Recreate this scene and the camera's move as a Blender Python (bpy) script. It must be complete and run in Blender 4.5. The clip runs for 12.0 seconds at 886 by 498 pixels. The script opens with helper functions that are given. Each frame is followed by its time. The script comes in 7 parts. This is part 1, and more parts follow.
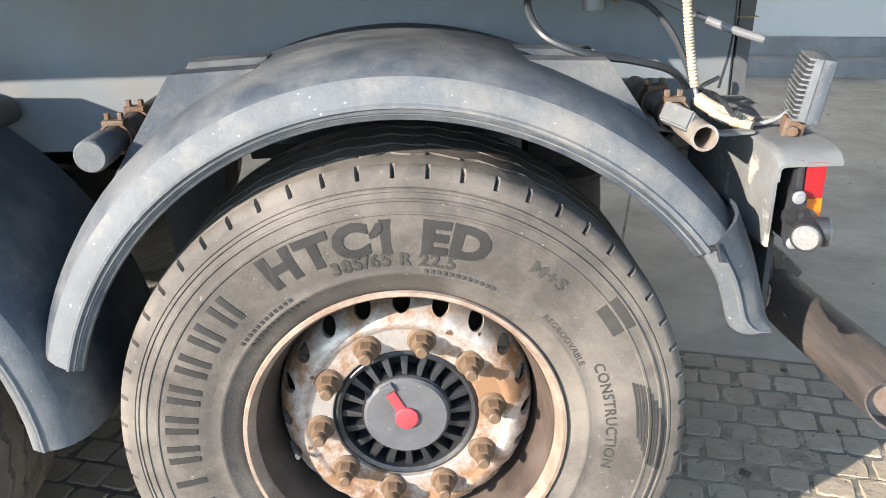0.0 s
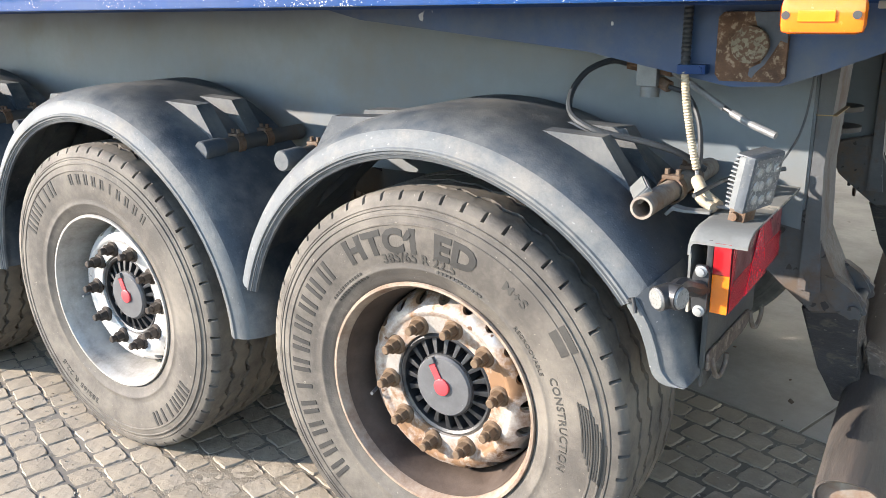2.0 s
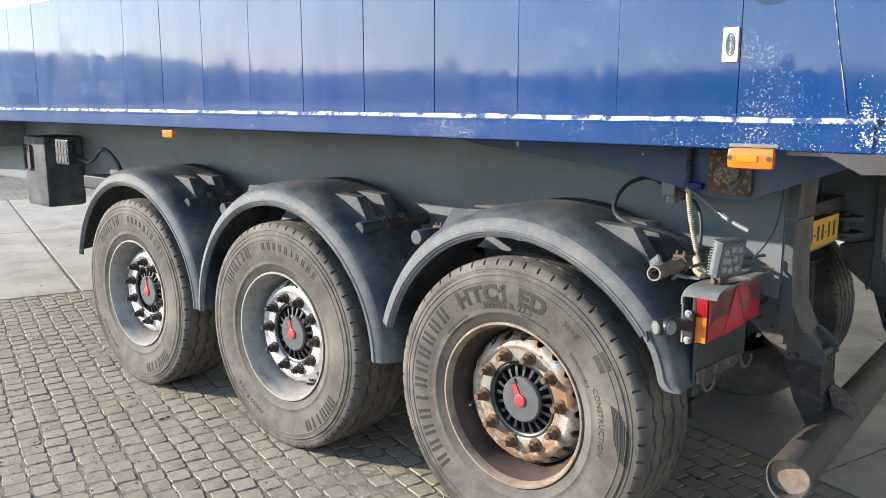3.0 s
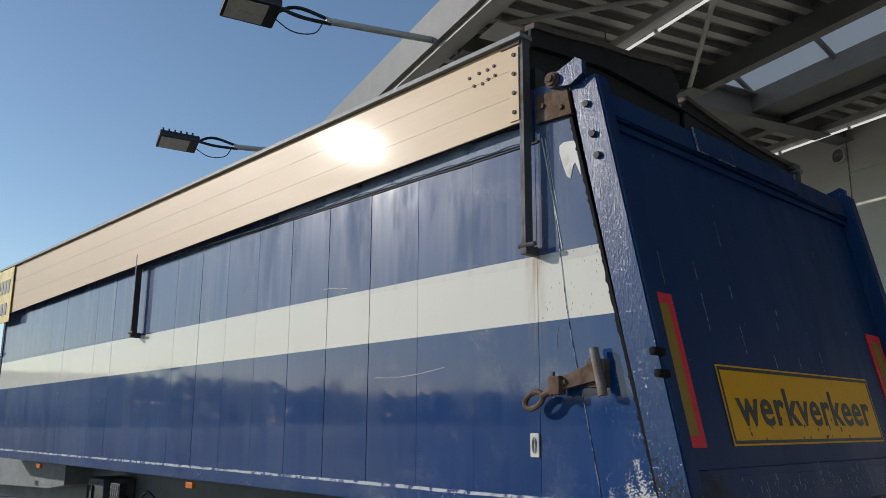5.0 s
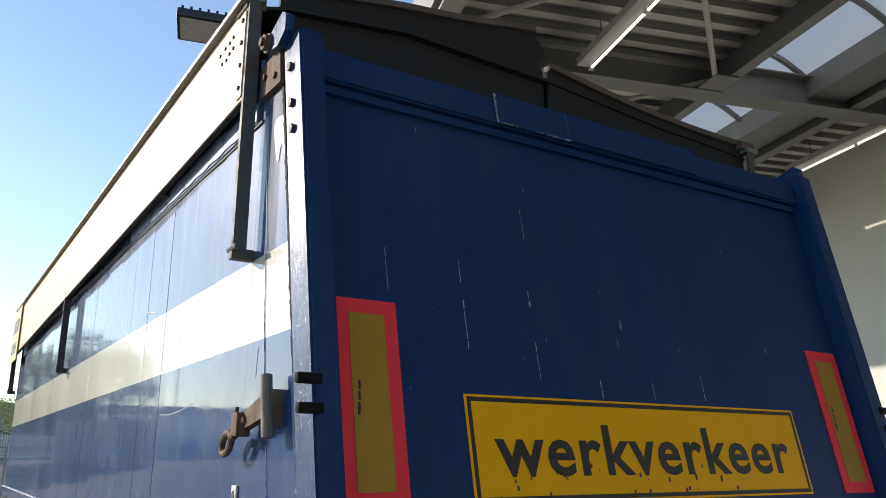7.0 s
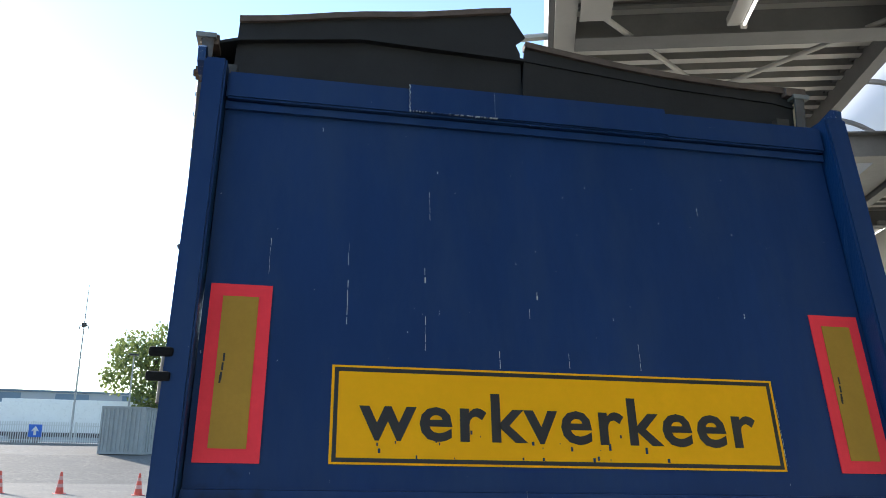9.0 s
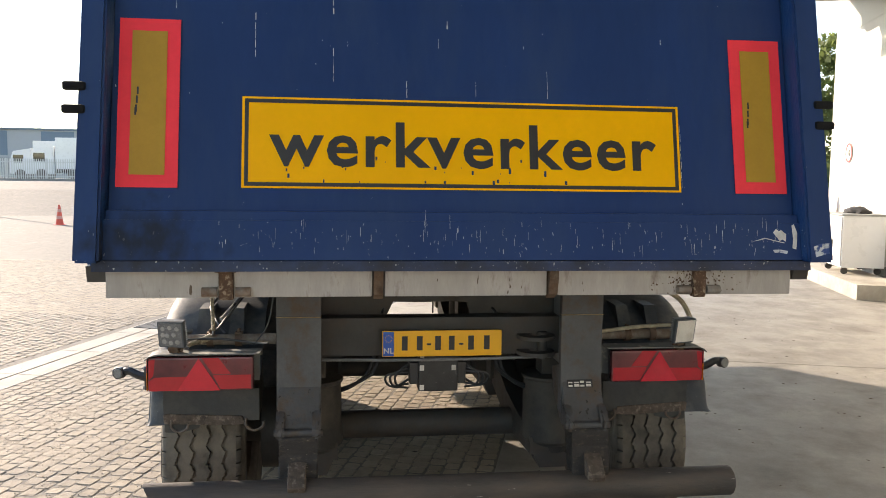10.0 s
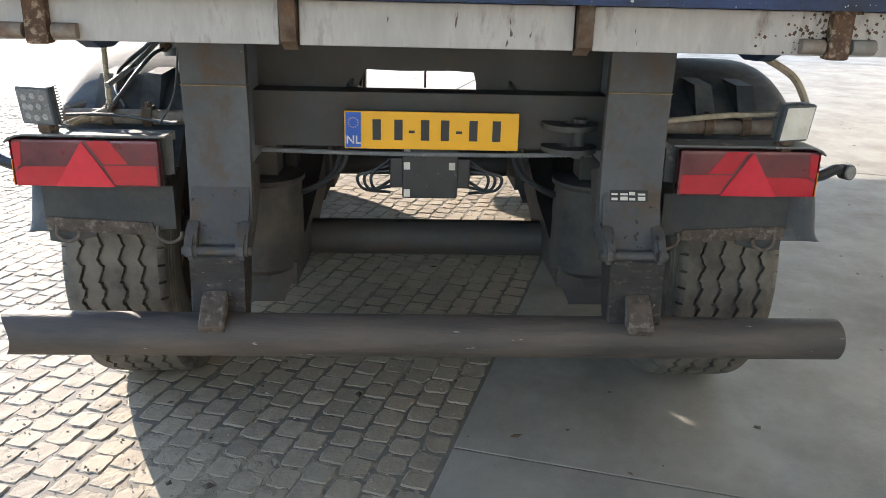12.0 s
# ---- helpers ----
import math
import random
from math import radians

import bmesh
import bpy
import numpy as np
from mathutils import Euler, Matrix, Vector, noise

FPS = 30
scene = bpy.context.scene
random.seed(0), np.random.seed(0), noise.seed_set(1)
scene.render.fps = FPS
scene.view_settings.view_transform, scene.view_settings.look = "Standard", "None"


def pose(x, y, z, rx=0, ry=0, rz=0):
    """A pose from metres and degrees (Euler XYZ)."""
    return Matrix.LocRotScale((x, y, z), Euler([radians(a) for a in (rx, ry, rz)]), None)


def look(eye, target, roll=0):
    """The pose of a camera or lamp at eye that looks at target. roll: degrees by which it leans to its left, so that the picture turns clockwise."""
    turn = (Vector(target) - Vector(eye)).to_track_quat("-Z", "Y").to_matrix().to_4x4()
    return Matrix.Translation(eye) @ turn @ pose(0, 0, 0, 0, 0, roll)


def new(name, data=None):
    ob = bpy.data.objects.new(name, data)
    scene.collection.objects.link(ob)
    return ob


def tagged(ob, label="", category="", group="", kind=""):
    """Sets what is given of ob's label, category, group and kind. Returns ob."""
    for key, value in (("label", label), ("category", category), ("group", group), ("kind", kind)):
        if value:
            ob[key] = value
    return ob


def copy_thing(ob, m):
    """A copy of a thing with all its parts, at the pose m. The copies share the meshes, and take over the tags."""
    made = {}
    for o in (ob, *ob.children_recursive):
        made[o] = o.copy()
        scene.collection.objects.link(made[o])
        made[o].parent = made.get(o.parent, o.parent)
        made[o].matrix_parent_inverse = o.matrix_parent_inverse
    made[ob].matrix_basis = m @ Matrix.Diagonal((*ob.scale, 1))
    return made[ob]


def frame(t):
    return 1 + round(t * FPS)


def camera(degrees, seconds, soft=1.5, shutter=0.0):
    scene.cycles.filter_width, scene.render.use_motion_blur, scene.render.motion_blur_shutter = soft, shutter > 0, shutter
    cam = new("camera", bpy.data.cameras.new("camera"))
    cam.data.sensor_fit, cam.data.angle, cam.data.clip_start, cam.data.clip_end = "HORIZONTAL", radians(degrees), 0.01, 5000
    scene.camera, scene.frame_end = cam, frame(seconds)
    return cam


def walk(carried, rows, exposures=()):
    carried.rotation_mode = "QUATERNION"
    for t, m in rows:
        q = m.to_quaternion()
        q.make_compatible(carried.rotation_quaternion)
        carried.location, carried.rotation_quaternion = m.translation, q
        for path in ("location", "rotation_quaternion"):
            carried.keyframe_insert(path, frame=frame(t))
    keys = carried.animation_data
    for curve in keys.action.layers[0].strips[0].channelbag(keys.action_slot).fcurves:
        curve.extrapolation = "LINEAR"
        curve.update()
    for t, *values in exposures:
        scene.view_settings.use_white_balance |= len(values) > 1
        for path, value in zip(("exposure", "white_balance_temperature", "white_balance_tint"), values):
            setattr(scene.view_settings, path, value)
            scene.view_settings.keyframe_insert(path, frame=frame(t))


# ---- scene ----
cam = camera(57.4, 12.0, soft=0.6)
PATH = [
    (0, (0.051, -2.491, 1.426), (0.092, -0.636, 0.681), -1.7),
    (0.5, (0.301, -2.472, 1.468), (0.038, -0.614, 0.774), -1.6),
    (1, (0.538, -2.431, 1.47), (0.058, -0.599, 0.829), -1.3),
    (1.5, (0.806, -2.509, 1.478), (-0.052, -0.81, 0.864), -1.3),
    (2, (1.068, -2.703, 1.492), (-0.001, -1.12, 0.899), -1.2),
    (2.5, (1.336, -3.083, 1.524), (0.164, -1.56, 0.97), -0.4),
    (2.7, (1.453, -3.235, 1.554), (0.22, -1.736, 1.071), 0.1),
    (4.3, (2.364, -3.896, 1.756), (0.934, -2.504, 1.878), 1.0),
    (4.5, (2.49, -3.88, 1.78), (1.053, -2.506, 1.999), 1.0),
    (5, (2.834, -3.721, 1.834), (1.409, -2.382, 2.253), 0.3),
    (5.5, (3.022, -3.39, 1.815), (1.558, -2.099, 2.249), 0.3),
    (6, (3.088, -2.93, 1.862), (1.492, -1.806, 2.298), 0.8),
    (6.5, (3.194, -2.477, 1.862), (1.567, -1.416, 2.337), 0.5),
    (7, (3.244, -2.116, 1.889), (1.607, -1.077, 2.381), 0.3),
    (7.2, (3.26, -1.981, 1.882), (1.607, -0.971, 2.382), 0.5),
    (8.8, (3.852, -1.036, 1.775), (1.973, -0.653, 2.345), 1.2),
    (9, (3.898, -0.897, 1.809), (1.987, -0.553, 2.285), 1.2),
    (9.5, (4.052, -0.618, 1.819), (2.079, -0.344, 1.995), 0.9),
    (9.6, (4.076, -0.556, 1.82), (2.096, -0.291, 1.914), 0.6),
    (10, (4.096, -0.456, 1.785), (2.12, -0.196, 1.616), 0.7),
    (10.5, (3.877, -0.322, 1.696), (1.917, -0.114, 1.358), 0.7),
    (10.8, (3.72, -0.265, 1.647), (1.778, -0.082, 1.205), 1.3),
    (10.9, (3.671, -0.242, 1.639), (1.74, -0.082, 1.144), 1.1),
    (11, (3.622, -0.219, 1.631), (1.697, -0.068, 1.108), 1.1),
    (11.5, (3.348, -0.092, 1.567), (1.45, 0.029, 0.949), 1.3),
    (12, (3.067, -0.047, 1.54), (1.178, 0.023, 0.886), 1.4),
]
EXPOSURES = [(0.0, 2.07, 6650, 14), (1.5, 2.17, 6700, 14), (2.7, 1.87, 6750, 13), (3.4, 0.82, 6400, 12), (4.3, -0.13, 6200, 11), (5.2, -0.29, 6250, 11), (6.0, -0.21, 6400, 11), (6.5, 0.09, 6500, 11), (7.0, 0.62, 6600, 12), (7.2, 0.77, 6600, 12), (8.8, 1.37, 6350, 11), (9.1, 1.37, 6500, 11), (9.5, 1.27, 7450, 13), (10.0, 1.72, 7800, 17), (10.5, 2.01, 7550, 15), (11.0, 2.11, 6950, 13), (11.5, 2.17, 6850, 14), (12.0, 2.32, 6800, 14)]
walk(cam, [(t, look(eye, target, roll)) for t, eye, target, roll in PATH], EXPOSURES)

# ---- world, sun and exposure ----
SUN = Vector((-0.748, -0.556, 0.328)).normalized()
world = bpy.data.worlds.new("world")
scene.world = world
world.use_nodes = True
wn = world.node_tree.nodes
sky = wn.new("ShaderNodeTexSky")
sky.sky_type = "NISHITA"
sky.sun_disc = False
sky.sun_elevation = radians(19.4)
sky.sun_rotation = math.atan2(SUN.x, SUN.y)
sky.air_density, sky.dust_density, sky.ozone_density = 1.0, 0.12, 1.5
world.node_tree.links.new(sky.outputs[0], wn["Background"].inputs[0])
wn["Background"].inputs[1].default_value = 0.15
sun = new("sun", bpy.data.lights.new("sun", "SUN"))
sun.data.energy, sun.data.angle, sun.data.color = 3.3, radians(0.55), (1.0, 0.92, 0.81)
sun.matrix_basis = look((-40, -30, 25), (-40 - SUN.x, -30 - SUN.y, 25 - SUN.z))

# ---- materials ----


def feed(tree, v, socket):
    """Gives a socket a link, a colour or a number."""
    if isinstance(v, bpy.types.NodeSocket):
        tree.links.new(v, socket)
    elif isinstance(v, tuple):
        socket.default_value = (*v, 1)
    else:
        socket.default_value = v


def surface(name, base, rough=0.5, metal=0.0, vary=0.25, scale=6.0, dirt=None, dirt_at=0.55, dirt_scale=3.0, dirt_soft=0.15,
            bump=0.0, bump_scale=60.0, coat=0.0, flecks=None, fleck_at=0.72, fleck_scale=40.0, per_piece=0.0, spec=0.5, stretch=(1, 1, 1), rough_vary=0.1):
    """A painted, metal, rubber or stone surface: base colour varied at two scales, dirt in patches, chips, fine relief."""
    m = bpy.data.materials.new(name)
    m.use_nodes = True
    t = m.node_tree
    n, l = t.nodes, t.links
    b = n["Principled BSDF"]
    b.inputs["Metallic"].default_value = metal
    b.inputs["Coat Weight"].default_value = coat
    b.inputs["Coat Roughness"].default_value = 0.07
    b.inputs["Specular IOR Level"].default_value = spec
    tc = n.new("ShaderNodeTexCoord")
    mp = n.new("ShaderNodeMapping")
    mp.inputs["Scale"].default_value = stretch
    l.new(tc.outputs["Object"], mp.inputs[0])
    co = mp.outputs[0]

    def tex(s, detail=6.0, rough_=0.6):
        k = n.new("ShaderNodeTexNoise")
        k.inputs["Scale"].default_value, k.inputs["Detail"].default_value, k.inputs["Roughness"].default_value = s, detail, rough_
        l.new(co, k.inputs["Vector"])
        return k.outputs["Fac"]

    def ramp(src, lo, hi):
        k = n.new("ShaderNodeMapRange")
        k.inputs[1].default_value, k.inputs[2].default_value = lo, hi
        l.new(src, k.inputs[0])
        return k.outputs[0]

    def mix(f, a, c):
        k = n.new("ShaderNodeMix")
        k.data_type = "RGBA"
        for s, v in ((0, f), (6, a), (7, c)):
            feed(t, v, k.inputs[s])
        return k.outputs[2]

    dark = tuple(c * (1 - vary) for c in base)
    light = tuple(min(1, c * (1 + vary)) for c in base)
    colour = mix(ramp(tex(scale), 0.3, 0.7), dark, light)
    colour = mix(ramp(tex(scale * 9), 0.35, 0.75), colour, mix(0.35, colour, tuple(c * (1 - vary) ** 2 for c in base)))
    if per_piece:
        oi = n.new("ShaderNodeObjectInfo")
        geo = n.new("ShaderNodeNewGeometry")
        add = n.new("ShaderNodeMath")
        l.new(oi.outputs["Random"], add.inputs[0])
        l.new(geo.outputs["Random Per Island"], add.inputs[1])
        fr = n.new("ShaderNodeMath")
        fr.operation = "FRACT"
        l.new(add.outputs[0], fr.inputs[0])
        hsv = n.new("ShaderNodeHueSaturation")
        l.new(ramp(fr.outputs[0], 0, 1), hsv.inputs["Value"])
        vr = hsv.inputs["Value"].links[0].from_node
        vr.inputs[3].default_value, vr.inputs[4].default_value = 1 - per_piece, 1 + per_piece
        l.new(colour, hsv.inputs["Color"])
        colour = hsv.outputs[0]
    rv = ramp(tex(scale * 4), 0.2, 0.8)
    rk = rv.node
    rk.inputs[3].default_value, rk.inputs[4].default_value = max(0.02, rough - rough_vary), min(1, rough + rough_vary)
    if dirt:
        f = ramp(tex(dirt_scale, 9.0, 0.68), dirt_at - dirt_soft, dirt_at + dirt_soft)
        colour = mix(f, colour, dirt)
        rm = n.new("ShaderNodeMix")
        l.new(f, rm.inputs[0])
        l.new(rv, rm.inputs[2])
        rm.inputs[3].default_value = 0.8
        rv = rm.outputs[0]
        if metal:
            mm = n.new("ShaderNodeMix")
            l.new(f, mm.inputs[0])
            mm.inputs[2].default_value, mm.inputs[3].default_value = metal, 0.0
            l.new(mm.outputs[0], b.inputs["Metallic"])
    if flecks:
        colour = mix(ramp(tex(fleck_scale, 3.0, 0.5), fleck_at, fleck_at + 0.02), colour, flecks)
    l.new(colour, b.inputs["Base Color"])
    l.new(rv, b.inputs["Roughness"])
    if bump:
        bp = n.new("ShaderNodeBump")
        bp.inputs["Strength"].default_value, bp.inputs["Distance"].default_value = min(1.0, bump), 0.004
        l.new(tex(bump_scale, 8.0), bp.inputs["Height"])
        l.new(bp.outputs[0], b.inputs["Normal"])
    return m


def body_paint(name, striped, specks=False, gloss=0.75, base=(0.002, 0.042, 0.165)):
    """Blue gloss paint, with the white band where asked for, rain streaks, painted sky sheen, chips and scuffs."""
    m = surface(name, base, 0.34 if striped or specks else 0.42, vary=0.12, scale=1.2, spec=0.1 if striped else 0.25 if specks else 0.08, dirt=(0.012 + base[0], base[1] * 1.3, base[2] * 0.95), dirt_at=0.62, dirt_scale=1.6,
                bump=0.5 if specks else 0.02, bump_scale=70.0 if specks else 3.0, coat=gloss, stretch=(2.2, 2.2, 0.5))
    t = m.node_tree
    n, l = t.nodes, t.links
    b = n["Principled BSDF"]
    colour = b.inputs["Base Color"].links[0].from_socket
    tc = n.new("ShaderNodeTexCoord")
    sep = n.new("ShaderNodeSeparateXYZ")
    l.new(tc.outputs["Object"], sep.inputs[0])

    def op(kind, a, c):
        k = n.new("ShaderNodeMath")
        k.operation = kind
        for i, v in enumerate((a, c)):
            feed(t, v, k.inputs[i])
        return k.outputs[0]

    def mix(f, a, c):
        k = n.new("ShaderNodeMix")
        k.data_type = "RGBA"
        for s, v in ((0, f), (6, a), (7, c)):
            feed(t, v, k.inputs[s])
        return k.outputs[2]

    def noise_at(s, detail, stretch):
        mp = n.new("ShaderNodeMapping")
        mp.inputs["Scale"].default_value = stretch
        l.new(tc.outputs["Object"], mp.inputs[0])
        k = n.new("ShaderNodeTexNoise")
        k.inputs["Scale"].default_value, k.inputs["Detail"].default_value = s, detail
        l.new(mp.outputs[0], k.inputs["Vector"])
        return k.outputs["Fac"]

    x, z = sep.outputs[0], sep.outputs[2]
    if striped:
        h = op("SUBTRACT", z, op("MULTIPLY", x, 0.0115))
        band = op("MULTIPLY", op("GREATER_THAN", h, 2.212), op("LESS_THAN", h, 2.478))
        colour = mix(band, colour, (0.72, 0.68, 0.58))
        # rain streaks running down, strong only in the upper zone
        streak = op("MULTIPLY", op("MAXIMUM", op("SUBTRACT", noise_at(5.0, 8.0, (3.0, 3.0, 0.1)), 0.42), 0.0), op("ADD", 0.08, op("MULTIPLY", op("GREATER_THAN", z, 2.45), 0.92)))
        # sky sheen painted as grey over the upper zone, more on the corner panel
        upper_sheen = op("MULTIPLY", op("MULTIPLY", op("GREATER_THAN", z, 2.45), noise_at(3.0, 9.0, (1, 1, 0.7))), op("ADD", 0.16, op("MULTIPLY", op("GREATER_THAN", x, 0.79), 0.3)))
        colour = mix(op("MAXIMUM", streak, upper_sheen), colour, (0.34, 0.335, 0.32))
        # stone chips, thick towards the rear
        rear = op("MULTIPLY", op("ADD", x, 1.3), 0.03)
        lowish = op("MULTIPLY", op("MAXIMUM", op("SUBTRACT", 2.2, z), 0.0), 0.035)
        chips = op("GREATER_THAN", op("ADD", op("ADD", noise_at(240.0, 1.5, (1, 1, 1)), op("MULTIPLY", noise_at(3.2, 6.0, (1, 1, 1.3)), 0.55)), op("ADD", lowish, op("MINIMUM", op("MAXIMUM", rear, 0.0), 0.06))), 1.062)
        corner = op("MAXIMUM", op("SUBTRACT", 0.27, op("ADD", op("ABSOLUTE", op("SUBTRACT", x, 1.27), 0.0), op("MULTIPLY", op("ABSOLUTE", op("SUBTRACT", z, 1.56), 0.0), 0.62))), 0.0)
        chips = op("MAXIMUM", chips, op("MULTIPLY", op("GREATER_THAN", corner, 0.02), op("GREATER_THAN", op("ADD", op("ADD", op("MULTIPLY", noise_at(24.0, 9.0, (1, 1, 0.6)), 0.45), op("MULTIPLY", noise_at(230.0, 5.0, (0.55, 1, 0.7)), 0.55)), op("MULTIPLY", corner, 0.62)), 0.655)))
        # rust run below the strap, along the panel joint
        across = op("MAXIMUM", op("SUBTRACT", 1.0, op("MULTIPLY", op("ABSOLUTE", op("SUBTRACT", x, 0.768), 0.0), 15.0)), 0.0)
        down = op("MAXIMUM", op("SUBTRACT", 1.0, op("MULTIPLY", op("ABSOLUTE", op("SUBTRACT", z, 2.46), 0.0), 2.6)), 0.0)
        run = op("MULTIPLY", op("MULTIPLY", across, down), op("MAXIMUM", op("MULTIPLY", op("SUBTRACT", noise_at(26.0, 5.0, (2.2, 2.2, 0.12)), 0.36), 3.2), 0.0))
        colour = mix(op("MINIMUM", run, 0.8), colour, (0.33, 0.2, 0.08))
        specks_ = op("MULTIPLY", op("GREATER_THAN", noise_at(70.0, 3.0, (1.6, 1.6, 0.7)), 0.69), op("GREATER_THAN", x, 0.79))
        colour = mix(op("MULTIPLY", specks_, op("MULTIPLY", band, 0.7)), colour, (0.22, 0.16, 0.1))
        colour = mix(chips, colour, (0.62, 0.61, 0.58))
    else:
        sc = op("GREATER_THAN", noise_at(22.0, 3.0, (3.0, 3.0, 0.35)), 0.785)
        colour = mix(sc, colour, (0.42, 0.44, 0.5))
        low = op("MULTIPLY", op("SUBTRACT", 1.66, z), op("MULTIPLY", op("GREATER_THAN", x, 1.15), 1.1))
        chips = op("GREATER_THAN", op("ADD", noise_at(75.0, 4.0, (1, 1, 0.5)), op("MINIMUM", op("MAXIMUM", low, 0.0), 0.06)), 0.762)
        colour = mix(chips, colour, (0.34, 0.36, 0.4))
        # black soot smudge on the lower corner
        y = sep.outputs[1]
        d = op("ADD", op("ABSOLUTE", op("ADD", y, 1.07), 0.0), op("MULTIPLY", op("ABSOLUTE", op("SUBTRACT", z, 1.57), 0.0), 2.0))
        soot = op("MINIMUM", op("MAXIMUM", op("MULTIPLY", op("ADD", op("SUBTRACT", 0.3, d), op("MULTIPLY", op("SUBTRACT", noise_at(18.0, 9.0, (1, 1, 0.8)), 0.5), 0.55)), 3.2), 0.0), 0.85)
        colour = mix(soot, colour, (0.012, 0.013, 0.016))
        if specks:
            # scraped black towards the foot of the seen stile
            foot = op("MULTIPLY", op("SUBTRACT", 1.76, z), 2.6)
            black = op("MULTIPLY", op("LESS_THAN", y, 0.0), op("MINIMUM", op("MAXIMUM", op("MULTIPLY", op("ADD", foot, op("MULTIPLY", op("SUBTRACT", noise_at(55.0, 9.0, (1.3, 1.3, 0.8)), 0.62), 2.6)), 6.0), 0.0), 0.88))
            colour = mix(black, colour, (0.016, 0.014, 0.013))
            colour = mix(op("MULTIPLY", op("GREATER_THAN", op("ADD", noise_at(150.0, 2.0, (1, 1, 1)), op("MULTIPLY", noise_at(6.0, 4.0, (1, 1, 1)), 0.2)), 0.79), op("GREATER_THAN", op("ABSOLUTE", y, 0.0), 1.28)), colour, (0.62, 0.64, 0.66))
    l.new(colour, b.inputs["Base Color"])
    b.inputs["Coat Roughness"].default_value = 0.35
    if gloss > 0.5 or specks:
        # wiped and dusty streaks change the gloss
        mr = n.new("ShaderNodeMapRange")
        mr.inputs[1].default_value, mr.inputs[2].default_value, mr.inputs[3].default_value, mr.inputs[4].default_value = 0.35, 0.65, *((0.1, 0.28) if specks else (0.025, 0.085))
        l.new(noise_at(4.0, 10.0, (2.0, 2.0, 0.3)), mr.inputs[0])
        l.new(mr.outputs[0], b.inputs["Coat Roughness"])
        if specks:
            l.new(b.inputs["Normal"].links[0].from_socket, b.inputs["Coat Normal"])
    return m


BLUE = body_paint("blue_striped_paint", True, gloss=1.0)
# gate paint: the body blue dulled, shade on the gate put into its colour
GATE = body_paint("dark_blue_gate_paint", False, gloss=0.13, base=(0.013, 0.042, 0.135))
FLAKED = surface("flaking_dark_blue_edge", (0.013, 0.033, 0.095), 0.5, vary=0.3, scale=8, dirt=(0.02, 0.021, 0.025), dirt_at=0.52, dirt_scale=6, bump=0.4, flecks=(0.42, 0.42, 0.4), fleck_at=0.675, fleck_scale=85)
STILE = body_paint("speckled_blue_paint", False, True, gloss=0.27, base=(0.006, 0.044, 0.15))
GREY = surface("grey_chassis_paint", (0.135, 0.16, 0.178), 0.45, vary=0.16, scale=2.0, dirt=(0.16, 0.15, 0.13), dirt_at=0.62, dirt_scale=3, bump=0.06, bump_scale=40, flecks=(0.4, 0.42, 0.42), fleck_at=0.79, fleck_scale=16)
GREY_WORN = surface("worn_grey_bracket", (0.19, 0.205, 0.205), 0.55, vary=0.2, scale=8, dirt=(0.36, 0.34, 0.29), dirt_at=0.64, dirt_scale=14, dirt_soft=0.06, bump=0.2)
CARRIER = surface("worn_pale_carrier_paint", (0.15, 0.155, 0.15), 0.65, spec=0.3, vary=0.2, scale=9, dirt=(0.34, 0.32, 0.27), dirt_at=0.585, dirt_scale=11, dirt_soft=0.03, bump=0.25, bump_scale=40, flecks=(0.1, 0.09, 0.08), fleck_at=0.72, fleck_scale=45)
DUSTBLUE = surface("dusty_dark_blue_paint", (0.012, 0.045, 0.125), 0.5, vary=0.25, scale=3, dirt=(0.09, 0.1, 0.11), dirt_at=0.58, dirt_scale=3.5, dirt_soft=0.14, bump=0.1, flecks=(0.45, 0.47, 0.5), fleck_at=0.715, fleck_scale=16)
PIN_FACE = surface("worn_pin_face", (0.19, 0.17, 0.125), 0.85, vary=0.3, scale=25, dirt=(0.09, 0.05, 0.03), dirt_at=0.5, dirt_scale=110, dirt_soft=0.03, bump=0.5, bump_scale=80)
GREYBLUE = surface("faded_grey_blue_paint", (0.085, 0.1, 0.125), 0.6, vary=0.2, scale=15, spec=0.3, bump=0.2, bump_scale=60)
PITTED = surface("pitted_rust_plate", (0.11, 0.06, 0.035), 0.85, metal=0.1, vary=0.5, scale=30, dirt=(0.26, 0.2, 0.14), dirt_at=0.57, dirt_scale=60, dirt_soft=0.04, bump=0.8, bump_scale=90)
PIPE = surface("weathered_pale_steel_pipe", (0.26, 0.24, 0.21), 0.7, metal=0.1, vary=0.3, scale=12, dirt=(0.15, 0.085, 0.05), dirt_at=0.53, dirt_scale=14, bump=0.3)
ARM = surface("dusty_dark_arm", (0.062, 0.062, 0.064), 0.6, vary=0.3, scale=5, dirt=(0.085, 0.062, 0.046), dirt_at=0.55, dirt_scale=9, dirt_soft=0.07, bump=0.7, bump_scale=50, flecks=(0.02, 0.017, 0.015), fleck_at=0.64, fleck_scale=34)
LEG = surface("scaled_black_steel", (0.024, 0.021, 0.02), 0.7, vary=0.4, scale=14, dirt=(0.07, 0.055, 0.043), dirt_at=0.6, dirt_scale=18, dirt_soft=0.06, bump=1.0, bump_scale=55, flecks=(0.16, 0.14, 0.12), fleck_at=0.69, fleck_scale=48, stretch=(1, 1, 2.2))
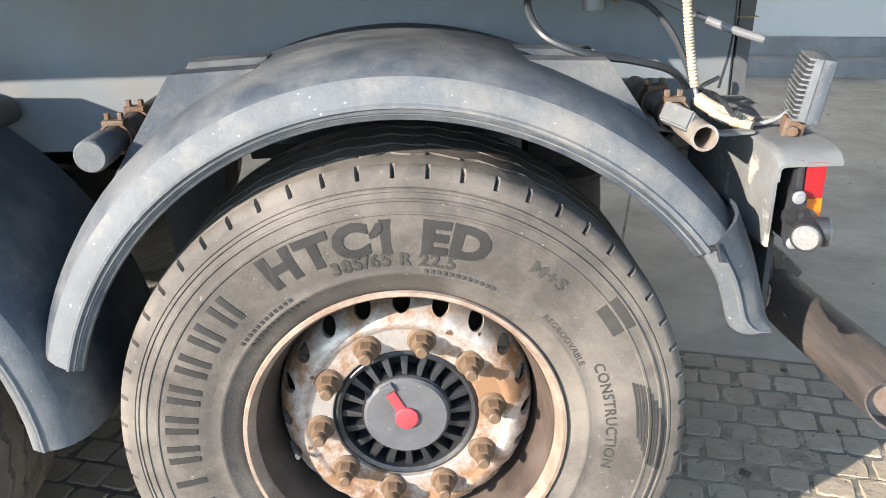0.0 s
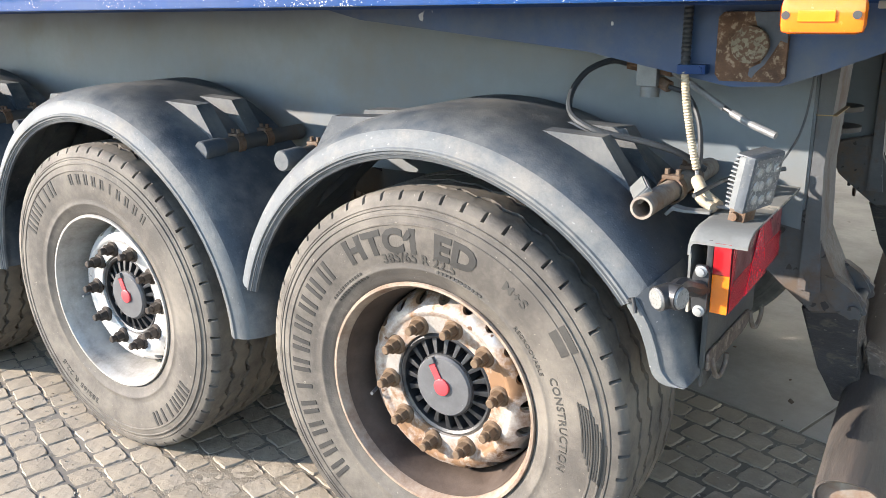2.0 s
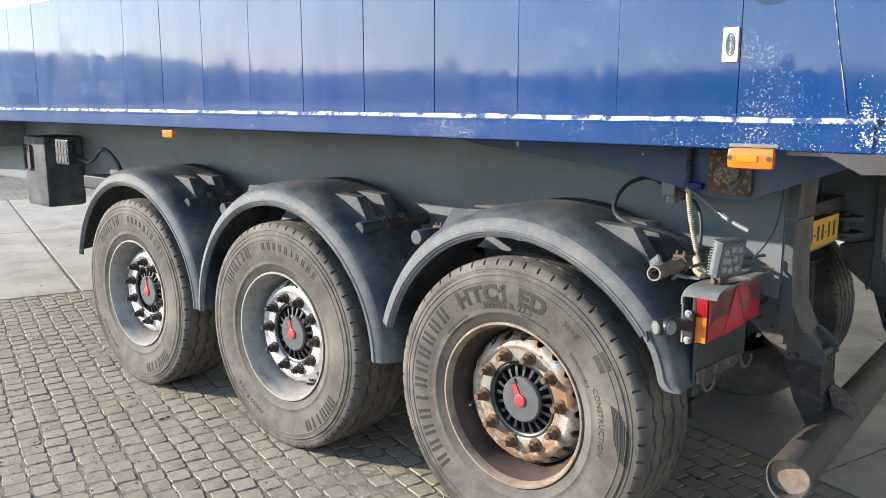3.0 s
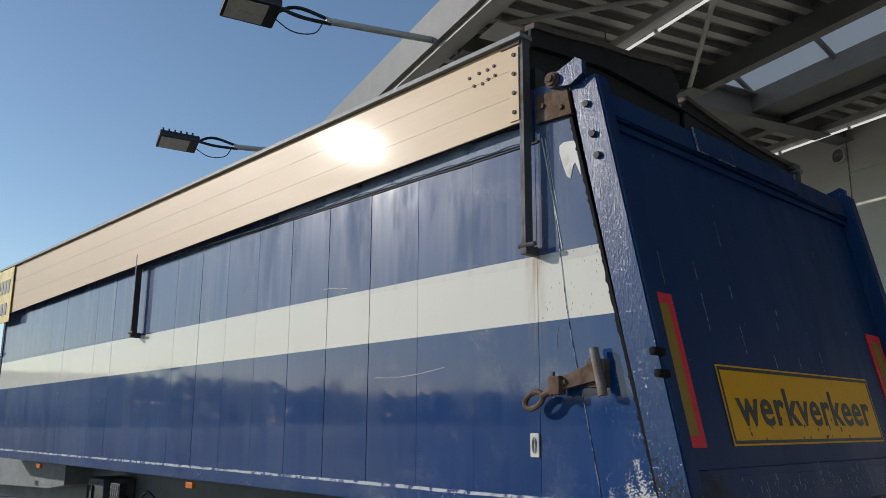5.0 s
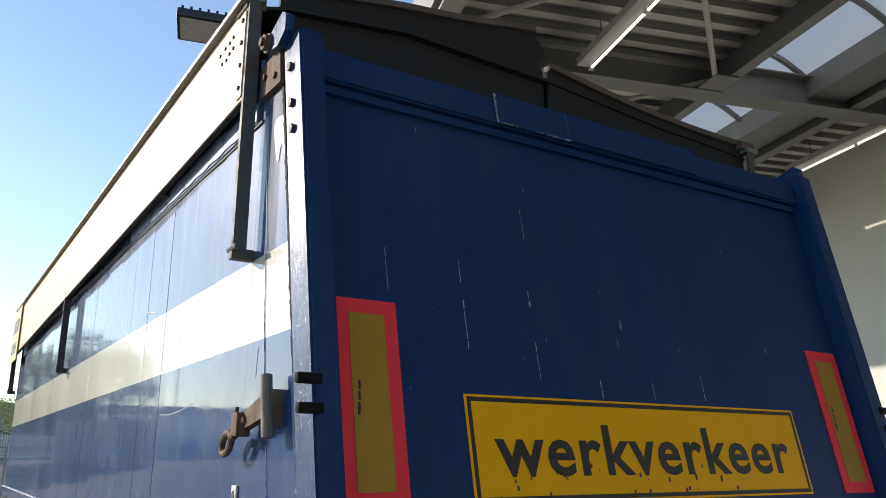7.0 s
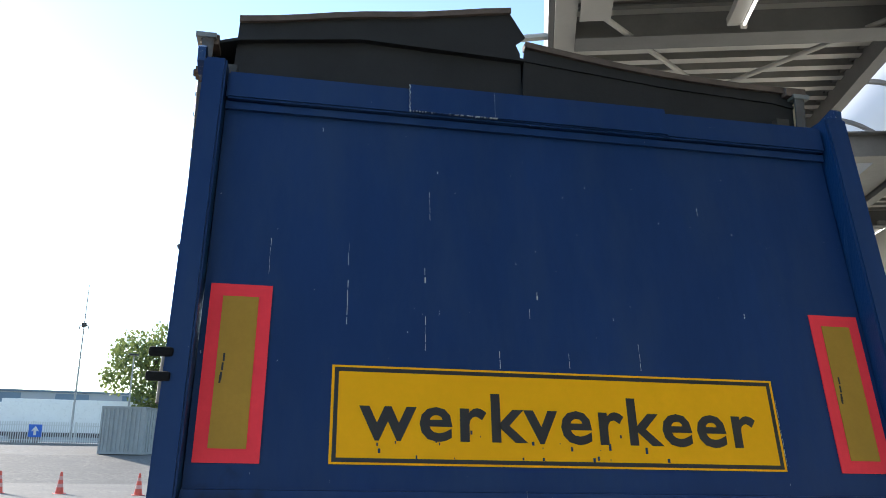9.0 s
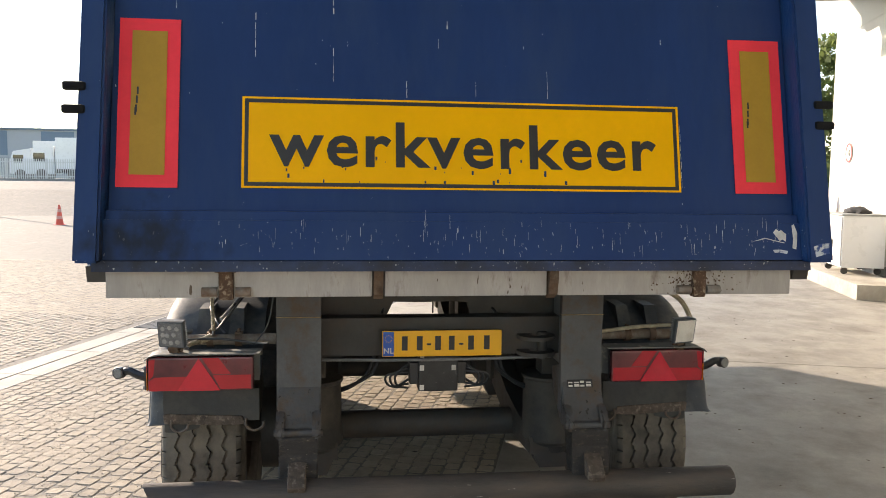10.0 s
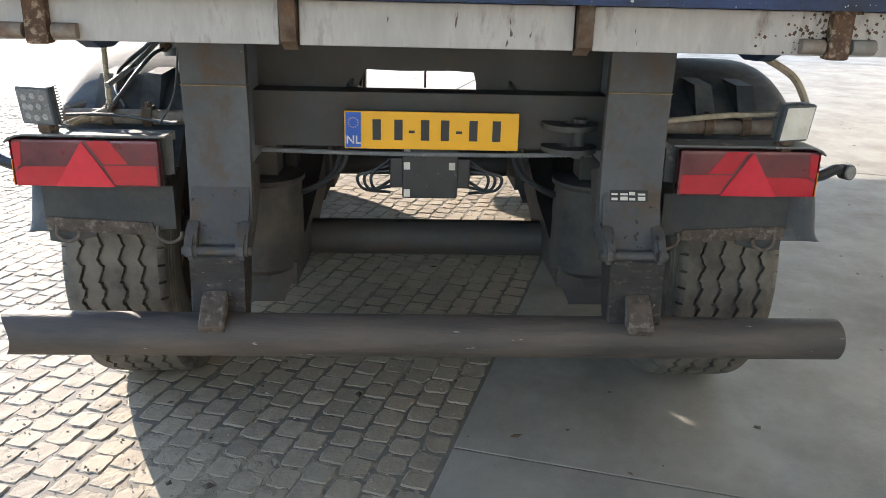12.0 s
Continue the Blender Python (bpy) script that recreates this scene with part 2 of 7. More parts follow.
AIRBAG = surface("dusty_air_spring_rubber", (0.03, 0.03, 0.03), 0.75, vary=0.3, scale=8, dirt=(0.085, 0.075, 0.062), dirt_at=0.55, dirt_scale=6, bump=0.3)
FLAP = surface("black_mud_flap_rubber", (0.03, 0.034, 0.036), 0.7, vary=0.25, scale=6, dirt=(0.08, 0.075, 0.065), dirt_at=0.6, dirt_scale=5, bump=0.3)
DARK = surface("dark_steel", (0.05, 0.05, 0.049), 0.62, vary=0.3, scale=6, dirt=(0.075, 0.055, 0.04), dirt_at=0.6, dirt_scale=7, bump=0.2)
RUST = surface("rusty_steel", (0.12, 0.065, 0.036), 0.8, metal=0.2, vary=0.45, scale=22, dirt=(0.16, 0.13, 0.1), dirt_at=0.56, dirt_scale=16, bump=0.5, bump_scale=120)
POST = surface("rusted_dark_post", (0.078, 0.082, 0.087), 0.6, vary=0.25, scale=5, dirt=(0.088, 0.064, 0.051), dirt_at=0.57, dirt_scale=9, dirt_soft=0.08, bump=0.45, flecks=(0.3, 0.28, 0.25), fleck_at=0.76, fleck_scale=30)
BUMPER = surface("worn_black_bumper", (0.045, 0.042, 0.04), 0.55, vary=0.3, scale=6, dirt=(0.11, 0.085, 0.068), dirt_at=0.53, dirt_scale=3.5, dirt_soft=0.16, bump=0.5, bump_scale=45, stretch=(3, 0.5, 3), flecks=(0.33, 0.3, 0.27), fleck_at=0.72, fleck_scale=26)
PLASTIC = surface("mudguard_plastic", (0.043, 0.053, 0.064), 0.58, spec=0.32, vary=0.25, scale=3, dirt=(0.145, 0.146, 0.14), dirt_at=0.555, dirt_scale=4.5, dirt_soft=0.13, bump=0.3, bump_scale=110, flecks=(0.17, 0.18, 0.19), fleck_at=0.715, fleck_scale=190, rough_vary=0.16)
# guard edge: a paler grey than the crown's plastic
LIPGREY = surface("dusty_guard_edge", (0.115, 0.125, 0.13), 0.65, spec=0.3, vary=0.22, scale=5, dirt=(0.21, 0.2, 0.18), dirt_at=0.57, dirt_scale=6, dirt_soft=0.1, bump=0.35, bump_scale=90, flecks=(0.3, 0.3, 0.29), fleck_at=0.71, fleck_scale=120)
LAMPGREY = surface("dusty_slate_housing", (0.07, 0.082, 0.094), 0.6, spec=0.3, vary=0.25, scale=20, dirt=(0.17, 0.17, 0.165), dirt_at=0.6, dirt_scale=26, dirt_soft=0.06, bump=0.3)
HOOK = surface("rust_grey_hook", (0.15, 0.13, 0.11), 0.65, metal=0.2, vary=0.35, scale=40, dirt=(0.09, 0.055, 0.035), dirt_at=0.52, dirt_scale=50, bump=0.4)
SCALED = surface("brown_scaled_steel", (0.085, 0.064, 0.05), 0.85, vary=0.45, scale=30, dirt=(0.17, 0.14, 0.11), dirt_at=0.58, dirt_scale=45, dirt_soft=0.05, bump=0.9, bump_scale=80)
RUBBER = surface("dusty_tyre_rubber", (0.07, 0.062, 0.053), 0.75, vary=0.3, scale=5, dirt=(0.155, 0.137, 0.113), dirt_at=0.53, dirt_scale=4, dirt_soft=0.11, bump=0.28, bump_scale=200, flecks=(0.19, 0.17, 0.14), fleck_at=0.71, fleck_scale=120)
PRINT = surface("tyre_small_print_rubber", (0.042, 0.039, 0.034), 0.75, vary=0.25, scale=20, bump=0.2)
LETTER = surface("tyre_lettering_rubber", (0.023, 0.022, 0.02), 0.7, vary=0.25, scale=20, bump=0.2)
TREAD = surface("dusty_tread_rubber", (0.085, 0.077, 0.066), 0.85, vary=0.35, scale=12, dirt=(0.16, 0.138, 0.11), dirt_at=0.53, dirt_scale=6, bump=0.4)
RIM_RUST = surface("rust_stained_steel_rim", (0.56, 0.53, 0.49), 0.32, metal=0.6, vary=0.2, scale=6, dirt=(0.2, 0.11, 0.055), dirt_at=0.47, dirt_scale=8, dirt_soft=0.08, bump=0.12, flecks=(0.13, 0.065, 0.035), fleck_at=0.68, fleck_scale=24)
RIM_SILVER = surface("silver_painted_rim", (0.6, 0.6, 0.59), 0.32, metal=0.45, vary=0.12, scale=6, dirt=(0.3, 0.27, 0.22), dirt_at=0.63, dirt_scale=7, bump=0.06)
RIM_LIP = surface("dusty_beige_rim_flange", (0.33, 0.265, 0.205), 0.55, metal=0.2, vary=0.25, scale=14, dirt=(0.16, 0.09, 0.055), dirt_at=0.54, dirt_scale=12, bump=0.25)
RIM_BARREL = surface("rusty_rim_barrel", (0.06, 0.042, 0.032), 0.6, metal=0.3, vary=0.3, scale=10, dirt=(0.09, 0.065, 0.05), dirt_at=0.5, dirt_scale=8, bump=0.2)
RIM_GREY = surface("grey_rim_barrel", (0.42, 0.405, 0.375), 0.5, metal=0.4, vary=0.2, scale=8, dirt=(0.15, 0.13, 0.11), dirt_at=0.55, dirt_scale=8)
NUT = surface("rusty_wheel_nut", (0.19, 0.125, 0.075), 0.65, metal=0.35, vary=0.35, scale=40, dirt=(0.08, 0.05, 0.03), dirt_at=0.55, dirt_scale=40, bump=0.3)
NUT_DARK = surface("dark_wheel_nut", (0.05, 0.04, 0.033), 0.6, metal=0.4, vary=0.35, scale=40, bump=0.3)
HUB = surface("black_hub_casting", (0.025, 0.026, 0.028), 0.4, vary=0.3, scale=15, dirt=(0.2, 0.2, 0.2), dirt_at=0.68, dirt_scale=40, dirt_soft=0.05, bump=0.2)
CAP = surface("grey_hub_cap", (0.1, 0.102, 0.106), 0.45, vary=0.2, scale=20, flecks=(0.4, 0.4, 0.4), fleck_at=0.74, fleck_scale=70, bump=0.1)
REDPAINT = surface("faded_red_paint", (0.5, 0.05, 0.06), 0.5, vary=0.2, scale=30)
ALU = surface("anodised_aluminium_board", (0.66, 0.475, 0.285), 0.45, metal=0.0, vary=0.05, scale=1.5, bump=0.0, rough_vary=0.03, bump_scale=9, coat=0.15, spec=0.25, stretch=(0.4, 1, 4))
RAILSTRIP = surface("stained_aluminium_strip", (0.4, 0.375, 0.35), 0.55, metal=0.25, vary=0.15, scale=5, dirt=(0.12, 0.085, 0.06), dirt_at=0.66, dirt_scale=5, dirt_soft=0.1, bump=0.15, flecks=(0.1, 0.07, 0.05), fleck_at=0.7, fleck_scale=14, stretch=(1, 3, 0.8))
CHIPPED = surface("chipped_edge_paint", (0.55, 0.58, 0.6), 0.5, vary=0.2, scale=30, dirt=(0.02, 0.06, 0.2), dirt_at=0.53, dirt_scale=21, dirt_soft=0.03, bump=0.5)
SCUFF = surface("scuffed_silver_blue_lip", (0.2, 0.26, 0.36), 0.55, metal=0.0, coat=0.0, spec=0.3, vary=0.35, scale=7, dirt=(0.02, 0.05, 0.13), dirt_at=0.58, dirt_scale=6, dirt_soft=0.05, bump=0.35, bump_scale=14)
BLACKGAP = surface("black_sealant", (0.009, 0.009, 0.01), 0.8, vary=0.3, scale=20, spec=0.2, bump=0.5)
TARP = surface("dark_tarpaulin", (0.018, 0.018, 0.019), 0.75, vary=0.25, scale=3, bump=0.2)
WOODEDGE = surface("weathered_wooden_edge", (0.13, 0.095, 0.075), 0.8, vary=0.3, scale=14, bump=0.3)
REFLECT_RED = surface("fluorescent_red_reflector", (0.95, 0.055, 0.075), 0.45, vary=0.06, scale=8)
REFLECT_RED.node_tree.nodes["Principled BSDF"].inputs["Specular IOR Level"].default_value = 0.12
REFLECT_GOLD = surface("amber_retroreflector", (0.42, 0.24, 0.035), 0.4, spec=0.15, vary=0.08, scale=8)
SIGN = surface("yellow_sign_film", (0.95, 0.46, 0.006), 0.4, spec=0.12, vary=0.05, scale=5, flecks=(0.2, 0.11, 0.02), fleck_at=0.77, fleck_scale=22)
BLACKFILM = surface("black_sign_film", (0.02, 0.02, 0.022), 0.45, vary=0.2, scale=30)
PLATE = surface("yellow_plate", (0.86, 0.43, 0.01), 0.4, vary=0.04, scale=9)
PALEPLATE = surface("faded_yellow_plate", (0.8, 0.62, 0.2), 0.5, vary=0.08, scale=9, dirt=(0.5, 0.42, 0.22), dirt_at=0.6, dirt_scale=6)
PLATEBLUE = surface("blue_plate_field", (0.01, 0.09, 0.45), 0.4, vary=0.04, scale=9)
WHITEISH = surface("white_plastic", (0.68, 0.66, 0.61), 0.5, vary=0.1, scale=12, dirt=(0.4, 0.36, 0.3), dirt_at=0.62, dirt_scale=14)
CONDUIT = surface("cream_corrugated_conduit", (0.43, 0.37, 0.27), 0.6, vary=0.2, scale=30, dirt=(0.2, 0.16, 0.11), dirt_at=0.6, dirt_scale=20)
CABLE = surface("black_cable", (0.03, 0.035, 0.04), 0.45, vary=0.25, scale=20)
CABLEGREY = surface("grey_cable", (0.17, 0.175, 0.18), 0.5, vary=0.25, scale=20)
RED_TRI = surface("bright_red_reflector", (0.62, 0.018, 0.04), 0.2, vary=0.08, scale=30, coat=0.4)
RED_LENS = surface("red_lamp_lens", (0.29, 0.01, 0.014), 0.12, vary=0.15, scale=10, coat=0.6)
RED_BAND = surface("clear_red_lens_band", (0.46, 0.014, 0.026), 0.2, vary=0.12, scale=14, coat=0.4)
RED_DIM = surface("dull_red_lens", (0.17, 0.014, 0.022), 0.2, vary=0.3, scale=7, coat=0.4, dirt=(0.075, 0.014, 0.018), dirt_at=0.5, dirt_scale=5, dirt_soft=0.12)
AMBER = surface("amber_lamp_lens", (0.72, 0.17, 0.008), 0.22, vary=0.08, scale=30, coat=0.6)
AMBER_HI = surface("bright_amber_lens", (0.85, 0.23, 0.008), 0.2, vary=0.08, scale=30, coat=0.6)
CLEAR = surface("clear_lamp_lens", (0.27, 0.27, 0.26), 0.15, vary=0.15, scale=25, coat=0.6)
MARKERLENS = surface("frosted_marker_lens", (0.2, 0.2, 0.19), 0.3, vary=0.2, scale=60)
LEDFACE = surface("grey_led_lens", (0.13, 0.135, 0.14), 0.25, vary=0.15, scale=40, coat=0.4)
BRASS = surface("brass_fitting", (0.3, 0.2, 0.08), 0.45, metal=0.6, vary=0.3, scale=40, bump=0.2)
CASTGREY = surface("cast_grey_valve", (0.17, 0.18, 0.185), 0.5, metal=0.4, vary=0.2, scale=30, bump=0.3)

WALL = surface("pale_wall_panel", (0.57, 0.555, 0.505), 0.55, vary=0.04, scale=0.8, bump=0.02)
PLINTH = surface("concrete_plinth", (0.24, 0.235, 0.225), 0.85, vary=0.2, scale=4, bump=0.3)
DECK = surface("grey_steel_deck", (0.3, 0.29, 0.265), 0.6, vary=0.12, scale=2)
BEAM = surface("grey_painted_beam", (0.2, 0.195, 0.185), 0.55, vary=0.12, scale=3)
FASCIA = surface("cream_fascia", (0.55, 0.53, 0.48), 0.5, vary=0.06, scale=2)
BRICKS = surface("grey_concrete_paver", (0.295, 0.254, 0.198), 0.85, vary=0.25, scale=14, dirt=(0.315, 0.26, 0.185), dirt_at=0.54, dirt_scale=2.2, bump=0.9, bump_scale=45, per_piece=0.16, flecks=(0.16, 0.135, 0.105), fleck_at=0.73, fleck_scale=60)
SAND = surface("sandy_joint_ground", (0.27, 0.226, 0.165), 0.9, vary=0.35, scale=16, dirt=(0.17, 0.145, 0.112), dirt_at=0.56, dirt_scale=1.6, bump=0.8, bump_scale=160, flecks=(0.1, 0.085, 0.07), fleck_at=0.66, fleck_scale=130)
YARDGROUND = surface("dusty_far_paving", (0.19, 0.172, 0.143), 0.9, vary=0.4, scale=5, dirt=(0.12, 0.107, 0.09), dirt_at=0.52, dirt_scale=0.5, bump=1.0, bump_scale=8, flecks=(0.1, 0.09, 0.075), fleck_at=0.62, fleck_scale=11)
CONCRETE = surface("smooth_yard_concrete", (0.295, 0.277, 0.242), 0.6, vary=0.16, scale=2.0, dirt=(0.17, 0.158, 0.138), dirt_at=0.57, dirt_scale=1.6, bump=0.45, bump_scale=60, flecks=(0.12, 0.11, 0.1), fleck_at=0.76, fleck_scale=9)
SLAB = surface("light_concrete_slab", (0.42, 0.39, 0.33), 0.8, vary=0.12, scale=2, dirt=(0.26, 0.23, 0.19), dirt_at=0.6, dirt_scale=1.5, bump=0.3, bump_scale=60, per_piece=0.08)
LITTER = surface("dry_leaf_litter", (0.1, 0.075, 0.05), 0.9, vary=0.4, scale=30, per_piece=0.5)
GRIT = surface("stone_grit", (0.26, 0.23, 0.19), 0.9, vary=0.35, scale=60, per_piece=0.5)
IRON = surface("cast_iron_grate", (0.12, 0.12, 0.115), 0.6, metal=0.4, vary=0.2, scale=10)
CONE = surface("orange_red_cone", (0.75, 0.1, 0.055), 0.5, vary=0.1, scale=8)
CONEWHITE = surface("faded_cone_band", (0.68, 0.33, 0.27), 0.5, vary=0.1, scale=8)
CONTAINER = surface("grey_container_steel", (0.3, 0.31, 0.3), 0.55, vary=0.12, scale=2)
LINER = surface("teal_bin_liner", (0.05, 0.33, 0.36), 0.35, vary=0.2, scale=8)
FENCE = surface("white_fence_steel", (0.55, 0.55, 0.53), 0.5, vary=0.1, scale=3)
GALV = surface("galvanised_steel", (0.3, 0.31, 0.31), 0.5, metal=0.4, vary=0.15, scale=5)
SIGNBLUE = surface("blue_traffic_sign", (0.02, 0.12, 0.5), 0.4, vary=0.05, scale=5)
VANWHITE = surface("white_vehicle_paint", (0.72, 0.73, 0.73), 0.3, vary=0.04, scale=1, coat=0.4)
GLASSDARK = surface("dark_vehicle_glass", (0.02, 0.025, 0.028), 0.1, vary=0.1, scale=2, coat=0.5)
HALLWHITE = surface("white_warehouse_panel", (0.34, 0.36, 0.38), 0.5, vary=0.05, scale=0.2)
HALLBLUE = surface("blue_grey_warehouse_panel", (0.13, 0.19, 0.25), 0.5, vary=0.08, scale=0.2)
LEAF = surface("tree_leaves", (0.1, 0.13, 0.045), 0.6, vary=0.4, scale=1.2, per_piece=0.4)
_n = LEAF.node_tree.nodes
_t = _n.new("ShaderNodeBsdfTranslucent")
_t.inputs[0].default_value = (0.24, 0.3, 0.09, 1)
_m = _n.new("ShaderNodeMixShader")
_m.inputs[0].default_value = 0.4
LEAF.node_tree.links.new(_n["Principled BSDF"].outputs[0], _m.inputs[1])
LEAF.node_tree.links.new(_t.outputs[0], _m.inputs[2])
LEAF.node_tree.links.new(_m.outputs[0], _n["Material Output"].inputs[0])
BARK = surface("tree_bark", (0.09, 0.075, 0.06), 0.9, vary=0.3, scale=8, bump=0.4)
GRASS = surface("verge_grass", (0.1, 0.12, 0.04), 0.9, vary=0.35, scale=2, bump=0.5)

TUBE = bpy.data.materials.new("lit_tube")
TUBE.use_nodes = True
TUBE.node_tree.nodes["Principled BSDF"].inputs["Emission Color"].default_value = (1.0, 0.96, 0.9, 1)
TUBE.node_tree.nodes["Principled BSDF"].inputs["Emission Strength"].default_value = 0.8
SKYLIGHT = bpy.data.materials.new("opal_rooflight")
SKYLIGHT.use_nodes = True
_n = SKYLIGHT.node_tree.nodes
_t = _n.new("ShaderNodeBsdfTranslucent")
_t.inputs[0].default_value = (0.86, 0.86, 0.84, 1)
_m = _n.new("ShaderNodeMixShader")
_m.inputs[0].default_value = 0.75
_n["Principled BSDF"].inputs["Base Color"].default_value = (0.7, 0.7, 0.68, 1)
SKYLIGHT.node_tree.links.new(_n["Principled BSDF"].outputs[0], _m.inputs[1])
SKYLIGHT.node_tree.links.new(_t.outputs[0], _m.inputs[2])
SKYLIGHT.node_tree.links.new(_m.outputs[0], _n["Material Output"].inputs[0])

# ---- mesh helpers ----


def box(bm, lo, hi, bevel=0.0, m=None):
    r = bmesh.ops.create_cube(bm, size=1.0)
    vs = r["verts"]
    for v in vs:
        v.co = Vector([lo[i] + (v.co[i] + 0.5) * (hi[i] - lo[i]) for i in range(3)])
    if bevel:
        es = list({e for v in vs for e in v.link_edges})
        out = bmesh.ops.bevel(bm, geom=es, offset=bevel, segments=2, affect="EDGES", profile=0.6)
        vs = list({v for f in out["faces"] for v in f.verts} | {v for v in vs if v.is_valid})
    if m:
        bmesh.ops.transform(bm, matrix=m, verts=vs)
    return vs


def rod(bm, p, q, r, seg=12, r2=None, hollow=0.0):
    """A round bar or, with hollow, an open pipe from p to q."""
    p, q = Vector(p), Vector(q)
    d = q - p
    m = Matrix.Translation(p) @ d.to_track_quat("Z", "Y").to_matrix().to_4x4()
    L = d.length
    r2 = r if r2 is None else r2
    prof = [(0, 0), (r, 0), (r2, L), (0, L)] if not hollow else [(hollow, 0), (r, 0), (r2, L), (hollow * r2 / r, L), (hollow, 0)]
    ring(bm, prof, seg, m)


def ring(bm, prof, seg, m=Matrix.Identity(4), wave=None):
    """Turns a profile of (radius, height) round z."""
    rows = []
    for r, h in prof:
        if r < 1e-6:
            rows.append([bm.verts.new(m @ Vector((0, 0, h)))] * seg)
        else:
            rows.append([bm.verts.new(m @ Vector((r * math.cos(2 * math.pi * i / seg), r * math.sin(2 * math.pi * i / seg), h))) for i in range(seg)])
    for a, b in zip(rows, rows[1:]):
        for i in range(seg):
            j = (i + 1) % seg
            vs = []
            for v in (a[i], a[j], b[j], b[i]):
                if v not in vs:
                    vs.append(v)
            if len(vs) > 2:
                try:
                    bm.faces.new(vs)
                except ValueError:
                    pass


def prism(bm, poly, axis, lo, hi):
    """A flat polygon of (a, b) drawn out along axis: x takes (y, z), y takes (x, z), z takes (x, y)."""
    put = {"x": lambda a, b, c: (c, a, b), "y": lambda a, b, c: (a, c, b), "z": lambda a, b, c: (a, b, c)}[axis]
    A = [bm.verts.new(put(a, b, lo)) for a, b in poly]
    B = [bm.verts.new(put(a, b, hi)) for a, b in poly]
    bm.faces.new(A[::-1])
    bm.faces.new(B)
    for i in range(len(poly)):
        j = (i + 1) % len(poly)
        bm.faces.new((A[i], A[j], B[j], B[i]))


def smooth_path(pts, steps=8):
    pts = [Vector(p) for p in pts]
    if len(pts) < 3:
        return pts
    P = [2 * pts[0] - pts[1], *pts, 2 * pts[-1] - pts[-2]]
    out = []
    for i in range(1, len(P) - 2):
        a, b, c, d = P[i - 1:i + 3]
        for k in range(steps):
            t = k / steps
            out.append(0.5 * (2 * b + (c - a) * t + (2 * a - 5 * b + 4 * c - d) * t * t + (3 * b - a - 3 * c + d) * t ** 3))
    out.append(pts[-1])
    return out


def hose(bm, pts, r, seg=8, steps=8, ribs=0.0):
    """A round hose or cable along a smooth path; ribs gives the pitch of a corrugated conduit."""
    path = smooth_path(pts, steps)
    if ribs:
        fine = []
        for a, b in zip(path, path[1:]):
            k = max(1, int((b - a).length / (ribs / 2)))
            fine += [a.lerp(b, i / k) for i in range(k)]
        path = fine + [path[-1]]
    rows = []
    side = None
    for i, p in enumerate(path):
        d = (path[min(i + 1, len(path) - 1)] - path[max(i - 1, 0)]).normalized()
        if side is None:
            side = d.orthogonal().normalized()
        side = (side - d * side.dot(d)).normalized()
        up = d.cross(side)
        rr = r * (0.82 if ribs and i % 2 else 1.0)
        rows.append([bm.verts.new(p + rr * (math.cos(2 * math.pi * k / seg) * side + math.sin(2 * math.pi * k / seg) * up)) for k in range(seg)])
    for a, b in zip(rows, rows[1:]):
        for k in range(seg):
            j = (k + 1) % seg
            bm.faces.new((a[k], a[j], b[j], b[k]))
    bm.faces.new(rows[0][::-1])
    bm.faces.new(rows[-1])


def level_faces(me, least):
    """Normals weighted by area, so that a large flat face stays flat beside its rounded edges."""
    normals, areas = [p.normal.copy() for p in me.polygons], [p.area for p in me.polygons]
    at = {}
    for p in me.polygons:
        for v in p.vertices:
            at.setdefault(v, []).append(p.index)
    out = []
    for p in me.polygons:
        own = normals[p.index]
        for v in p.vertices:
            total = Vector()
            for k in at[v]:
                if normals[k].dot(own) >= least:
                    total += normals[k] * areas[k]
            out.append(total.normalized() if total.length > 1e-12 else own)
    me.normals_split_custom_set(out)


def mesh_of(name, bm, material, sharp=35):
    bmesh.ops.recalc_face_normals(bm, faces=bm.faces)
    me = bpy.data.meshes.new(name)
    bm.to_mesh(me)
    bm.free()
    if sharp:
        me.shade_smooth()
        me.set_sharp_from_angle(angle=radians(sharp))
        if len(me.polygons) < 4000:
            level_faces(me, math.cos(radians(sharp)))
    me.materials.append(material)
    return me


def part(name, bm, material, parent=None, label="", sharp=35, at=None):
    """Links a bmesh (or a mesh that is there already) as one object under a thing or a part."""
    ob = new(name, bm if isinstance(bm, bpy.types.Mesh) else mesh_of(name, bm, material, sharp))
    ob.parent = parent
    if at is not None:
        ob.matrix_basis = at
    return tagged(ob, label) if label else ob


def thing(name, label, category, at=None, group="", kind=""):
    ob = new(name)
    ob.empty_display_size = 0.2
    if at is not None:
        ob.matrix_basis = at
    return tagged(ob, label, category, group, kind)


def B():
    return bmesh.new()


def made(f, *a, **k):
    bm = B()
    f(bm, *a, **k)
    return bm


def lettering(text, size, thick=0.0, bold=0.0, spacing=1.0):
    """The built-in font's letters as a mesh in the xy plane, centred on its baseline's middle."""
    cu = bpy.data.curves.new("letters", "FONT")
    cu.body, cu.size, cu.extrude, cu.offset, cu.space_character = text, size, thick, bold, spacing
    cu.align_x = "CENTER"
    cu.resolution_u = 3
    ob = new("letters", cu)
    bpy.context.view_layer.update()
    me = bpy.data.meshes.new_from_object(ob.evaluated_get(bpy.context.evaluated_depsgraph_get()))
    bpy.data.objects.remove(ob)
    bm = B()
    bm.from_mesh(me)
    bpy.data.meshes.remove(me)
    return bm


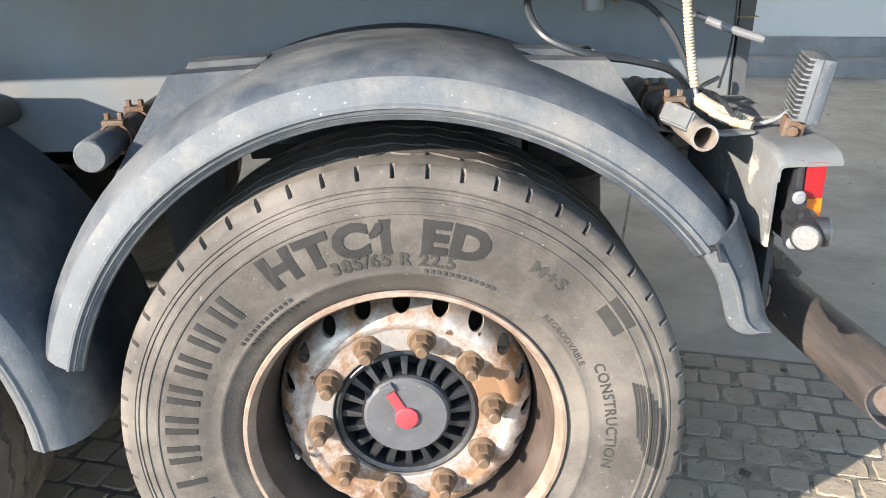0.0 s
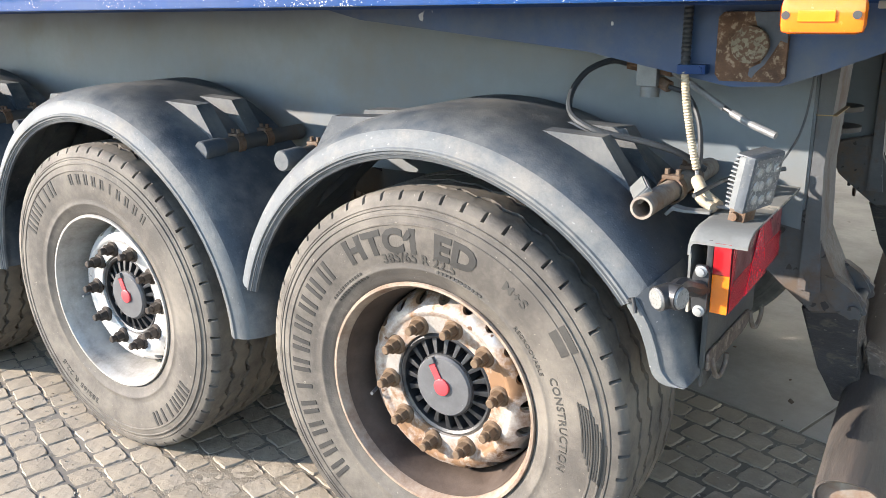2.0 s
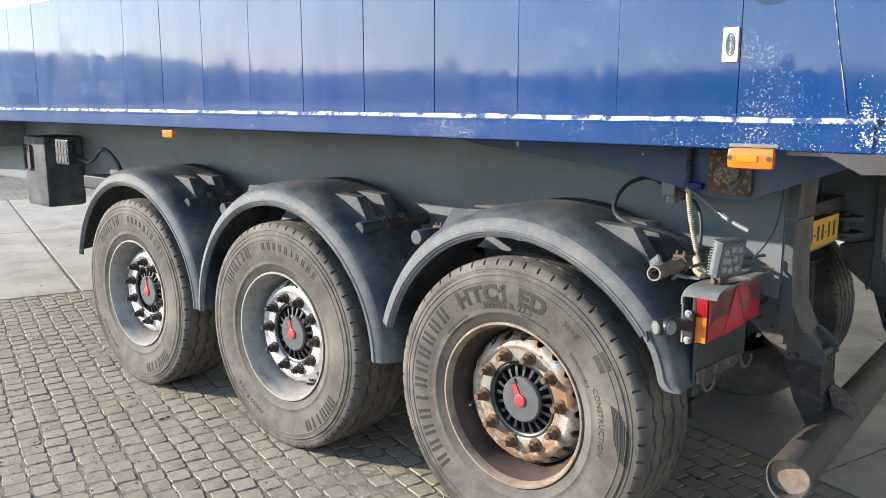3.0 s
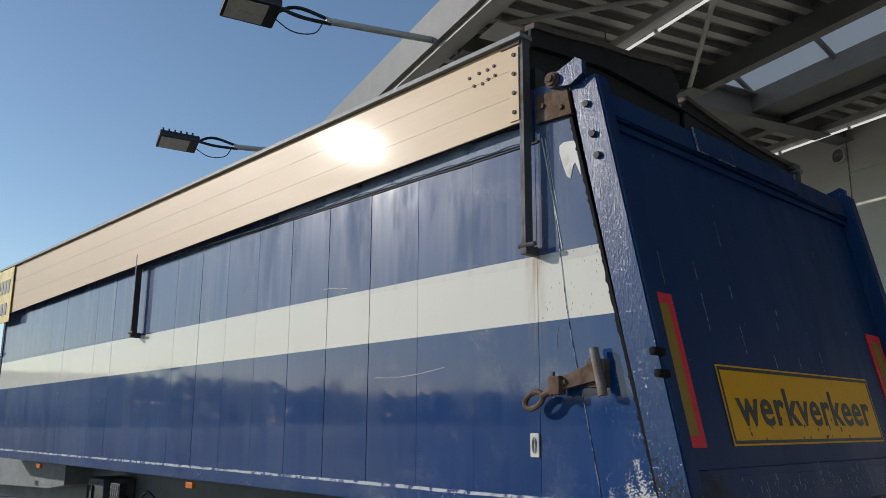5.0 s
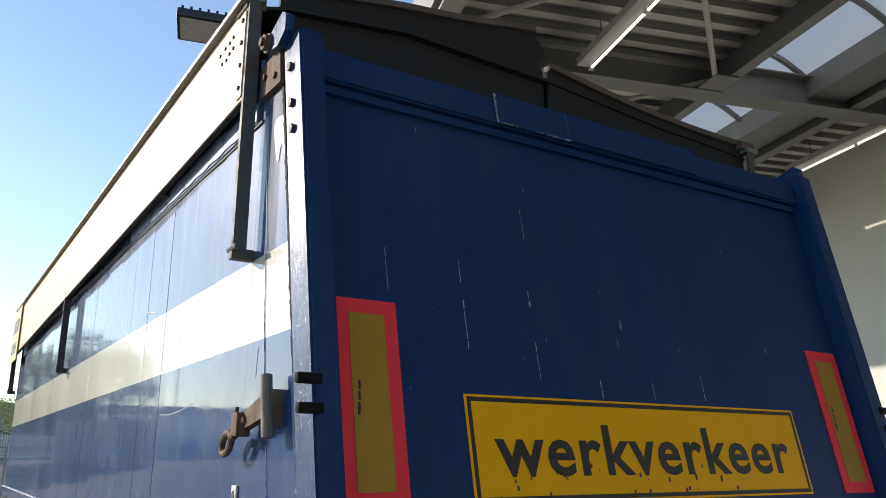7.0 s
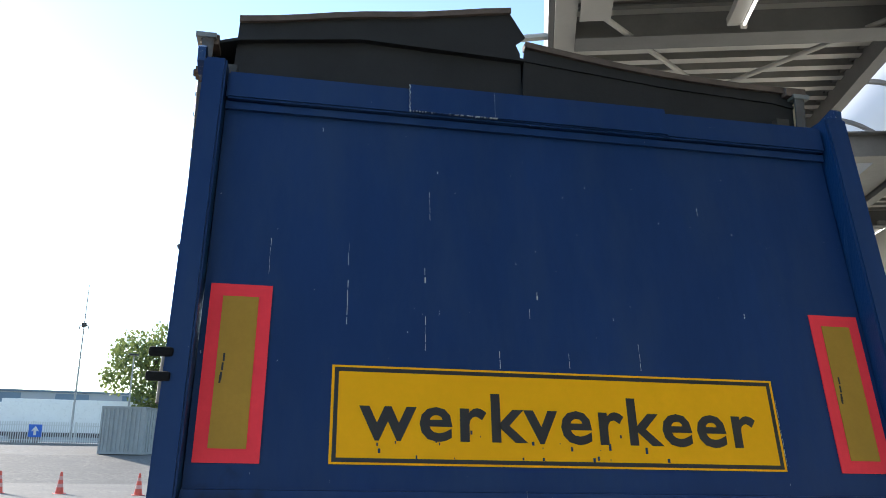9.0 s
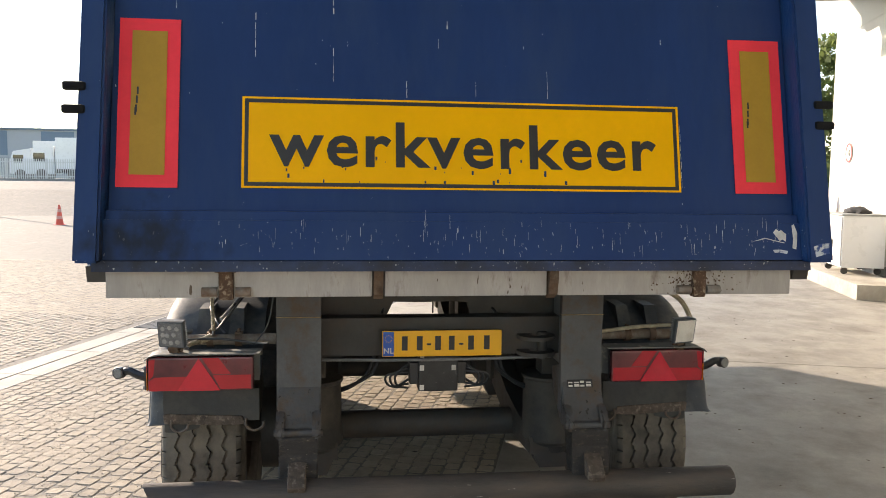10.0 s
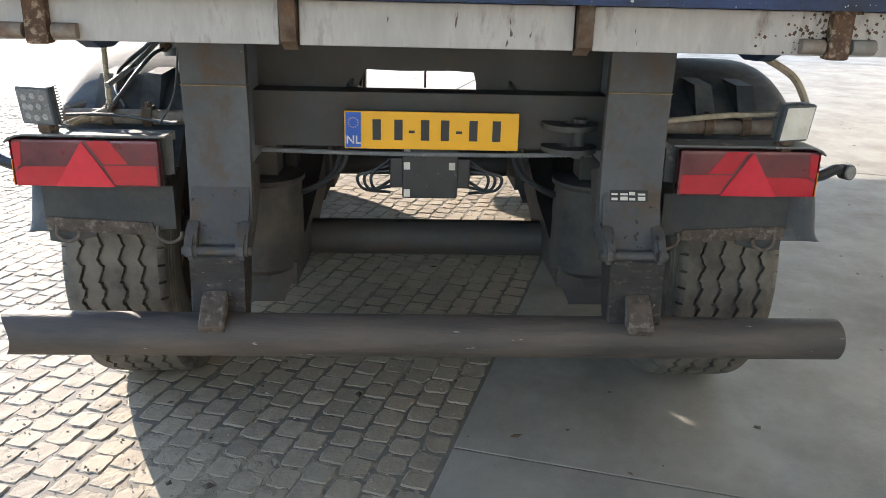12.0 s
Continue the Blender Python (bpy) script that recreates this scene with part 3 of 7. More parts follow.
def islands(bm, name, material):
    """One mesh for each connected piece."""
    seen, out = set(), []
    bm.verts.index_update()
    for v in bm.verts:
        if v.index in seen:
            continue
        stack, piece = [v], []
        seen.add(v.index)
        while stack:
            p = stack.pop()
            piece.append(p)
            for e in p.link_edges:
                q = e.other_vert(p)
                if q.index not in seen:
                    seen.add(q.index)
                    stack.append(q)
        number = {p.index: i for i, p in enumerate(piece)}
        faces = {f for p in piece for f in p.link_faces}
        me = bpy.data.meshes.new(name)
        me.from_pydata([p.co.copy() for p in piece], [], [[number[q.index] for q in f.verts] for f in sorted(faces, key=lambda f: f.index)])
        me.materials.append(material)
        out.append(me)
    bm.free()
    return out


# ---- the trailer ----
trailer = thing("semi_trailer", "blue and white three-axle tipper semi-trailer with worn paint", "trailer")
SIDE = 1.275


def gap_x(z):
    """Where the side walls end towards the tailgate, which leans forward."""
    return 1.275 - 0.222 * (z - 1.64)


def gate_x(z):
    return 1.305 - 0.2 * (z - 1.75)


# the tipping body: floor, upright panels, bottom and top rails
bm = B()
box(bm, (-6.62, -1.2, 1.47), (1.2, 1.2, 1.53))
box(bm, (-6.62, -1.24, 1.53), (-6.56, 1.24, 3.2))
body = part("tipper_body", bm, GATE, trailer, "blue steel tipper body")
for side in (-1, 1):
    y0, y1 = sorted((side * SIDE, side * (SIDE - 0.045)))
    edges = [0.781 - 0.3585 * i for i in range(21)]
    for x in edges[1:]:
        bm = B()
        box(bm, (x, y0, 1.558), (x + 0.3568, y1, 2.958), 0.0018)
        lean = random.uniform(-0.0022, 0.0022)
        for v in bm.verts:
            v.co.y += lean * (v.co.x - x - 0.178) / 0.178
        part("panel", bm, BLUE, body, sharp=0)
    bm = B()
    prism(bm, [(0.7815, 1.475), (gap_x(1.475), 1.475), (gap_x(3.2), 3.2), (0.7815, 3.2)], "y", y0 + 0.001, y1 - 0.001)
    part("corner_panel", bm, BLUE, body, sharp=0)
    # ragged black sealant in the gap before the tailgate
    bm = B()
    zs = [1.53 + 0.011 * k for k in range(148)]
    prism(bm, [(gap_x(z) - 0.004 - 0.008 * random.random() ** 4, z) for z in zs] + [(gap_x(z) + 0.009, z) for z in zs[::-1]], "y", *sorted((side * (SIDE + 0.0035), side * (SIDE - 0.03))))
    part("sealant", bm, BLACKGAP, body, "ragged black sealant in the gap", sharp=0)
    # welded gusset edge on the corner panel
    bm = B()
    ys = side * (SIDE + 0.001)
    hose(bm, [(0.835, ys, 2.97), (0.9, ys, 2.47), (0.93, ys, 2.22), (1.0, ys, 1.86), (1.055, ys, 1.57)], 0.0013, 6, 4)
    part("weld_seam", bm, CHIPPED, body)
    bm = B()
    o = side * (SIDE + 0.006)
    box(bm, (-6.62, min(o, side * 1.2), 1.477), (1.12, max(o, side * 1.2), 1.552), 0.006)
    part("bottom_rail", bm, BLUE, body)
    bm = B()
    xs = [-6.6 + i * 0.0515 for i in range(151)]
    prism(bm, [(x, 1.549 - 0.003 * random.random()) for x in xs] + [(x, 1.559 + 0.004 * random.random()) for x in xs[::-1]], "y", *sorted((o, side * (SIDE + 0.009))))
    part("edge_bead", bm, CHIPPED, body, "chipped white weld bead")
    # upper lip, weld line and dark slot below the board
    bm = B()
    box(bm, (-6.62, min(side * 1.262, side * 1.2), 2.962), (0.78, max(side * 1.262, side * 1.2), 3.3))
    part("upper_rail", bm, DARK, body)
    bm = B()
    hose(bm, [(x, side * (SIDE + 0.001), 2.962 + 0.003 * math.sin(x * 9)) for x in [-6.6 + 0.37 * i for i in range(21)]], 0.006, 6, 3)
    part("weld_line", bm, DARK, body)
    bm = B()
    segs = 40
    top = lambda x: 3.02 + 0.006 * math.sin(7 * x) + 0.004 * math.sin(23 * x)
    xs = [-6.6 + i * 7.37 / segs for i in range(segs + 1)]
    for za, zb, ya in ((2.966, 3.2, SIDE + 0.012),):
        box(bm, (-6.6, min(side * ya, side * 1.255), za), (0.775, max(side * ya, side * 1.255), zb), 0.006)
    part("lip_plate", bm, BLUE, body, "blue lip plate above the weld")
    bm = B()
    xs = [-1.15 + i * 1.92 / segs for i in range(segs + 1)]
    prism(bm, [(x, 2.974 + 0.003 * math.sin(31 * x)) for x in xs] + [(x, top(x) + 0.025) for x in xs[::-1]], "y", *sorted((side * (SIDE + 0.016), side * 1.26)))
    part("lip_strip", bm, SCUFF, body, "scuffed lip strip with scraped paint")

# chain latch, strap plates, sticker on the seen side
bm = B()
rod(bm, (1.07, -1.315, 2.1), (1.105, -1.315, 1.93), 0.017, 12)
part("latch_pin", bm, PIPE, body, "worn rust-grey latch pin")
bm = B()
prism(bm, [(0.93, 1.955), (0.935, 2.005), (1.07, 2.045), (1.09, 1.985)], "y", -1.325, -1.3)
box(bm, (1.03, -1.31, 1.96), (1.11, -1.27, 2.06), 0.004)
part("latch_arm", bm, RUST, body, "rusty latch arm")
bm = B()
rod(bm, (0.84, -1.325, 1.935), (0.95, -1.32, 1.985), 0.014, 10)
box(bm, (0.875, -1.345, 1.935), (0.93, -1.3, 2.005), 0.008)
rod(bm, (0.89, -1.34, 1.93), (0.9, -1.335, 2.02), 0.006, 8)
part("turnbuckle", bm, RUST, body, "rusty turnbuckle")
bm = B()
cx, cz, ca = 0.793, 1.918, radians(24)
link = [(math.cos(t) * 0.047, math.sin(t) * 0.027) for t in [2 * math.pi * i / 16 for i in range(17)]]
hose(bm, [(cx + a * math.cos(ca) - b_ * math.sin(ca), -1.325, cz + a * math.sin(ca) + b_ * math.cos(ca)) for a, b_ in link], 0.011, 8, 3)
part("chain_ring", bm, RUST, body, "rusty oval chain ring")
bm = B()
box(bm, (0.733, -1.282, 1.705), (0.777, -1.274, 1.795), 0.004)
part("lamp_base", bm, WHITEISH, body, "small off-white marker base")
bm = B()
for r in (0.008, 0.013, 0.018):
    hose(bm, [(0.755 + r * 0.6 * math.cos(t), -1.283, 1.75 + r * 1.6 * math.sin(t)) for t in [2 * math.pi * i / 14 for i in range(15)]], 0.0016, 5, 1)
part("lamp_ring", bm, CABLEGREY, body)

# white primer patch on the corner panel
bm = B()
prism(bm, [(0.908, 2.888), (0.909, 2.918), (0.931, 2.928), (0.985, 2.921), (0.996, 2.866), (1.006, 2.816), (1.012, 2.77), (0.998, 2.8), (0.984, 2.832), (0.974, 2.822), (0.966, 2.793), (0.958, 2.77), (0.941, 2.785), (0.922, 2.837)], "y", -1.2762, -1.2745)
part("primer_patch", bm, WHITEISH, body, "bare off-white paint patch")

# sideboards of the roof cover: pale aluminium boards hung outside the walls
for side in (-1, 1):
    o, i_ = side * 1.344, side * 1.31
    bm = B()
    lo = lambda x: 2.875 + 0.0225 * (x + 6.6)
    hi = lambda x: 3.36 + 0.006 * (x + 6.6)
    n_ = 3
    prism(bm, [(-6.6, lo(-6.6) + 0.01), (0.76, lo(0.76) + 0.01), (0.76, hi(0.76) - 0.01), (-6.6, hi(-6.6) - 0.01)], "y", *sorted((side * 1.337, side * 1.313)))
    board = part("side_board", bm, ALU, trailer, "pale anodised aluminium side board of the roof cover", sharp=0)
    for k in range(n_):
        bm = B()
        f0, f1 = k / n_ + 0.0016, (k + 1) / n_ - 0.0016
        za = [lo(-6.6) + (hi(-6.6) - lo(-6.6)) * f for f in (f0, f1)]
        zb = [lo(0.76) + (hi(0.76) - lo(0.76)) * f for f in (f0, f1)]
        prism(bm, [(-6.6, za[0]), (0.76, zb[0]), (0.76, zb[1]), (-6.6, za[1])], "y", *sorted((o, side * 1.3375)))
        part("plank", bm, ALU, board, sharp=0)
    bm = B()
    prism(bm, [(-6.6, hi(-6.6) + 0.002), (0.79, hi(0.79) + 0.002), (0.79, hi(0.79) + 0.022), (-6.6, hi(-6.6) + 0.022)], "y", *sorted((side * 1.37, side * 1.29)))
    part("top_bead", bm, GREY_WORN, board)
    bm = B()
    prism(bm, [(-6.6, lo(-6.6) + 0.002), (0.76, lo(0.76) + 0.002), (0.76, lo(0.76) + 0.0095), (-6.6, lo(-6.6) + 0.0095)], "y", *sorted((side * 1.334, side * 1.316)))
    part("rubber_seal", bm, TARP, board)
    bm = B()
    box(bm, (0.712, min(side * 1.344, side * 1.35), lo(0.7) + 0.012), (0.762, max(side * 1.344, side * 1.35), hi(0.7) - 0.03), 0.002)
    part("end_strip", bm, ALU, board)
    for k in range(4):
        bm = B()
        rod(bm, (0.737, side * 1.349, lo(0.7) + 0.05 + 0.085 * k), (0.737, side * 1.356, lo(0.7) + 0.05 + 0.085 * k), 0.009, 8)
        part("rivet", bm, DARK, board)
    for a, b_ in ((0.58, 3.33), (0.62, 3.335), (0.47, 3.325), (0.585, 3.285), (0.53, 3.33), (0.625, 3.29), (0.5, 3.28), (0.55, 3.275)):
        bm = B()
        rod(bm, (a, side * 1.343, b_), (a, side * 1.349, b_), 0.0075, 8)
        part("rivet", bm, DARK, board)
    # hanging straps
    for x, z0, z1, w in ((0.76, 2.5, hi(0.78) + 0.01, 0.05), (-3.02, 2.44, 3.04, 0.04), (-6.6, 2.5, 3.35, 0.04)):
        bm = B()
        ya, yb = sorted((side * 1.345, side * 1.335))
        box(bm, (x, ya, z0), (x + w * 0.25, yb, z1), 0.001)
        ya, yb = sorted((side * 1.345, side * 1.3))
        box(bm, (x + w * 0.25, ya, z0 + 0.02), (x + w * 0.45, yb, z1), 0.001)
        box(bm, (x - 0.004, min(side * 1.35, side * 1.275), z0 - 0.015), (x + w * 0.6, max(side * 1.35, side * 1.275), z0 + 0.022), 0.005)
        rod(bm, (x - 0.012, side * 1.345, z0 + 0.02), (x + w + 0.02, side * 1.345, z0 + 0.02), 0.01, 8)
        strap = part("hanging_strap", bm, DARK if x < 0 else POST, trailer, "dark steel strap on the body side")
    bm = B()
    box(bm, (-0.4, min(side * 1.33, side * 1.27), 3.012), (-0.36, max(side * 1.33, side * 1.27), 3.047), 0.003)
    part("stop_block", bm, DARK, board)
bm = B()
box(bm, (-6.68, -1.362, 2.8), (-6.02, -1.3535, 3.36), 0.003)
plate = part("front_plate", bm, PALEPLATE, trailer, "pale yellow registration plate with unreadable marks")
for k in range(5):
    part("plate_bar", made(box, (-6.6 + 0.105 * k, -1.3655, 3.1), (-6.53 + 0.105 * k, -1.3622, 3.24)), GREY_WORN, plate)
for k in range(4):
    part("plate_bar", made(box, (-6.58 + 0.12 * k, -1.3655, 2.88), (-6.5 + 0.12 * k, -1.3622, 3.0)), GREY_WORN, plate)

# roof cover: tarpaulin over the body, end sheets behind the tailgate
bm = B()
prof = [(-1.33, 3.4), (-1.2, 3.44), (-0.7, 3.5), (0, 3.48), (0.7, 3.42), (1.2, 3.4), (1.33, 3.38)]
prism(bm, prof + [(y, z - 0.012) for y, z in prof[::-1]], "x", -6.6, 0.75)
part("roof_tarpaulin", bm, TARP, trailer, "dark tarpaulin roof cover")
bm = B()
pts = [(-1.21 + 0.13 * i, 3.525 + 0.02 * i - 0.004 * math.sin(i * 1.3)) for i in range(10)]
prism(bm, [(-1.23, 3.05), *pts, (0.03, 3.6), (-0.015, 3.56), (0.005, 3.52), (0.03, 3.05)], "x", 0.7, 0.715)
part("end_sheet", bm, TARP, trailer, "dark creased end sheet of the roof cover", sharp=0)
bm = B()
pts2 = [(0.02 + 0.13 * i, 3.535 - 0.028 * math.sin(i / 10 * math.pi) - 0.009 * i) for i in range(11)]
prism(bm, [(0.0, 3.05), *pts2, (1.31, 3.05)], "x", 0.725, 0.74)
part("end_sheet", bm, TARP, trailer, "dark creased end sheet of the roof cover", sharp=0)
for pp, x in ((pts, 0.7), (pts2, 0.725)):
    bm = B()
    for a, b_ in zip(pp, pp[1:]):
        prism(bm, [(a[0], a[1] - 0.004), (b_[0], b_[1] - 0.004), (b_[0], b_[1] + 0.022), (a[0], a[1] + 0.022)], "x", x - 0.02, x + 0.035)
    part("edge_lath", bm, WOODEDGE, trailer, "weathered brown edge lath", sharp=0)
bm = B()
box(bm, (0.62, 1.26, 3.42), (0.78, 1.36, 3.46), 0.004)
part("cover_end_block", bm, WOODEDGE, trailer)
bm = B()
box(bm, (0.66, -1.352, 3.385), (0.77, -1.28, 3.432), 0.006)
part("cover_end_block", bm, WOODEDGE, trailer)

# ---- tailgate ----
bm = B()


def gate_slab(bm, y0, y1, z0, z1, out0, out1):
    """A leaning slab on the gate: out0 and out1 are its depths from the gate's face."""
    vs = []
    for z in (z0, z1):
        for d in (out0, out1):
            for y in (y0, y1):
                vs.append(bm.verts.new((gate_x(z) + d, y, z)))
    a = vs
    for q in ((0, 1, 3, 2), (4, 6, 7, 5), (0, 4, 5, 1), (2, 3, 7, 6), (0, 2, 6, 4), (1, 5, 7, 3)):
        bm.faces.new([a[i] for i in q])
    return vs


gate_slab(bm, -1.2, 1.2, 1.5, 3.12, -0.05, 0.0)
gate = part("tailgate", bm, GATE, trailer, "blue steel tailgate, shade in its paint, with long vertical scratches", sharp=0)
for side in (-1, 1):
    bm = B()
    a, b_ = (-1.285, -1.205) if side < 0 else (1.205, 1.3)
    gate_slab(bm, a, b_, 1.51, 3.17, -0.052, 0.082)
    bmesh.ops.bevel(bm, geom=list(bm.edges), offset=0.008, segments=2, affect="EDGES")
    stile = part("gate_stile", bm, STILE, gate, "blue gate stile speckled with paint chips")
    # rear faces take the dulled gate blue: their shade is put into the colour
    stile.data.materials.append(GATE)
    for f in stile.data.polygons:
        f.material_index = 1 if f.normal.x > 0.6 else 0
    for z in (3.05, 2.92, 2.83):
        part("bolt", made(rod, (gate_x(z) + 0.01, side * 1.283, z), (gate_x(z) + 0.01, side * (1.297 if side < 0 else 1.31), z), 0.0145, 6), DARK, gate)
    # top hinge: arm, pin and plate
    bm = B()
    prism(bm, [(0.9, 3.155), (0.905, 3.205), (1.03, 3.245), (1.06, 3.225), (1.06, 3.17), (1.0, 3.14)], "y", *sorted((side * 1.316, side * 1.288)))
    part("hinge_arm", bm, STILE, gate, sharp=0)
    bm = B()
    for r, d0, d1 in ((0.034, 1.3, 1.322), (0.027, 1.322, 1.336), (0.015, 1.336, 1.345)):
        rod(bm, (0.915, side * d0, 3.185), (0.915, side * d1, 3.185), r, 14)
    part("hinge_pin", bm, RUST, gate, "rusty hinge pin")
    bm = B()
    prism(bm, [(0.805, 3.035), (0.8, 3.15), (0.965, 3.155), (0.985, 3.03)], "y", *sorted((side * 1.276, side * 1.294)))
    for a, b_ in ((0.84, 3.1), (0.935, 3.07)):
        rod(bm, (a, side * 1.294, b_), (a, side * 1.302, b_), 0.012, 8)
    part("hinge_plate", bm, RUST, gate, "rusty hinge plate")
    # side lugs
    bm = B()
    for z in (2.075, 2.0):
        x = gate_x(z)
        box(bm, (x + 0.068, min(side * 1.26, side * 1.332), z - 0.015), (x + 0.094, max(side * 1.26, side * 1.332), z + 0.014), 0.009)
    part("side_lug", bm, BLACKGAP, gate, "dark chipped locking lug")
    # red and amber marker boards
    m0, m1 = sorted((side * 1.18, side * 0.982))
    bm = B()
    gate_slab(bm, m0, m1, 1.75, 2.318, 0.001, 0.006)
    marker = part("marker_board", bm, REFLECT_RED, gate, "red-edged amber reflective marker board", sharp=0)
    bm = B()
    gate_slab(bm, m0 + 0.042, m1 - 0.042, 1.792, 2.276, 0.0065, 0.0085)
    part("reflector", bm, REFLECT_GOLD, marker, sharp=0)
    bm = B()
    for k, z in enumerate((1.99, 2.0, 2.03, 2.06)):
        gate_slab(bm, m0 + 0.055 + 0.002 * k, m0 + 0.061 + 0.002 * k, z, z + 0.025, 0.0085, 0.0095)
    part("small_print", bm, BLACKFILM, marker, sharp=0)
bm = B()
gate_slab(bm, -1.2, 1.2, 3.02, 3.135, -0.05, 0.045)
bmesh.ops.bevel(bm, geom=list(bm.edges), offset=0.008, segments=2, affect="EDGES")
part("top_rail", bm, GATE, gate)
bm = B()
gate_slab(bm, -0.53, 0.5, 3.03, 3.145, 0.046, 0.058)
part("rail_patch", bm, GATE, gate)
bm = B()
for k in range(30):
    f = k / 30
    gate_slab(bm, -0.532 + 0.002 * math.sin(k), -0.5285 + 0.002 * math.sin(k), 3.03 + 0.115 * f, 3.03 + 0.115 * (f + 0.035 * random.random()), 0.05, 0.0585)
    gate_slab(bm, -0.53 + 0.34 * f, -0.53 + 0.34 * (f + 0.03 * random.random()), 3.027, 3.0305, 0.05, 0.0585)
    gate_slab(bm, -0.203, -0.2015, 3.03 + 0.115 * f, 3.03 + 0.115 * (f + 0.02 * random.random()), 0.0582, 0.0586)
part("worn_edge", bm, CHIPPED, gate, "chipped pale patch edges", sharp=0)
bm = B()
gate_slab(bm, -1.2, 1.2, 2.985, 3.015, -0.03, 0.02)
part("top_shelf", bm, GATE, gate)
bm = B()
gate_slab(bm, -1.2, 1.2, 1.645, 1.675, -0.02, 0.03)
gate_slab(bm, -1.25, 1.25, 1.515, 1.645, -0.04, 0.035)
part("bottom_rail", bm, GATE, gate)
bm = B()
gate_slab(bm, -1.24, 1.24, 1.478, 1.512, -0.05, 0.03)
part("lower_edge", bm, FLAKED, gate, "lower gate edge with flaking paint", sharp=0)

# the yellow sign
bm = B()
gate_slab(bm, -0.775, 0.775, 1.752, 2.062, 0.002, 0.004)
sign = part("warning_sign", bm, SIGN, gate, "yellow work-traffic sign film with a black border", sharp=0)
bm = B()
for y0, y1, z0, z1 in ((-0.766, 0.766, 2.042, 2.055), (-0.766, 0.766, 1.759, 1.772), (-0.766, -0.753, 1.772, 2.042), (0.753, 0.766, 1.772, 2.042)):
    gate_slab(bm, y0, y1, z0, z1, 0.0042, 0.0052)
part("sign_border", bm, BLACKFILM, sign, sharp=0)
bm = lettering("werkverkeer", 0.225, 0.0006, 0.0045, 1.1)
w = [v.co.x for v in bm.verts]
k = 1.37 / (max(w) - min(w))
mid = (max(w) + min(w)) / 2
for v in bm.verts:
    x, y, h = v.co
    z = 1.832 + y * 0.96
    v.co = (gate_x(z) + 0.0056 + h, (x - mid) * k, z)
for me in islands(bm, "sign_letter", BLACKFILM):
    part("sign_letter", me, None, sign)
bm = B()
for k in range(24):
    y = random.uniform(-0.7, 0.35)
    z = 1.775 + 0.09 * random.random() ** 2
    s = random.uniform(0.0012, 0.0055)
    gate_slab(bm, y - s, y + s * random.uniform(0.3, 1), z - s * random.uniform(0.5, 2), z + s * 2, 0.0045, 0.0055)
tagged(part("paint_loss", bm, GATE, sign, sharp=0), kind="stuff")
# long scratches down the gate
bm = B()
for y, z0, z1, wd in ((-0.735, 2.2, 2.36, 0.004), (-0.735, 2.41, 2.5, 0.002), (-0.47, 2.36, 2.42, 0.007), (-0.47, 2.12, 2.24, 0.003), (-0.215, 2.07, 2.14, 0.003), (0.29, 2.08, 2.18, 0.003),
                      (0.03, 2.08, 2.14, 0.002), (-0.07, 2.32, 2.35, 0.006), (-0.45, 2.6, 2.72, 0.002), (0.72, 2.29, 2.31, 0.004), (-1.0, 2.36, 2.5, 0.002), (0.78, 1.77, 2.0, 0.002), (-0.1, 2.25, 2.29, 0.002), (0.6, 2.7, 2.73, 0.003), (-0.42, 2.79, 2.8, 0.006)):
    bits = max(2, int((z1 - z0) / 0.03))
    for q in range(bits):
        za, zb = z0 + (z1 - z0) * q / bits, z0 + (z1 - z0) * (q + random.uniform(0.7, 1.0)) / bits
        w_ = wd * random.uniform(0.25, 0.7)
        d_ = random.uniform(-0.001, 0.001)
        gate_slab(bm, y + d_, y + d_ + w_, za, zb, 0.0004, 0.0009)
for k in range(200):
    y = random.uniform(-0.85, 1.15)
    z = random.uniform(1.525, 1.63)
    gate_slab(bm, y, y + random.uniform(0.0004, 0.0011), z, z + random.uniform(0.004, 0.06) * random.random() ** 1.5, 0.0352, 0.0357)
tagged(part("scratches", bm, WHITEISH, gate, "pale vertical scratches", sharp=0), kind="stuff")
# flaked white scuff at the lower corner, long scratches on the body side
def gate_patch(outline, out0, out1):
    """A thin uneven patch on the leaning gate, from its outline of (y, z)."""
    bm = B()
    A = [bm.verts.new((gate_x(z) + out0, y, z)) for y, z in outline]
    C = [bm.verts.new((gate_x(z) + out1, y, z)) for y, z in outline]
    bm.faces.new(A[::-1])
    bm.faces.new(C)
    for i in range(len(A)):
        j = (i + 1) % len(A)
        bm.faces.new((A[i], A[j], C[j], C[i]))
    return bm


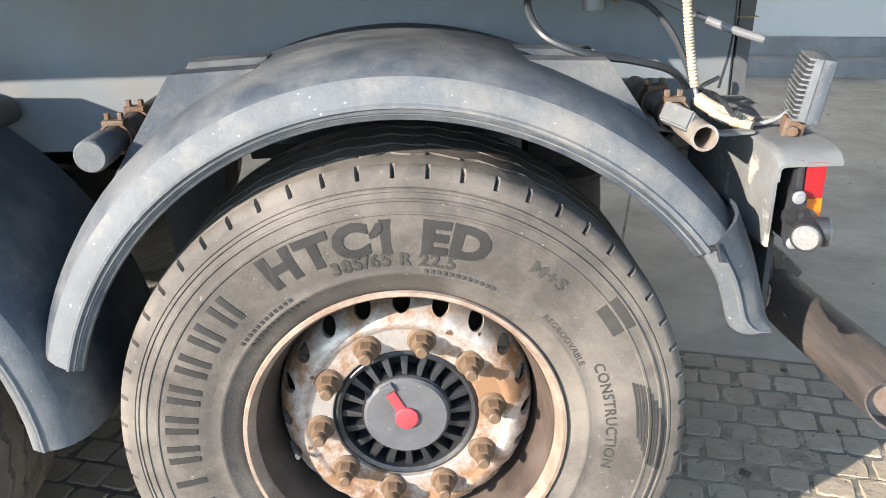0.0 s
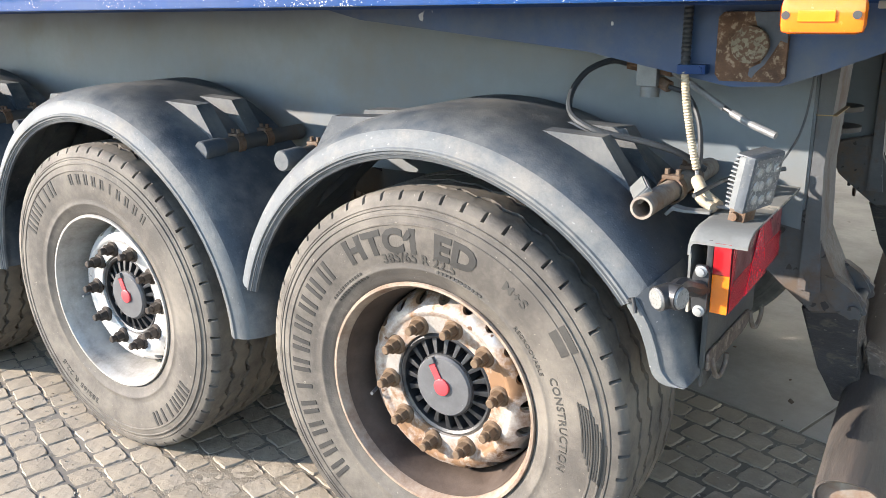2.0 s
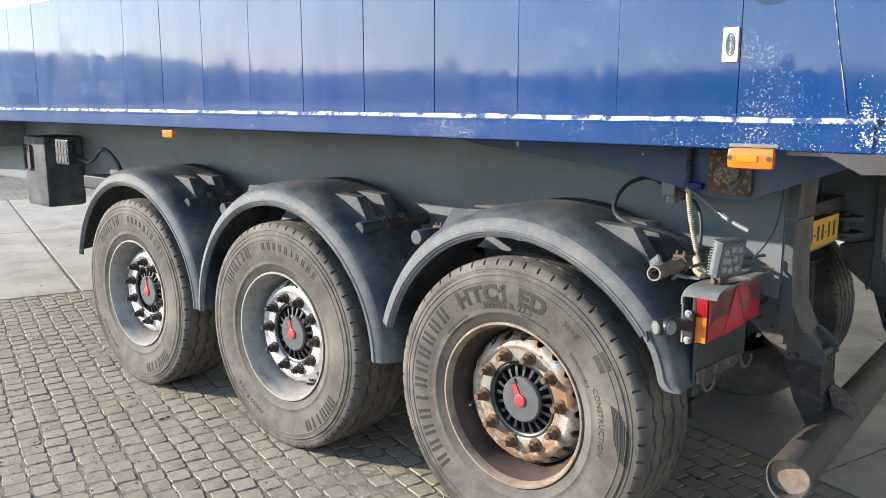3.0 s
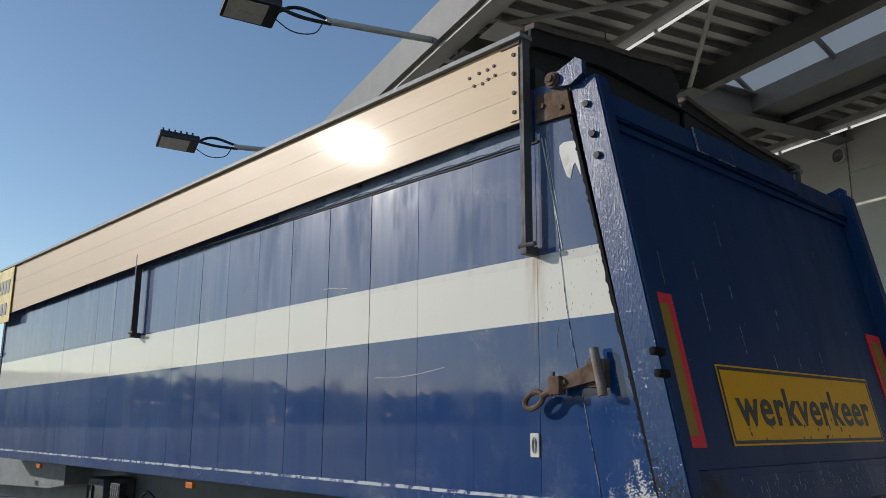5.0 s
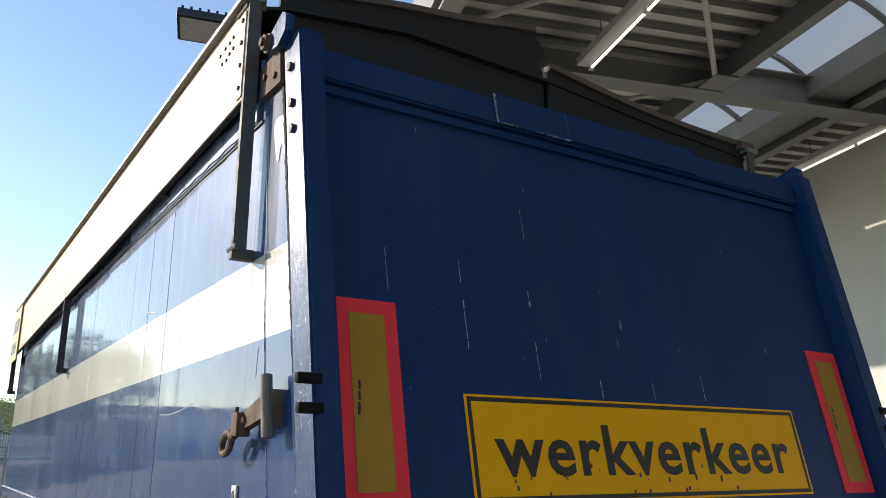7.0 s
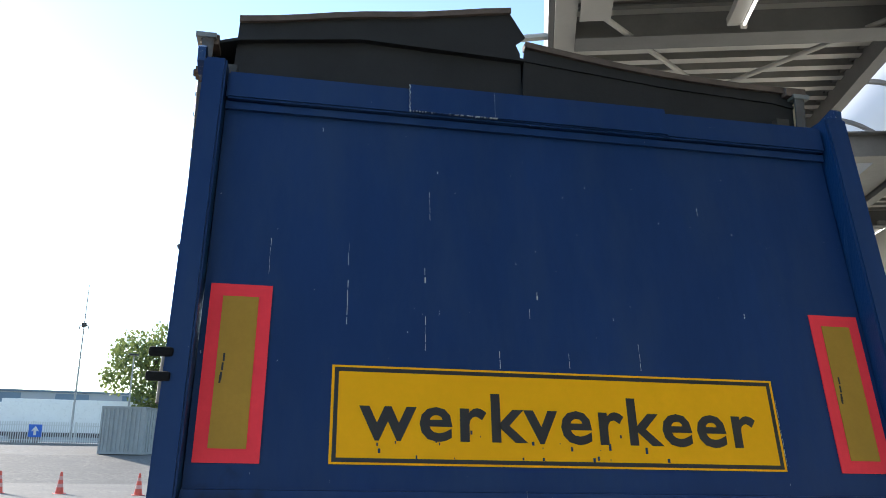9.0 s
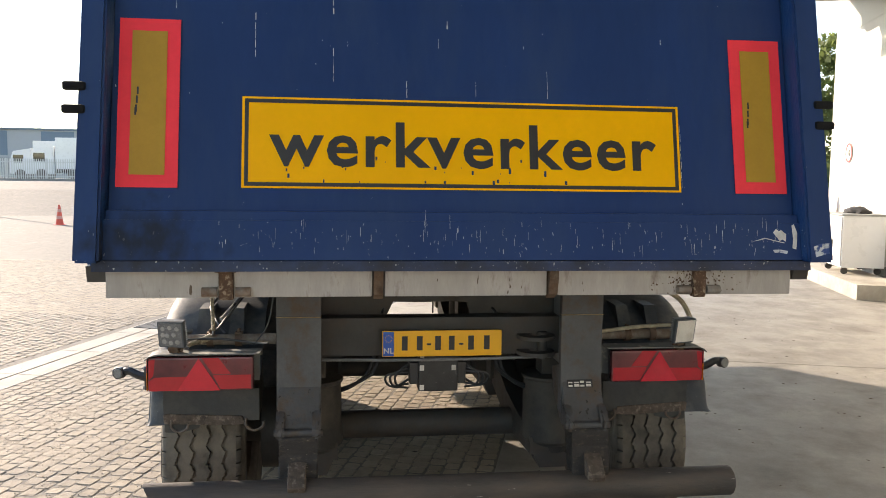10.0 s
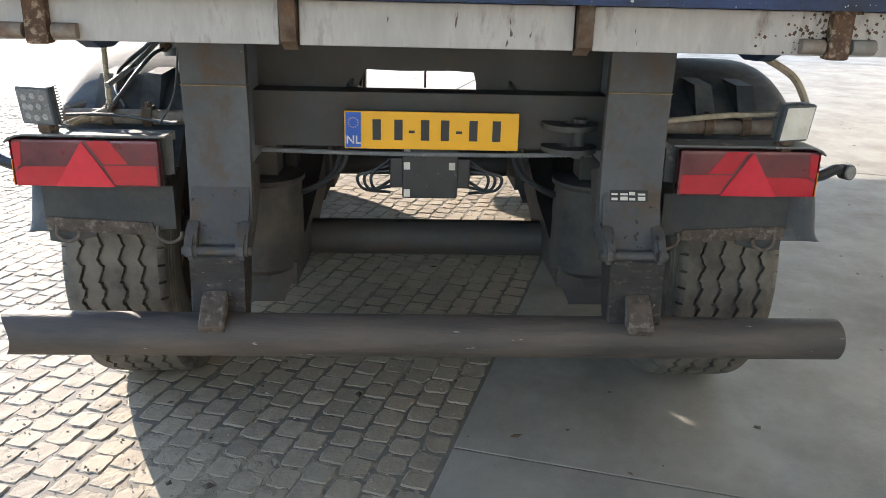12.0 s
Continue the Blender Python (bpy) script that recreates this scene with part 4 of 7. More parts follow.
for outline, d, material in (([(1.1, 1.613), (1.112, 1.625), (1.122, 1.617), (1.13, 1.622), (1.15, 1.606), (1.146, 1.58), (1.135, 1.588), (1.124, 1.582), (1.112, 1.597)], 0.0352, WHITEISH),
                             ([(1.02, 1.58), (1.045, 1.584), (1.07, 1.59), (1.105, 1.582), (1.14, 1.574), (1.142, 1.577), (1.1, 1.586), (1.068, 1.594), (1.043, 1.587)], 0.0352, WHITEISH),
                             ([(1.173, 1.638), (1.182, 1.642), (1.193, 1.611), (1.19, 1.58), (1.185, 1.552), (1.171, 1.557), (1.176, 1.59)], 0.0352, WHITEISH),
                             ([(1.095, 1.551), (1.125, 1.552), (1.153, 1.547), (1.149, 1.536), (1.12, 1.542), (1.103, 1.54)], 0.0352, CHIPPED),
                             ([(1.225, 1.566), (1.25, 1.576), (1.285, 1.578), (1.283, 1.542), (1.25, 1.534), (1.232, 1.53)], 0.0822, CHIPPED)):
    part("paint_flake", gate_patch(outline, d, d + 0.0006), material, gate, "flaked pale paint scuff", sharp=0)
for pts, r in (([(-0.24, 2.04), (-0.1, 2.036), (0.05, 2.045), (0.15, 2.056), (0.25, 2.07)], 0.0016), ([(-0.69, 2.52), (-0.6, 2.515), (-0.48, 2.5)], 0.002),
               ([(0.87, 2.11), (0.873, 2.16), (0.88, 2.2)], 0.0007), ([(0.816, 2.975), (0.839, 2.864), (0.863, 2.734), (0.882, 2.648), (0.899, 2.551), (0.91, 2.495)], 0.0026),
               ([(0.837, 2.965), (0.854, 2.874), (0.873, 2.759), (0.887, 2.69)], 0.0014)):
    bm = B()
    hose(bm, [(x, -SIDE, z) for x, z in pts], r, 5, 3)
    part("long_scratch", bm, WHITEISH, body, "pale scratches in the blue paint")
# aluminium rail strips under the gate with catches between
for a, b_ in ((-1.215, -0.335), (-0.293, 0.283), (0.323, 1.205)):
    bm = B()
    box(bm, (1.29, a, 1.382), (1.318, b_, 1.474), 0.004)
    box(bm, (0.9, a, 1.462), (1.292, b_, 1.474), 0.002)
    part("rail_strip", bm, RAILSTRIP, trailer, "scuffed grey aluminium rail strip")
for a, b_ in ((-1.275, -1.215), (1.215, 1.275)):
    bm = B()
    prism(bm, [(1.0, 1.475), (1.3, 1.475), (1.325, 1.49), (1.31, 1.435), (1.1, 1.425)], "y", a, b_)
    part("rail_end", bm, DARK, trailer, "dark worn rail end under the body corner", sharp=0)
for y in (-0.825, 0.845):
    bm = B()
    box(bm, (1.3, y - 0.024, 1.375), (1.34, y + 0.024, 1.5), 0.008)
    prism(bm, [(y - 0.034, 1.47), (y + 0.034, 1.47), (y + 0.024, 1.52), (y - 0.024, 1.52)], "x", 1.318, 1.348)
    catch = part("gate_catch", bm, PITTED, trailer, "rusty tailgate catch with two pins")
    for d in (-1, 1):
        bm = B()
        rod(bm, (1.325, y + d * 0.03, 1.402), (1.325, y + d * 0.08, 1.402), 0.016, 12)
        part("catch_pin", bm, PIPE, catch)
bm = B()
for k in range(130):
    r, a = random.gauss(0, 0.07), random.gauss(0, 0.02)
    y, z = 0.85 + r, min(1.468, max(1.388, 1.43 + a))
    s = random.uniform(0.0012, 0.005)
    prism(bm, [(y - s, z - s * 0.4), (y + s * 0.5, z - s), (y + s, z + s * 0.3), (y - s * 0.3, z + s)], "x", 1.3182, 1.3188)
tagged(part("rust_bloom", bm, PITTED, trailer, "rust stains round the tailgate catch", sharp=0), kind="stuff")
for y in (-0.314, 0.303):
    bm = B()
    prism(bm, [(1.29, 1.37), (1.33, 1.39), (1.345, 1.45), (1.34, 1.51), (1.31, 1.515), (1.28, 1.45)], "y", y - 0.016, y + 0.016)
    part("gate_hook", bm, RUST, trailer, "rusty hook under the tailgate")

# ---- chassis ----
for side in (-1, 1):
    bm = B()
    a, b_ = (-0.697, -0.54) if side < 0 else (0.535, 0.683)
    prism(bm, [(-9.5, 0.98), (0.6, 0.98), (0.745, 0.94), (0.745, 1.43), (0.3, 1.43), (0.25, 1.466), (-9.5, 1.466)], "y", a, b_)
    bmesh.ops.bevel(bm, geom=list(bm.edges), offset=0.006, segments=2, affect="EDGES")
    beam = part("chassis_beam", bm, GREY, trailer, "grey painted chassis beam with dust", sharp=30)
    bm = B()
    a, b_ = (-0.7, -0.52) if side < 0 else (0.495, 0.675)
    prism(bm, [(0.748, 0.8), (0.748, 1.42), (0.79, 1.42), (0.775, 1.1), (0.785, 0.93), (0.8, 0.8)], "y", a, b_)
    part("end_plate", bm, POST, beam, "rust-stained beam end plate", sharp=30)
    bm = B()
    box(bm, (0.745, a - 0.0015, 1.22), (0.79, b_ + 0.0015, 1.222))
    part("tie_line", bm, BRASS, beam, "thin yellow tie round the post")
    # bumper arm: upper bracket, hinge and lower leg
    bm = B()
    a, b_ = (-0.692, -0.526) if side < 0 else (0.502, 0.672)
    prism(bm, [(0.6, 0.96), (0.745, 1.0), (0.757, 1.0), (0.8, 0.895), (0.838, 0.817), (0.856, 0.79), (0.858, 0.765), (0.84, 0.752), (0.78, 0.742), (0.74, 0.785), (0.65, 0.85)], "y", a, b_)
    bmesh.ops.bevel(bm, geom=list(bm.edges), offset=0.005, segments=1, affect="EDGES")
    arm = part("bumper_arm", bm, ARM, trailer, "dusty dark folding bumper arm", sharp=30)
    bm = B()
    d = 0.012 if side > 0 else 0.0
    prism(bm, [(0.758, 0.755), (0.85, 0.755), (0.88, 0.76), (0.893, 0.745), (0.887, 0.683), (0.9, 0.644), (0.91, 0.57), (0.89, 0.52), (0.855, 0.525), (0.812, 0.603)], "y", a + 0.006 + d, b_ - 0.006 + d)
    bmesh.ops.bevel(bm, geom=list(bm.edges), offset=0.005, segments=1, affect="EDGES")
    part("arm_leg", bm, LEG, arm, "scaled black lower leg", sharp=30)
    for y in (a - 0.006, b_ - 0.028):
        bm = B()
        prism(bm, [(0.798, 0.86), (0.835, 0.838), (0.866, 0.818), (0.893, 0.797), (0.904, 0.774), (0.899, 0.75), (0.88, 0.738), (0.856, 0.745), (0.82, 0.765), (0.795, 0.81)], "y", y, y + 0.034)
        bmesh.ops.bevel(bm, geom=list(bm.edges), offset=0.01, segments=2, affect="EDGES")
        part("hinge_lug", bm, ARM, arm, "worn rounded hinge lug", sharp=45)
    part("hinge_pin", made(rod, (0.876, a - 0.014, 0.768), (0.876, b_ + 0.014, 0.768), 0.014, 12), ARM, arm)
    if side == 1:
        bm = B()
        slope = lambda z, d: 0.757 + 0.043 * (1.0 - z) / 0.105 + d
        prism(bm, [(slope(0.908, 0.001), 0.908), (slope(0.94, 0.001), 0.94), (slope(0.94, 0.004), 0.94), (slope(0.908, 0.004), 0.908)], "y", 0.522, 0.634)
        plate = part("type_plate", bm, BLACKFILM, arm, "small black and silver type plate")
        bm = B()
        for k in range(4):
            for za, zb in ((0.912, 0.919 + 0.003 * (k % 2)), (0.926, 0.931 + 0.004 * (k == 2))):
                prism(bm, [(slope(za, 0.003), za), (slope(zb, 0.003), zb), (slope(zb, 0.0047), zb), (slope(za, 0.0047), za)], "y", 0.527 + 0.026 * k, 0.545 + 0.026 * k + 0.004 * (k % 2))
        part("plate_print", bm, WHITEISH, plate, sharp=0)
# bumper tube, with its crushed left end
bm = B()
tube_at = Matrix.Translation((0.957, -1.197, 0.546)) @ Vector((-0.107, 2.44, -0.05)).to_track_quat("Z", "Y").to_matrix().to_4x4()
ring(bm, [(0, 0.4), (0.0555, 0.4), (0.0555, 0.003), (0.0585, 0), (0.0625, 0.002), (0.0625, 2.44), (0.0595, 2.443), (0.056, 2.44), (0.056, 2.1), (0, 2.1)], 32, tube_at)
inv = tube_at.inverted()
for v in bm.verts:
    q = inv @ v.co
    if q.z < 0.02:
        v.co += tube_at.to_3x3() @ Vector((0, 0, 0.035 * (1 - min(1.0, abs(v.co.z - tube_at.translation.z) / 0.0625) ** 2)))
bmesh.ops.recalc_face_normals(bm, faces=bm.faces)
tube = part("bumper_tube", bm, BUMPER, trailer, "worn black underrun bumper tube", sharp=50)
part("end_plug", made(ring, [(0, 0.052), (0.0553, 0.052), (0.0553, 0.06), (0, 0.06)], 24, tube_at), PIPE, tube, "pale dusty plug in the tube end")
for c in (-0.612, 0.6):
    bm = B()
    prism(bm, [(0.905, 0.66), (0.94, 0.645), (1.0, 0.585), (0.985, 0.56), (0.93, 0.575)], "y", c - 0.035, c + 0.035)
    bmesh.ops.bevel(bm, geom=list(bm.edges), offset=0.004, segments=1, affect="EDGES")
    part("gusset", bm, SCALED, tube, "rusty steel gusset on the bumper tube")

# cross members
bm = B()
box(bm, (0.5, -0.56, 1.015), (0.6, 0.56, 1.185), 0.008)
part("cross_member", bm, DARK, trailer, "dark steel rear cross member")
for x in (-1.6, -3.0, -4.6, -6.5):
    bm = B()
    box(bm, (x, -0.56, 1.15), (x + 0.12, 0.56, 1.35), 0.006)
    part("cross_member", bm, DARK, trailer)
bm = B()
prism(bm, [(-0.54, 1.44), (0.54, 1.44), (0.54, 1.08), (0.15, 1.08), (0.142, 1.2), (0.132, 1.236), (0.06, 1.24), (-0.1, 1.237), (-0.205, 1.24), (-0.225, 1.2), (-0.25, 1.15), (-0.26, 1.08), (-0.54, 1.08)], "x", 0.45, 0.5)
part("hinge_cross_plate", bm, DARK, trailer, sharp=0)
# number plate
bm = B()
box(bm, (0.645, -0.262, 1.022), (0.655, 0.262, 1.136), 0.004)
nplate = part("number_plate", bm, PLATE, trailer, "yellow number plate with a blue end field")
bm = B()
box(bm, (0.6, -0.25, 1.02), (0.644, 0.25, 1.13))
part("plate_backing", bm, DARK, nplate)
bm = B()
box(bm, (0.6552, -0.258, 1.026), (0.6562, -0.212, 1.132))
part("blue_field", bm, PLATEBLUE, nplate)
bm = lettering("NL", 0.034, 0.0003, 0.0006, 1.05)
bmesh.ops.transform(bm, matrix=pose(0.6566, -0.235, 1.038, 90, 0, 90), verts=bm.verts)
for me in islands(bm, "country_letter", WHITEISH):
    part("country_letter", me, None, nplate)
for k in range(12):
    t = 2 * math.pi * k / 12
    part("star_dot", made(box, (0.6562, -0.2365 + 0.0145 * math.cos(t), 1.1 + 0.0145 * math.sin(t)), (0.6567, -0.2335 + 0.0145 * math.cos(t), 1.103 + 0.0145 * math.sin(t))), PLATE, nplate)
for y in (-0.165, -0.1, -0.02, 0.04, 0.125, 0.195):
    part("plate_bar", made(box, (0.6555, y - 0.0125, 1.05), (0.6565, y + 0.0125, 1.112)), BLACKFILM, nplate)
for y in (-0.06, 0.082):
    part("plate_bar", made(box, (0.6555, y - 0.009, 1.072), (0.6565, y + 0.009, 1.08)), BLACKFILM, nplate)
# tow eye on the cross member
bm = B()
for z in (1.1, 1.03):
    ring(bm, [(0.03, -0.008), (0.085, -0.008), (0.085, 0.008), (0.03, 0.008), (0.03, -0.008)], 20, pose(0.63, 0.42, z))
rod(bm, (0.63, 0.45, 1.0), (0.63, 0.45, 1.12), 0.022, 12)
part("tow_eye", bm, DARK, trailer, "dark tow pin bracket")
# conduit along the cross member
bm = B()
hose(bm, [(0.61, -0.52, 1.005), (0.615, -0.2, 1.0), (0.615, 0.2, 1.0), (0.61, 0.5, 1.005)], 0.008, 8, 6, 0.012)
part("conduit", bm, CABLEGREY, trailer)
# valve block with hoses
bm = B()
box(bm, (0.42, -0.09, 0.83), (0.52, 0.09, 1.0), 0.01)
box(bm, (0.44, -0.13, 0.86), (0.5, 0.13, 0.96), 0.008)
valve = part("brake_valve_block", bm, HUB, trailer, "black brake valve block with hoses")
for y, z in ((-0.075, 0.985), (-0.075, 0.94), (0.07, 0.94), (-0.075, 0.85)):
    part("tag", made(box, (0.5215, y - 0.01, z - 0.012), (0.5235, y + 0.01, z + 0.012)), WHITEISH, valve)
for s in (-1, 1):
    for k in range(3):
        bm = B()
        hose(bm, [(0.47, s * 0.13, 0.95 - 0.02 * k), (0.48, s * (0.19 + 0.02 * k), 0.9), (0.47, s * (0.18 + 0.02 * k), 0.85), (0.46, s * 0.13, 0.875 - 0.02 * k)], 0.0055, 6, 6)
        part("air_hose", bm, CABLE, valve)
    bm = B()
    hose(bm, [(0.48, s * 0.26, 1.0), (0.45, s * 0.3, 0.9), (0.38, s * 0.42, 0.82), (0.3, s * 0.5, 0.8)], 0.008, 7, 6)
    part("air_hose", bm, CABLE, valve)
    bm = B()
    hose(bm, [(0.46, s * 0.28, 1.0), (0.42, s * 0.33, 0.88), (0.36, s * 0.45, 0.8), (0.3, s * 0.55, 0.82)], 0.009, 7, 6)
    part("air_hose", bm, CABLE, valve)
    bm = B()
    hose(bm, [(0.3, s * 0.28, 1.42), (0.32, s * 0.22, 1.36), (0.4, s * 0.2, 1.28), (0.52, s * 0.26, 1.19)], 0.007, 6, 6)
    part("air_hose", bm, CABLE, valve)
part("air_pipe", made(rod, (0.45, -0.02, 1.18), (0.45, -0.02, 1.3), 0.004, 6), CABLE, valve)
# axles, air bags and trailing arms
for x in (0.0, -1.31, -2.62):
    bm = B()
    rod(bm, (x, -1.02, 0.53), (x, 1.02, 0.53), 0.07, 16)
    axle = part("axle", bm, DARK, trailer, "dark axle with air suspension")
    for side in (-1, 1):
        bm = B()
        y = side * 0.5
        ring(bm, [(0, 0.5), (0.09, 0.5), (0.095, 0.53), (0.12, 0.545), (0.136, 0.56), (0.138, 0.58), (0.133, 0.6), (0.13, 0.68), (0.131, 0.78), (0.127, 0.845), (0.135, 0.85), (0.14, 0.858), (0.138, 0.868), (0.1, 0.875), (0, 0.875)], 28, pose(x + 0.36, side * 0.565, 0))
        part("air_bag", bm, AIRBAG, axle, "dusty black rubber air spring")
        bm = B()
        box(bm, (x + 0.3, side * 0.565 - 0.06, 0.875), (x + 0.42, side * 0.565 + 0.06, 1.0), 0.006)
        part("spring_bracket", bm, DARK, axle, sharp=0)
        bm = B()
        prism(bm, [(side * 0.5, 0.43), (side * 0.64, 0.43), (side * 0.66, 0.5), (side * 0.47, 0.5)], "x", x + 0.3, x + 0.44)
        part("spring_seat", bm, DARK, axle, sharp=0)
        bm = B()
        prism(bm, [(x - 0.55, 0.72), (x - 0.5, 0.78), (x - 0.1, 0.66), (x + 0.45, 0.58), (x + 0.45, 0.5), (x, 0.48), (x - 0.5, 0.6)], "y", y - 0.05, y + 0.05)
        prism(bm, [(x - 0.62, 0.98), (x - 0.42, 0.98), (x - 0.46, 0.64), (x - 0.58, 0.64)], "y", y - 0.07, y + 0.07)
        part("trailing_arm", bm, DARK, axle, sharp=0)
        bm = B()
        ring(bm, [(0, 0), (0.2, 0), (0.2, 0.2), (0, 0.2)], 24, pose(x, side * 0.82, 0.53, 90 * side, 0, 0))
        part("brake_drum", bm, DARK, axle)
# support gear, side lamp units, front parts seen under the body
bm = B()
box(bm, (-4.55, -0.98, 0.86), (-4.2, -0.7, 1.36), 0.03)
part("extinguisher_box", bm, PLASTIC, trailer, "black plastic extinguisher box")
bm = B()
box(bm, (-4.5, -0.985, 1.12), (-4.4, -0.979, 1.3), 0.02)
part("box_window", bm, DARK, trailer)
bm = B()
prism(bm, [(-9.0, 1.25), (-9.0, 1.46), (-5.2, 1.46), (-5.2, 1.25), (-5.6, 1.2), (-8.6, 1.1)], "y", -0.95, -0.6)
part("front_side_fairing", bm, GREY_WORN, trailer, "pale grey front side member", sharp=0)
for x, z in ((-2.05, 1.445), (-4.9, 1.445), (-6.4, 1.42)):
    bm = B()
    box(bm, (x - 0.045, -1.29, z - 0.02), (x + 0.045, -1.265, z + 0.018), 0.006)
    part("side_marker", bm, AMBER, trailer, "small amber side marker lamp")
bm = B()
box(bm, (-3.75, -1.1, 1.2), (-3.57, -1.04, 1.36), 0.01)
lamp = part("work_lamp", bm, HUB, trailer, "square work lamp under the body")
bm = B()
for i in range(4):
    for j in range(3):
        box(bm, (-3.735 + 0.04 * i, -1.104, 1.22 + 0.045 * j), (-3.705 + 0.04 * i, -1.1, 1.25 + 0.045 * j))
part("lamp_lens", bm, LEDFACE, lamp)
bm = B()
hose(bm, [(-3.7, -1.05, 1.3), (-3.5, -1.0, 1.22), (-3.4, -0.95, 1.3), (-3.3, -0.9, 1.18), (-3.45, -0.85, 1.0)], 0.014, 7, 6)
box(bm, (-3.6, -1.0, 1.05), (-3.3, -0.85, 1.13), 0.01)
part("hose_bundle", bm, CABLE, trailer)

# blue hinge cheek under the body, with its rusty wear plate and lamp
for side in (-1, 1):
    bm = B()
    a, b_ = sorted((side * 0.97, side * 0.93))
    prism(bm, [(-0.5, 1.475), (-0.35, 1.44), (0.3, 1.37), (0.52, 1.325), (0.62, 1.305), (0.72, 1.31), (0.8, 1.34), (1.02, 1.43), (1.1, 1.475)], "y", a, b_)
    cheek = part("hinge_cheek", bm, DUSTBLUE, trailer, "blue hinge cheek plate under the body", sharp=30)
    bm = B()
    s = 0.068
    c = Vector((0.658, 0, 1.386))
    prism(bm, [(c.x - s, c.z - s * 0.8), (c.x - s * 0.85, c.z - s), (c.x + s * 0.85, c.z - s), (c.x + s, c.z - s * 0.85), (c.x + s, c.z + s * 0.9), (c.x + s * 0.9, c.z + s), (c.x - s * 0.85, c.z + s), (c.x - s, c.z + s * 0.85)], "y", *sorted((side * 0.971, side * 0.985)))
    wear = part("wear_plate", bm, PITTED, cheek, "pitted rusty pivot plate")
    part("pivot_pin", made(rod, (c.x, side * 0.985, c.z + 0.005), (c.x, side * 1.002, c.z + 0.005), 0.036, 24), PIN_FACE, wear, "pale worn pivot pin face")
    rest_of = [(0.012, 1.0), (0.9, 1.0), (0.99, 0.9), (0.99, 0.12), (0.8, 0.2), (0.66, -0.08), (0.42, -0.5), (0.2, -0.72), (0.08, -0.9), (-0.02, -0.82), (0.0, -0.62), (0.3, -0.46), (0.5, -0.1), (0.5, 0.25), (0.3, 0.52), (0.12, 0.62)]
    bm = B()
    prism(bm, [(c.x + u * s, c.z + v * s * 0.99) for u, v in rest_of], "y", *sorted((side * 0.984, side * 0.9865)))
    part("paint_remnant", bm, GREYBLUE, wear, "faded paint left on the plate", sharp=0)
    bm = B()
    box(bm, (0.772, min(side * 1.28, side * 1.305), 1.426), (0.897, max(side * 1.28, side * 1.305), 1.482), 0.014)
    amber = part("side_lamp", bm, AMBER, trailer, "amber side marker lamp")
    bm = B()
    box(bm, (0.8, min(side * 1.305, side * 1.309), 1.445), (0.855, max(side * 1.305, side * 1.3075), 1.463), 0.002)
    part("lens", bm, AMBER_HI, amber)
    for x in (0.782, 0.884):
        part("screw", made(rod, (x, side * 1.303, 1.455), (x, side * 1.3058, 1.455), 0.0065, 12), DARK, amber)
    bm = B()
    box(bm, (0.77, min(side * 1.2, side * 1.285), 1.482), (0.9, max(side * 1.2, side * 1.285), 1.492), 0.003)
    part("bracket", bm, GREY_WORN, amber)

# air valve with pipes on the seen side
bm = B()
box(bm, (0.375, -0.86, 1.285), (0.425, -0.8, 1.345), 0.006)
rod(bm, (0.4, -0.83, 1.26), (0.4, -0.83, 1.29), 0.022, 12)
valve = part("air_valve", bm, CASTGREY, trailer, "cast air valve with brass unions and pipes")
bm = B()
box(bm, (0.36, -0.86, 1.345), (0.45, -0.72, 1.365), 0.004)
rod(bm, (0.395, -0.83, 1.365), (0.395, -0.83, 1.385), 0.018, 6)
part("bracket", bm, RUST, valve)
for p, q in (((0.375, -0.83, 1.33), (0.345, -0.83, 1.335)), ((0.425, -0.83, 1.325), (0.455, -0.835, 1.32)), ((0.425, -0.83, 1.295), (0.45, -0.84, 1.285))):
    part("union", made(rod, p, q, 0.014, 6), RUST, valve)
bm = B()
hose(bm, [(0.345, -0.83, 1.335), (0.31, -0.85, 1.342), (0.27, -0.9, 1.32), (0.255, -0.95, 1.275), (0.28, -1.0, 1.232), (0.35, -1.02, 1.203), (0.44, -1.0, 1.185), (0.52, -0.97, 1.16), (0.57, -0.93, 1.12)], 0.0075, 8, 8)
part("pipe", bm, CABLE, valve)
bm = B()
hose(bm, [(0.455, -0.835, 1.32), (0.49, -0.85, 1.303), (0.54, -0.868, 1.276), (0.589, -0.886, 1.25)], 0.008, 8, 6)
part("pipe", bm, CABLEGREY, valve, "pale grey pipe")
part("joint", made(rod, (0.588, -0.8855, 1.251), (0.611, -0.8955, 1.24), 0.0062, 10), CABLE, valve, "black pipe joint")
bm = B()
hose(bm, [(0.608, -0.894, 1.241), (0.65, -0.91, 1.224), (0.71, -0.928, 1.204)], 0.008, 10, 6)
part("pipe", bm, CABLEGREY, valve, "cut pale grey pipe end")
bm = B()
hose(bm, [(0.45, -0.84, 1.285), (0.5, -0.86, 1.27), (0.54, -0.9, 1.22), (0.562, -0.945, 1.16), (0.566, -0.97, 1.13)], 0.006, 8, 6)
part("pipe", bm, CABLE, valve)
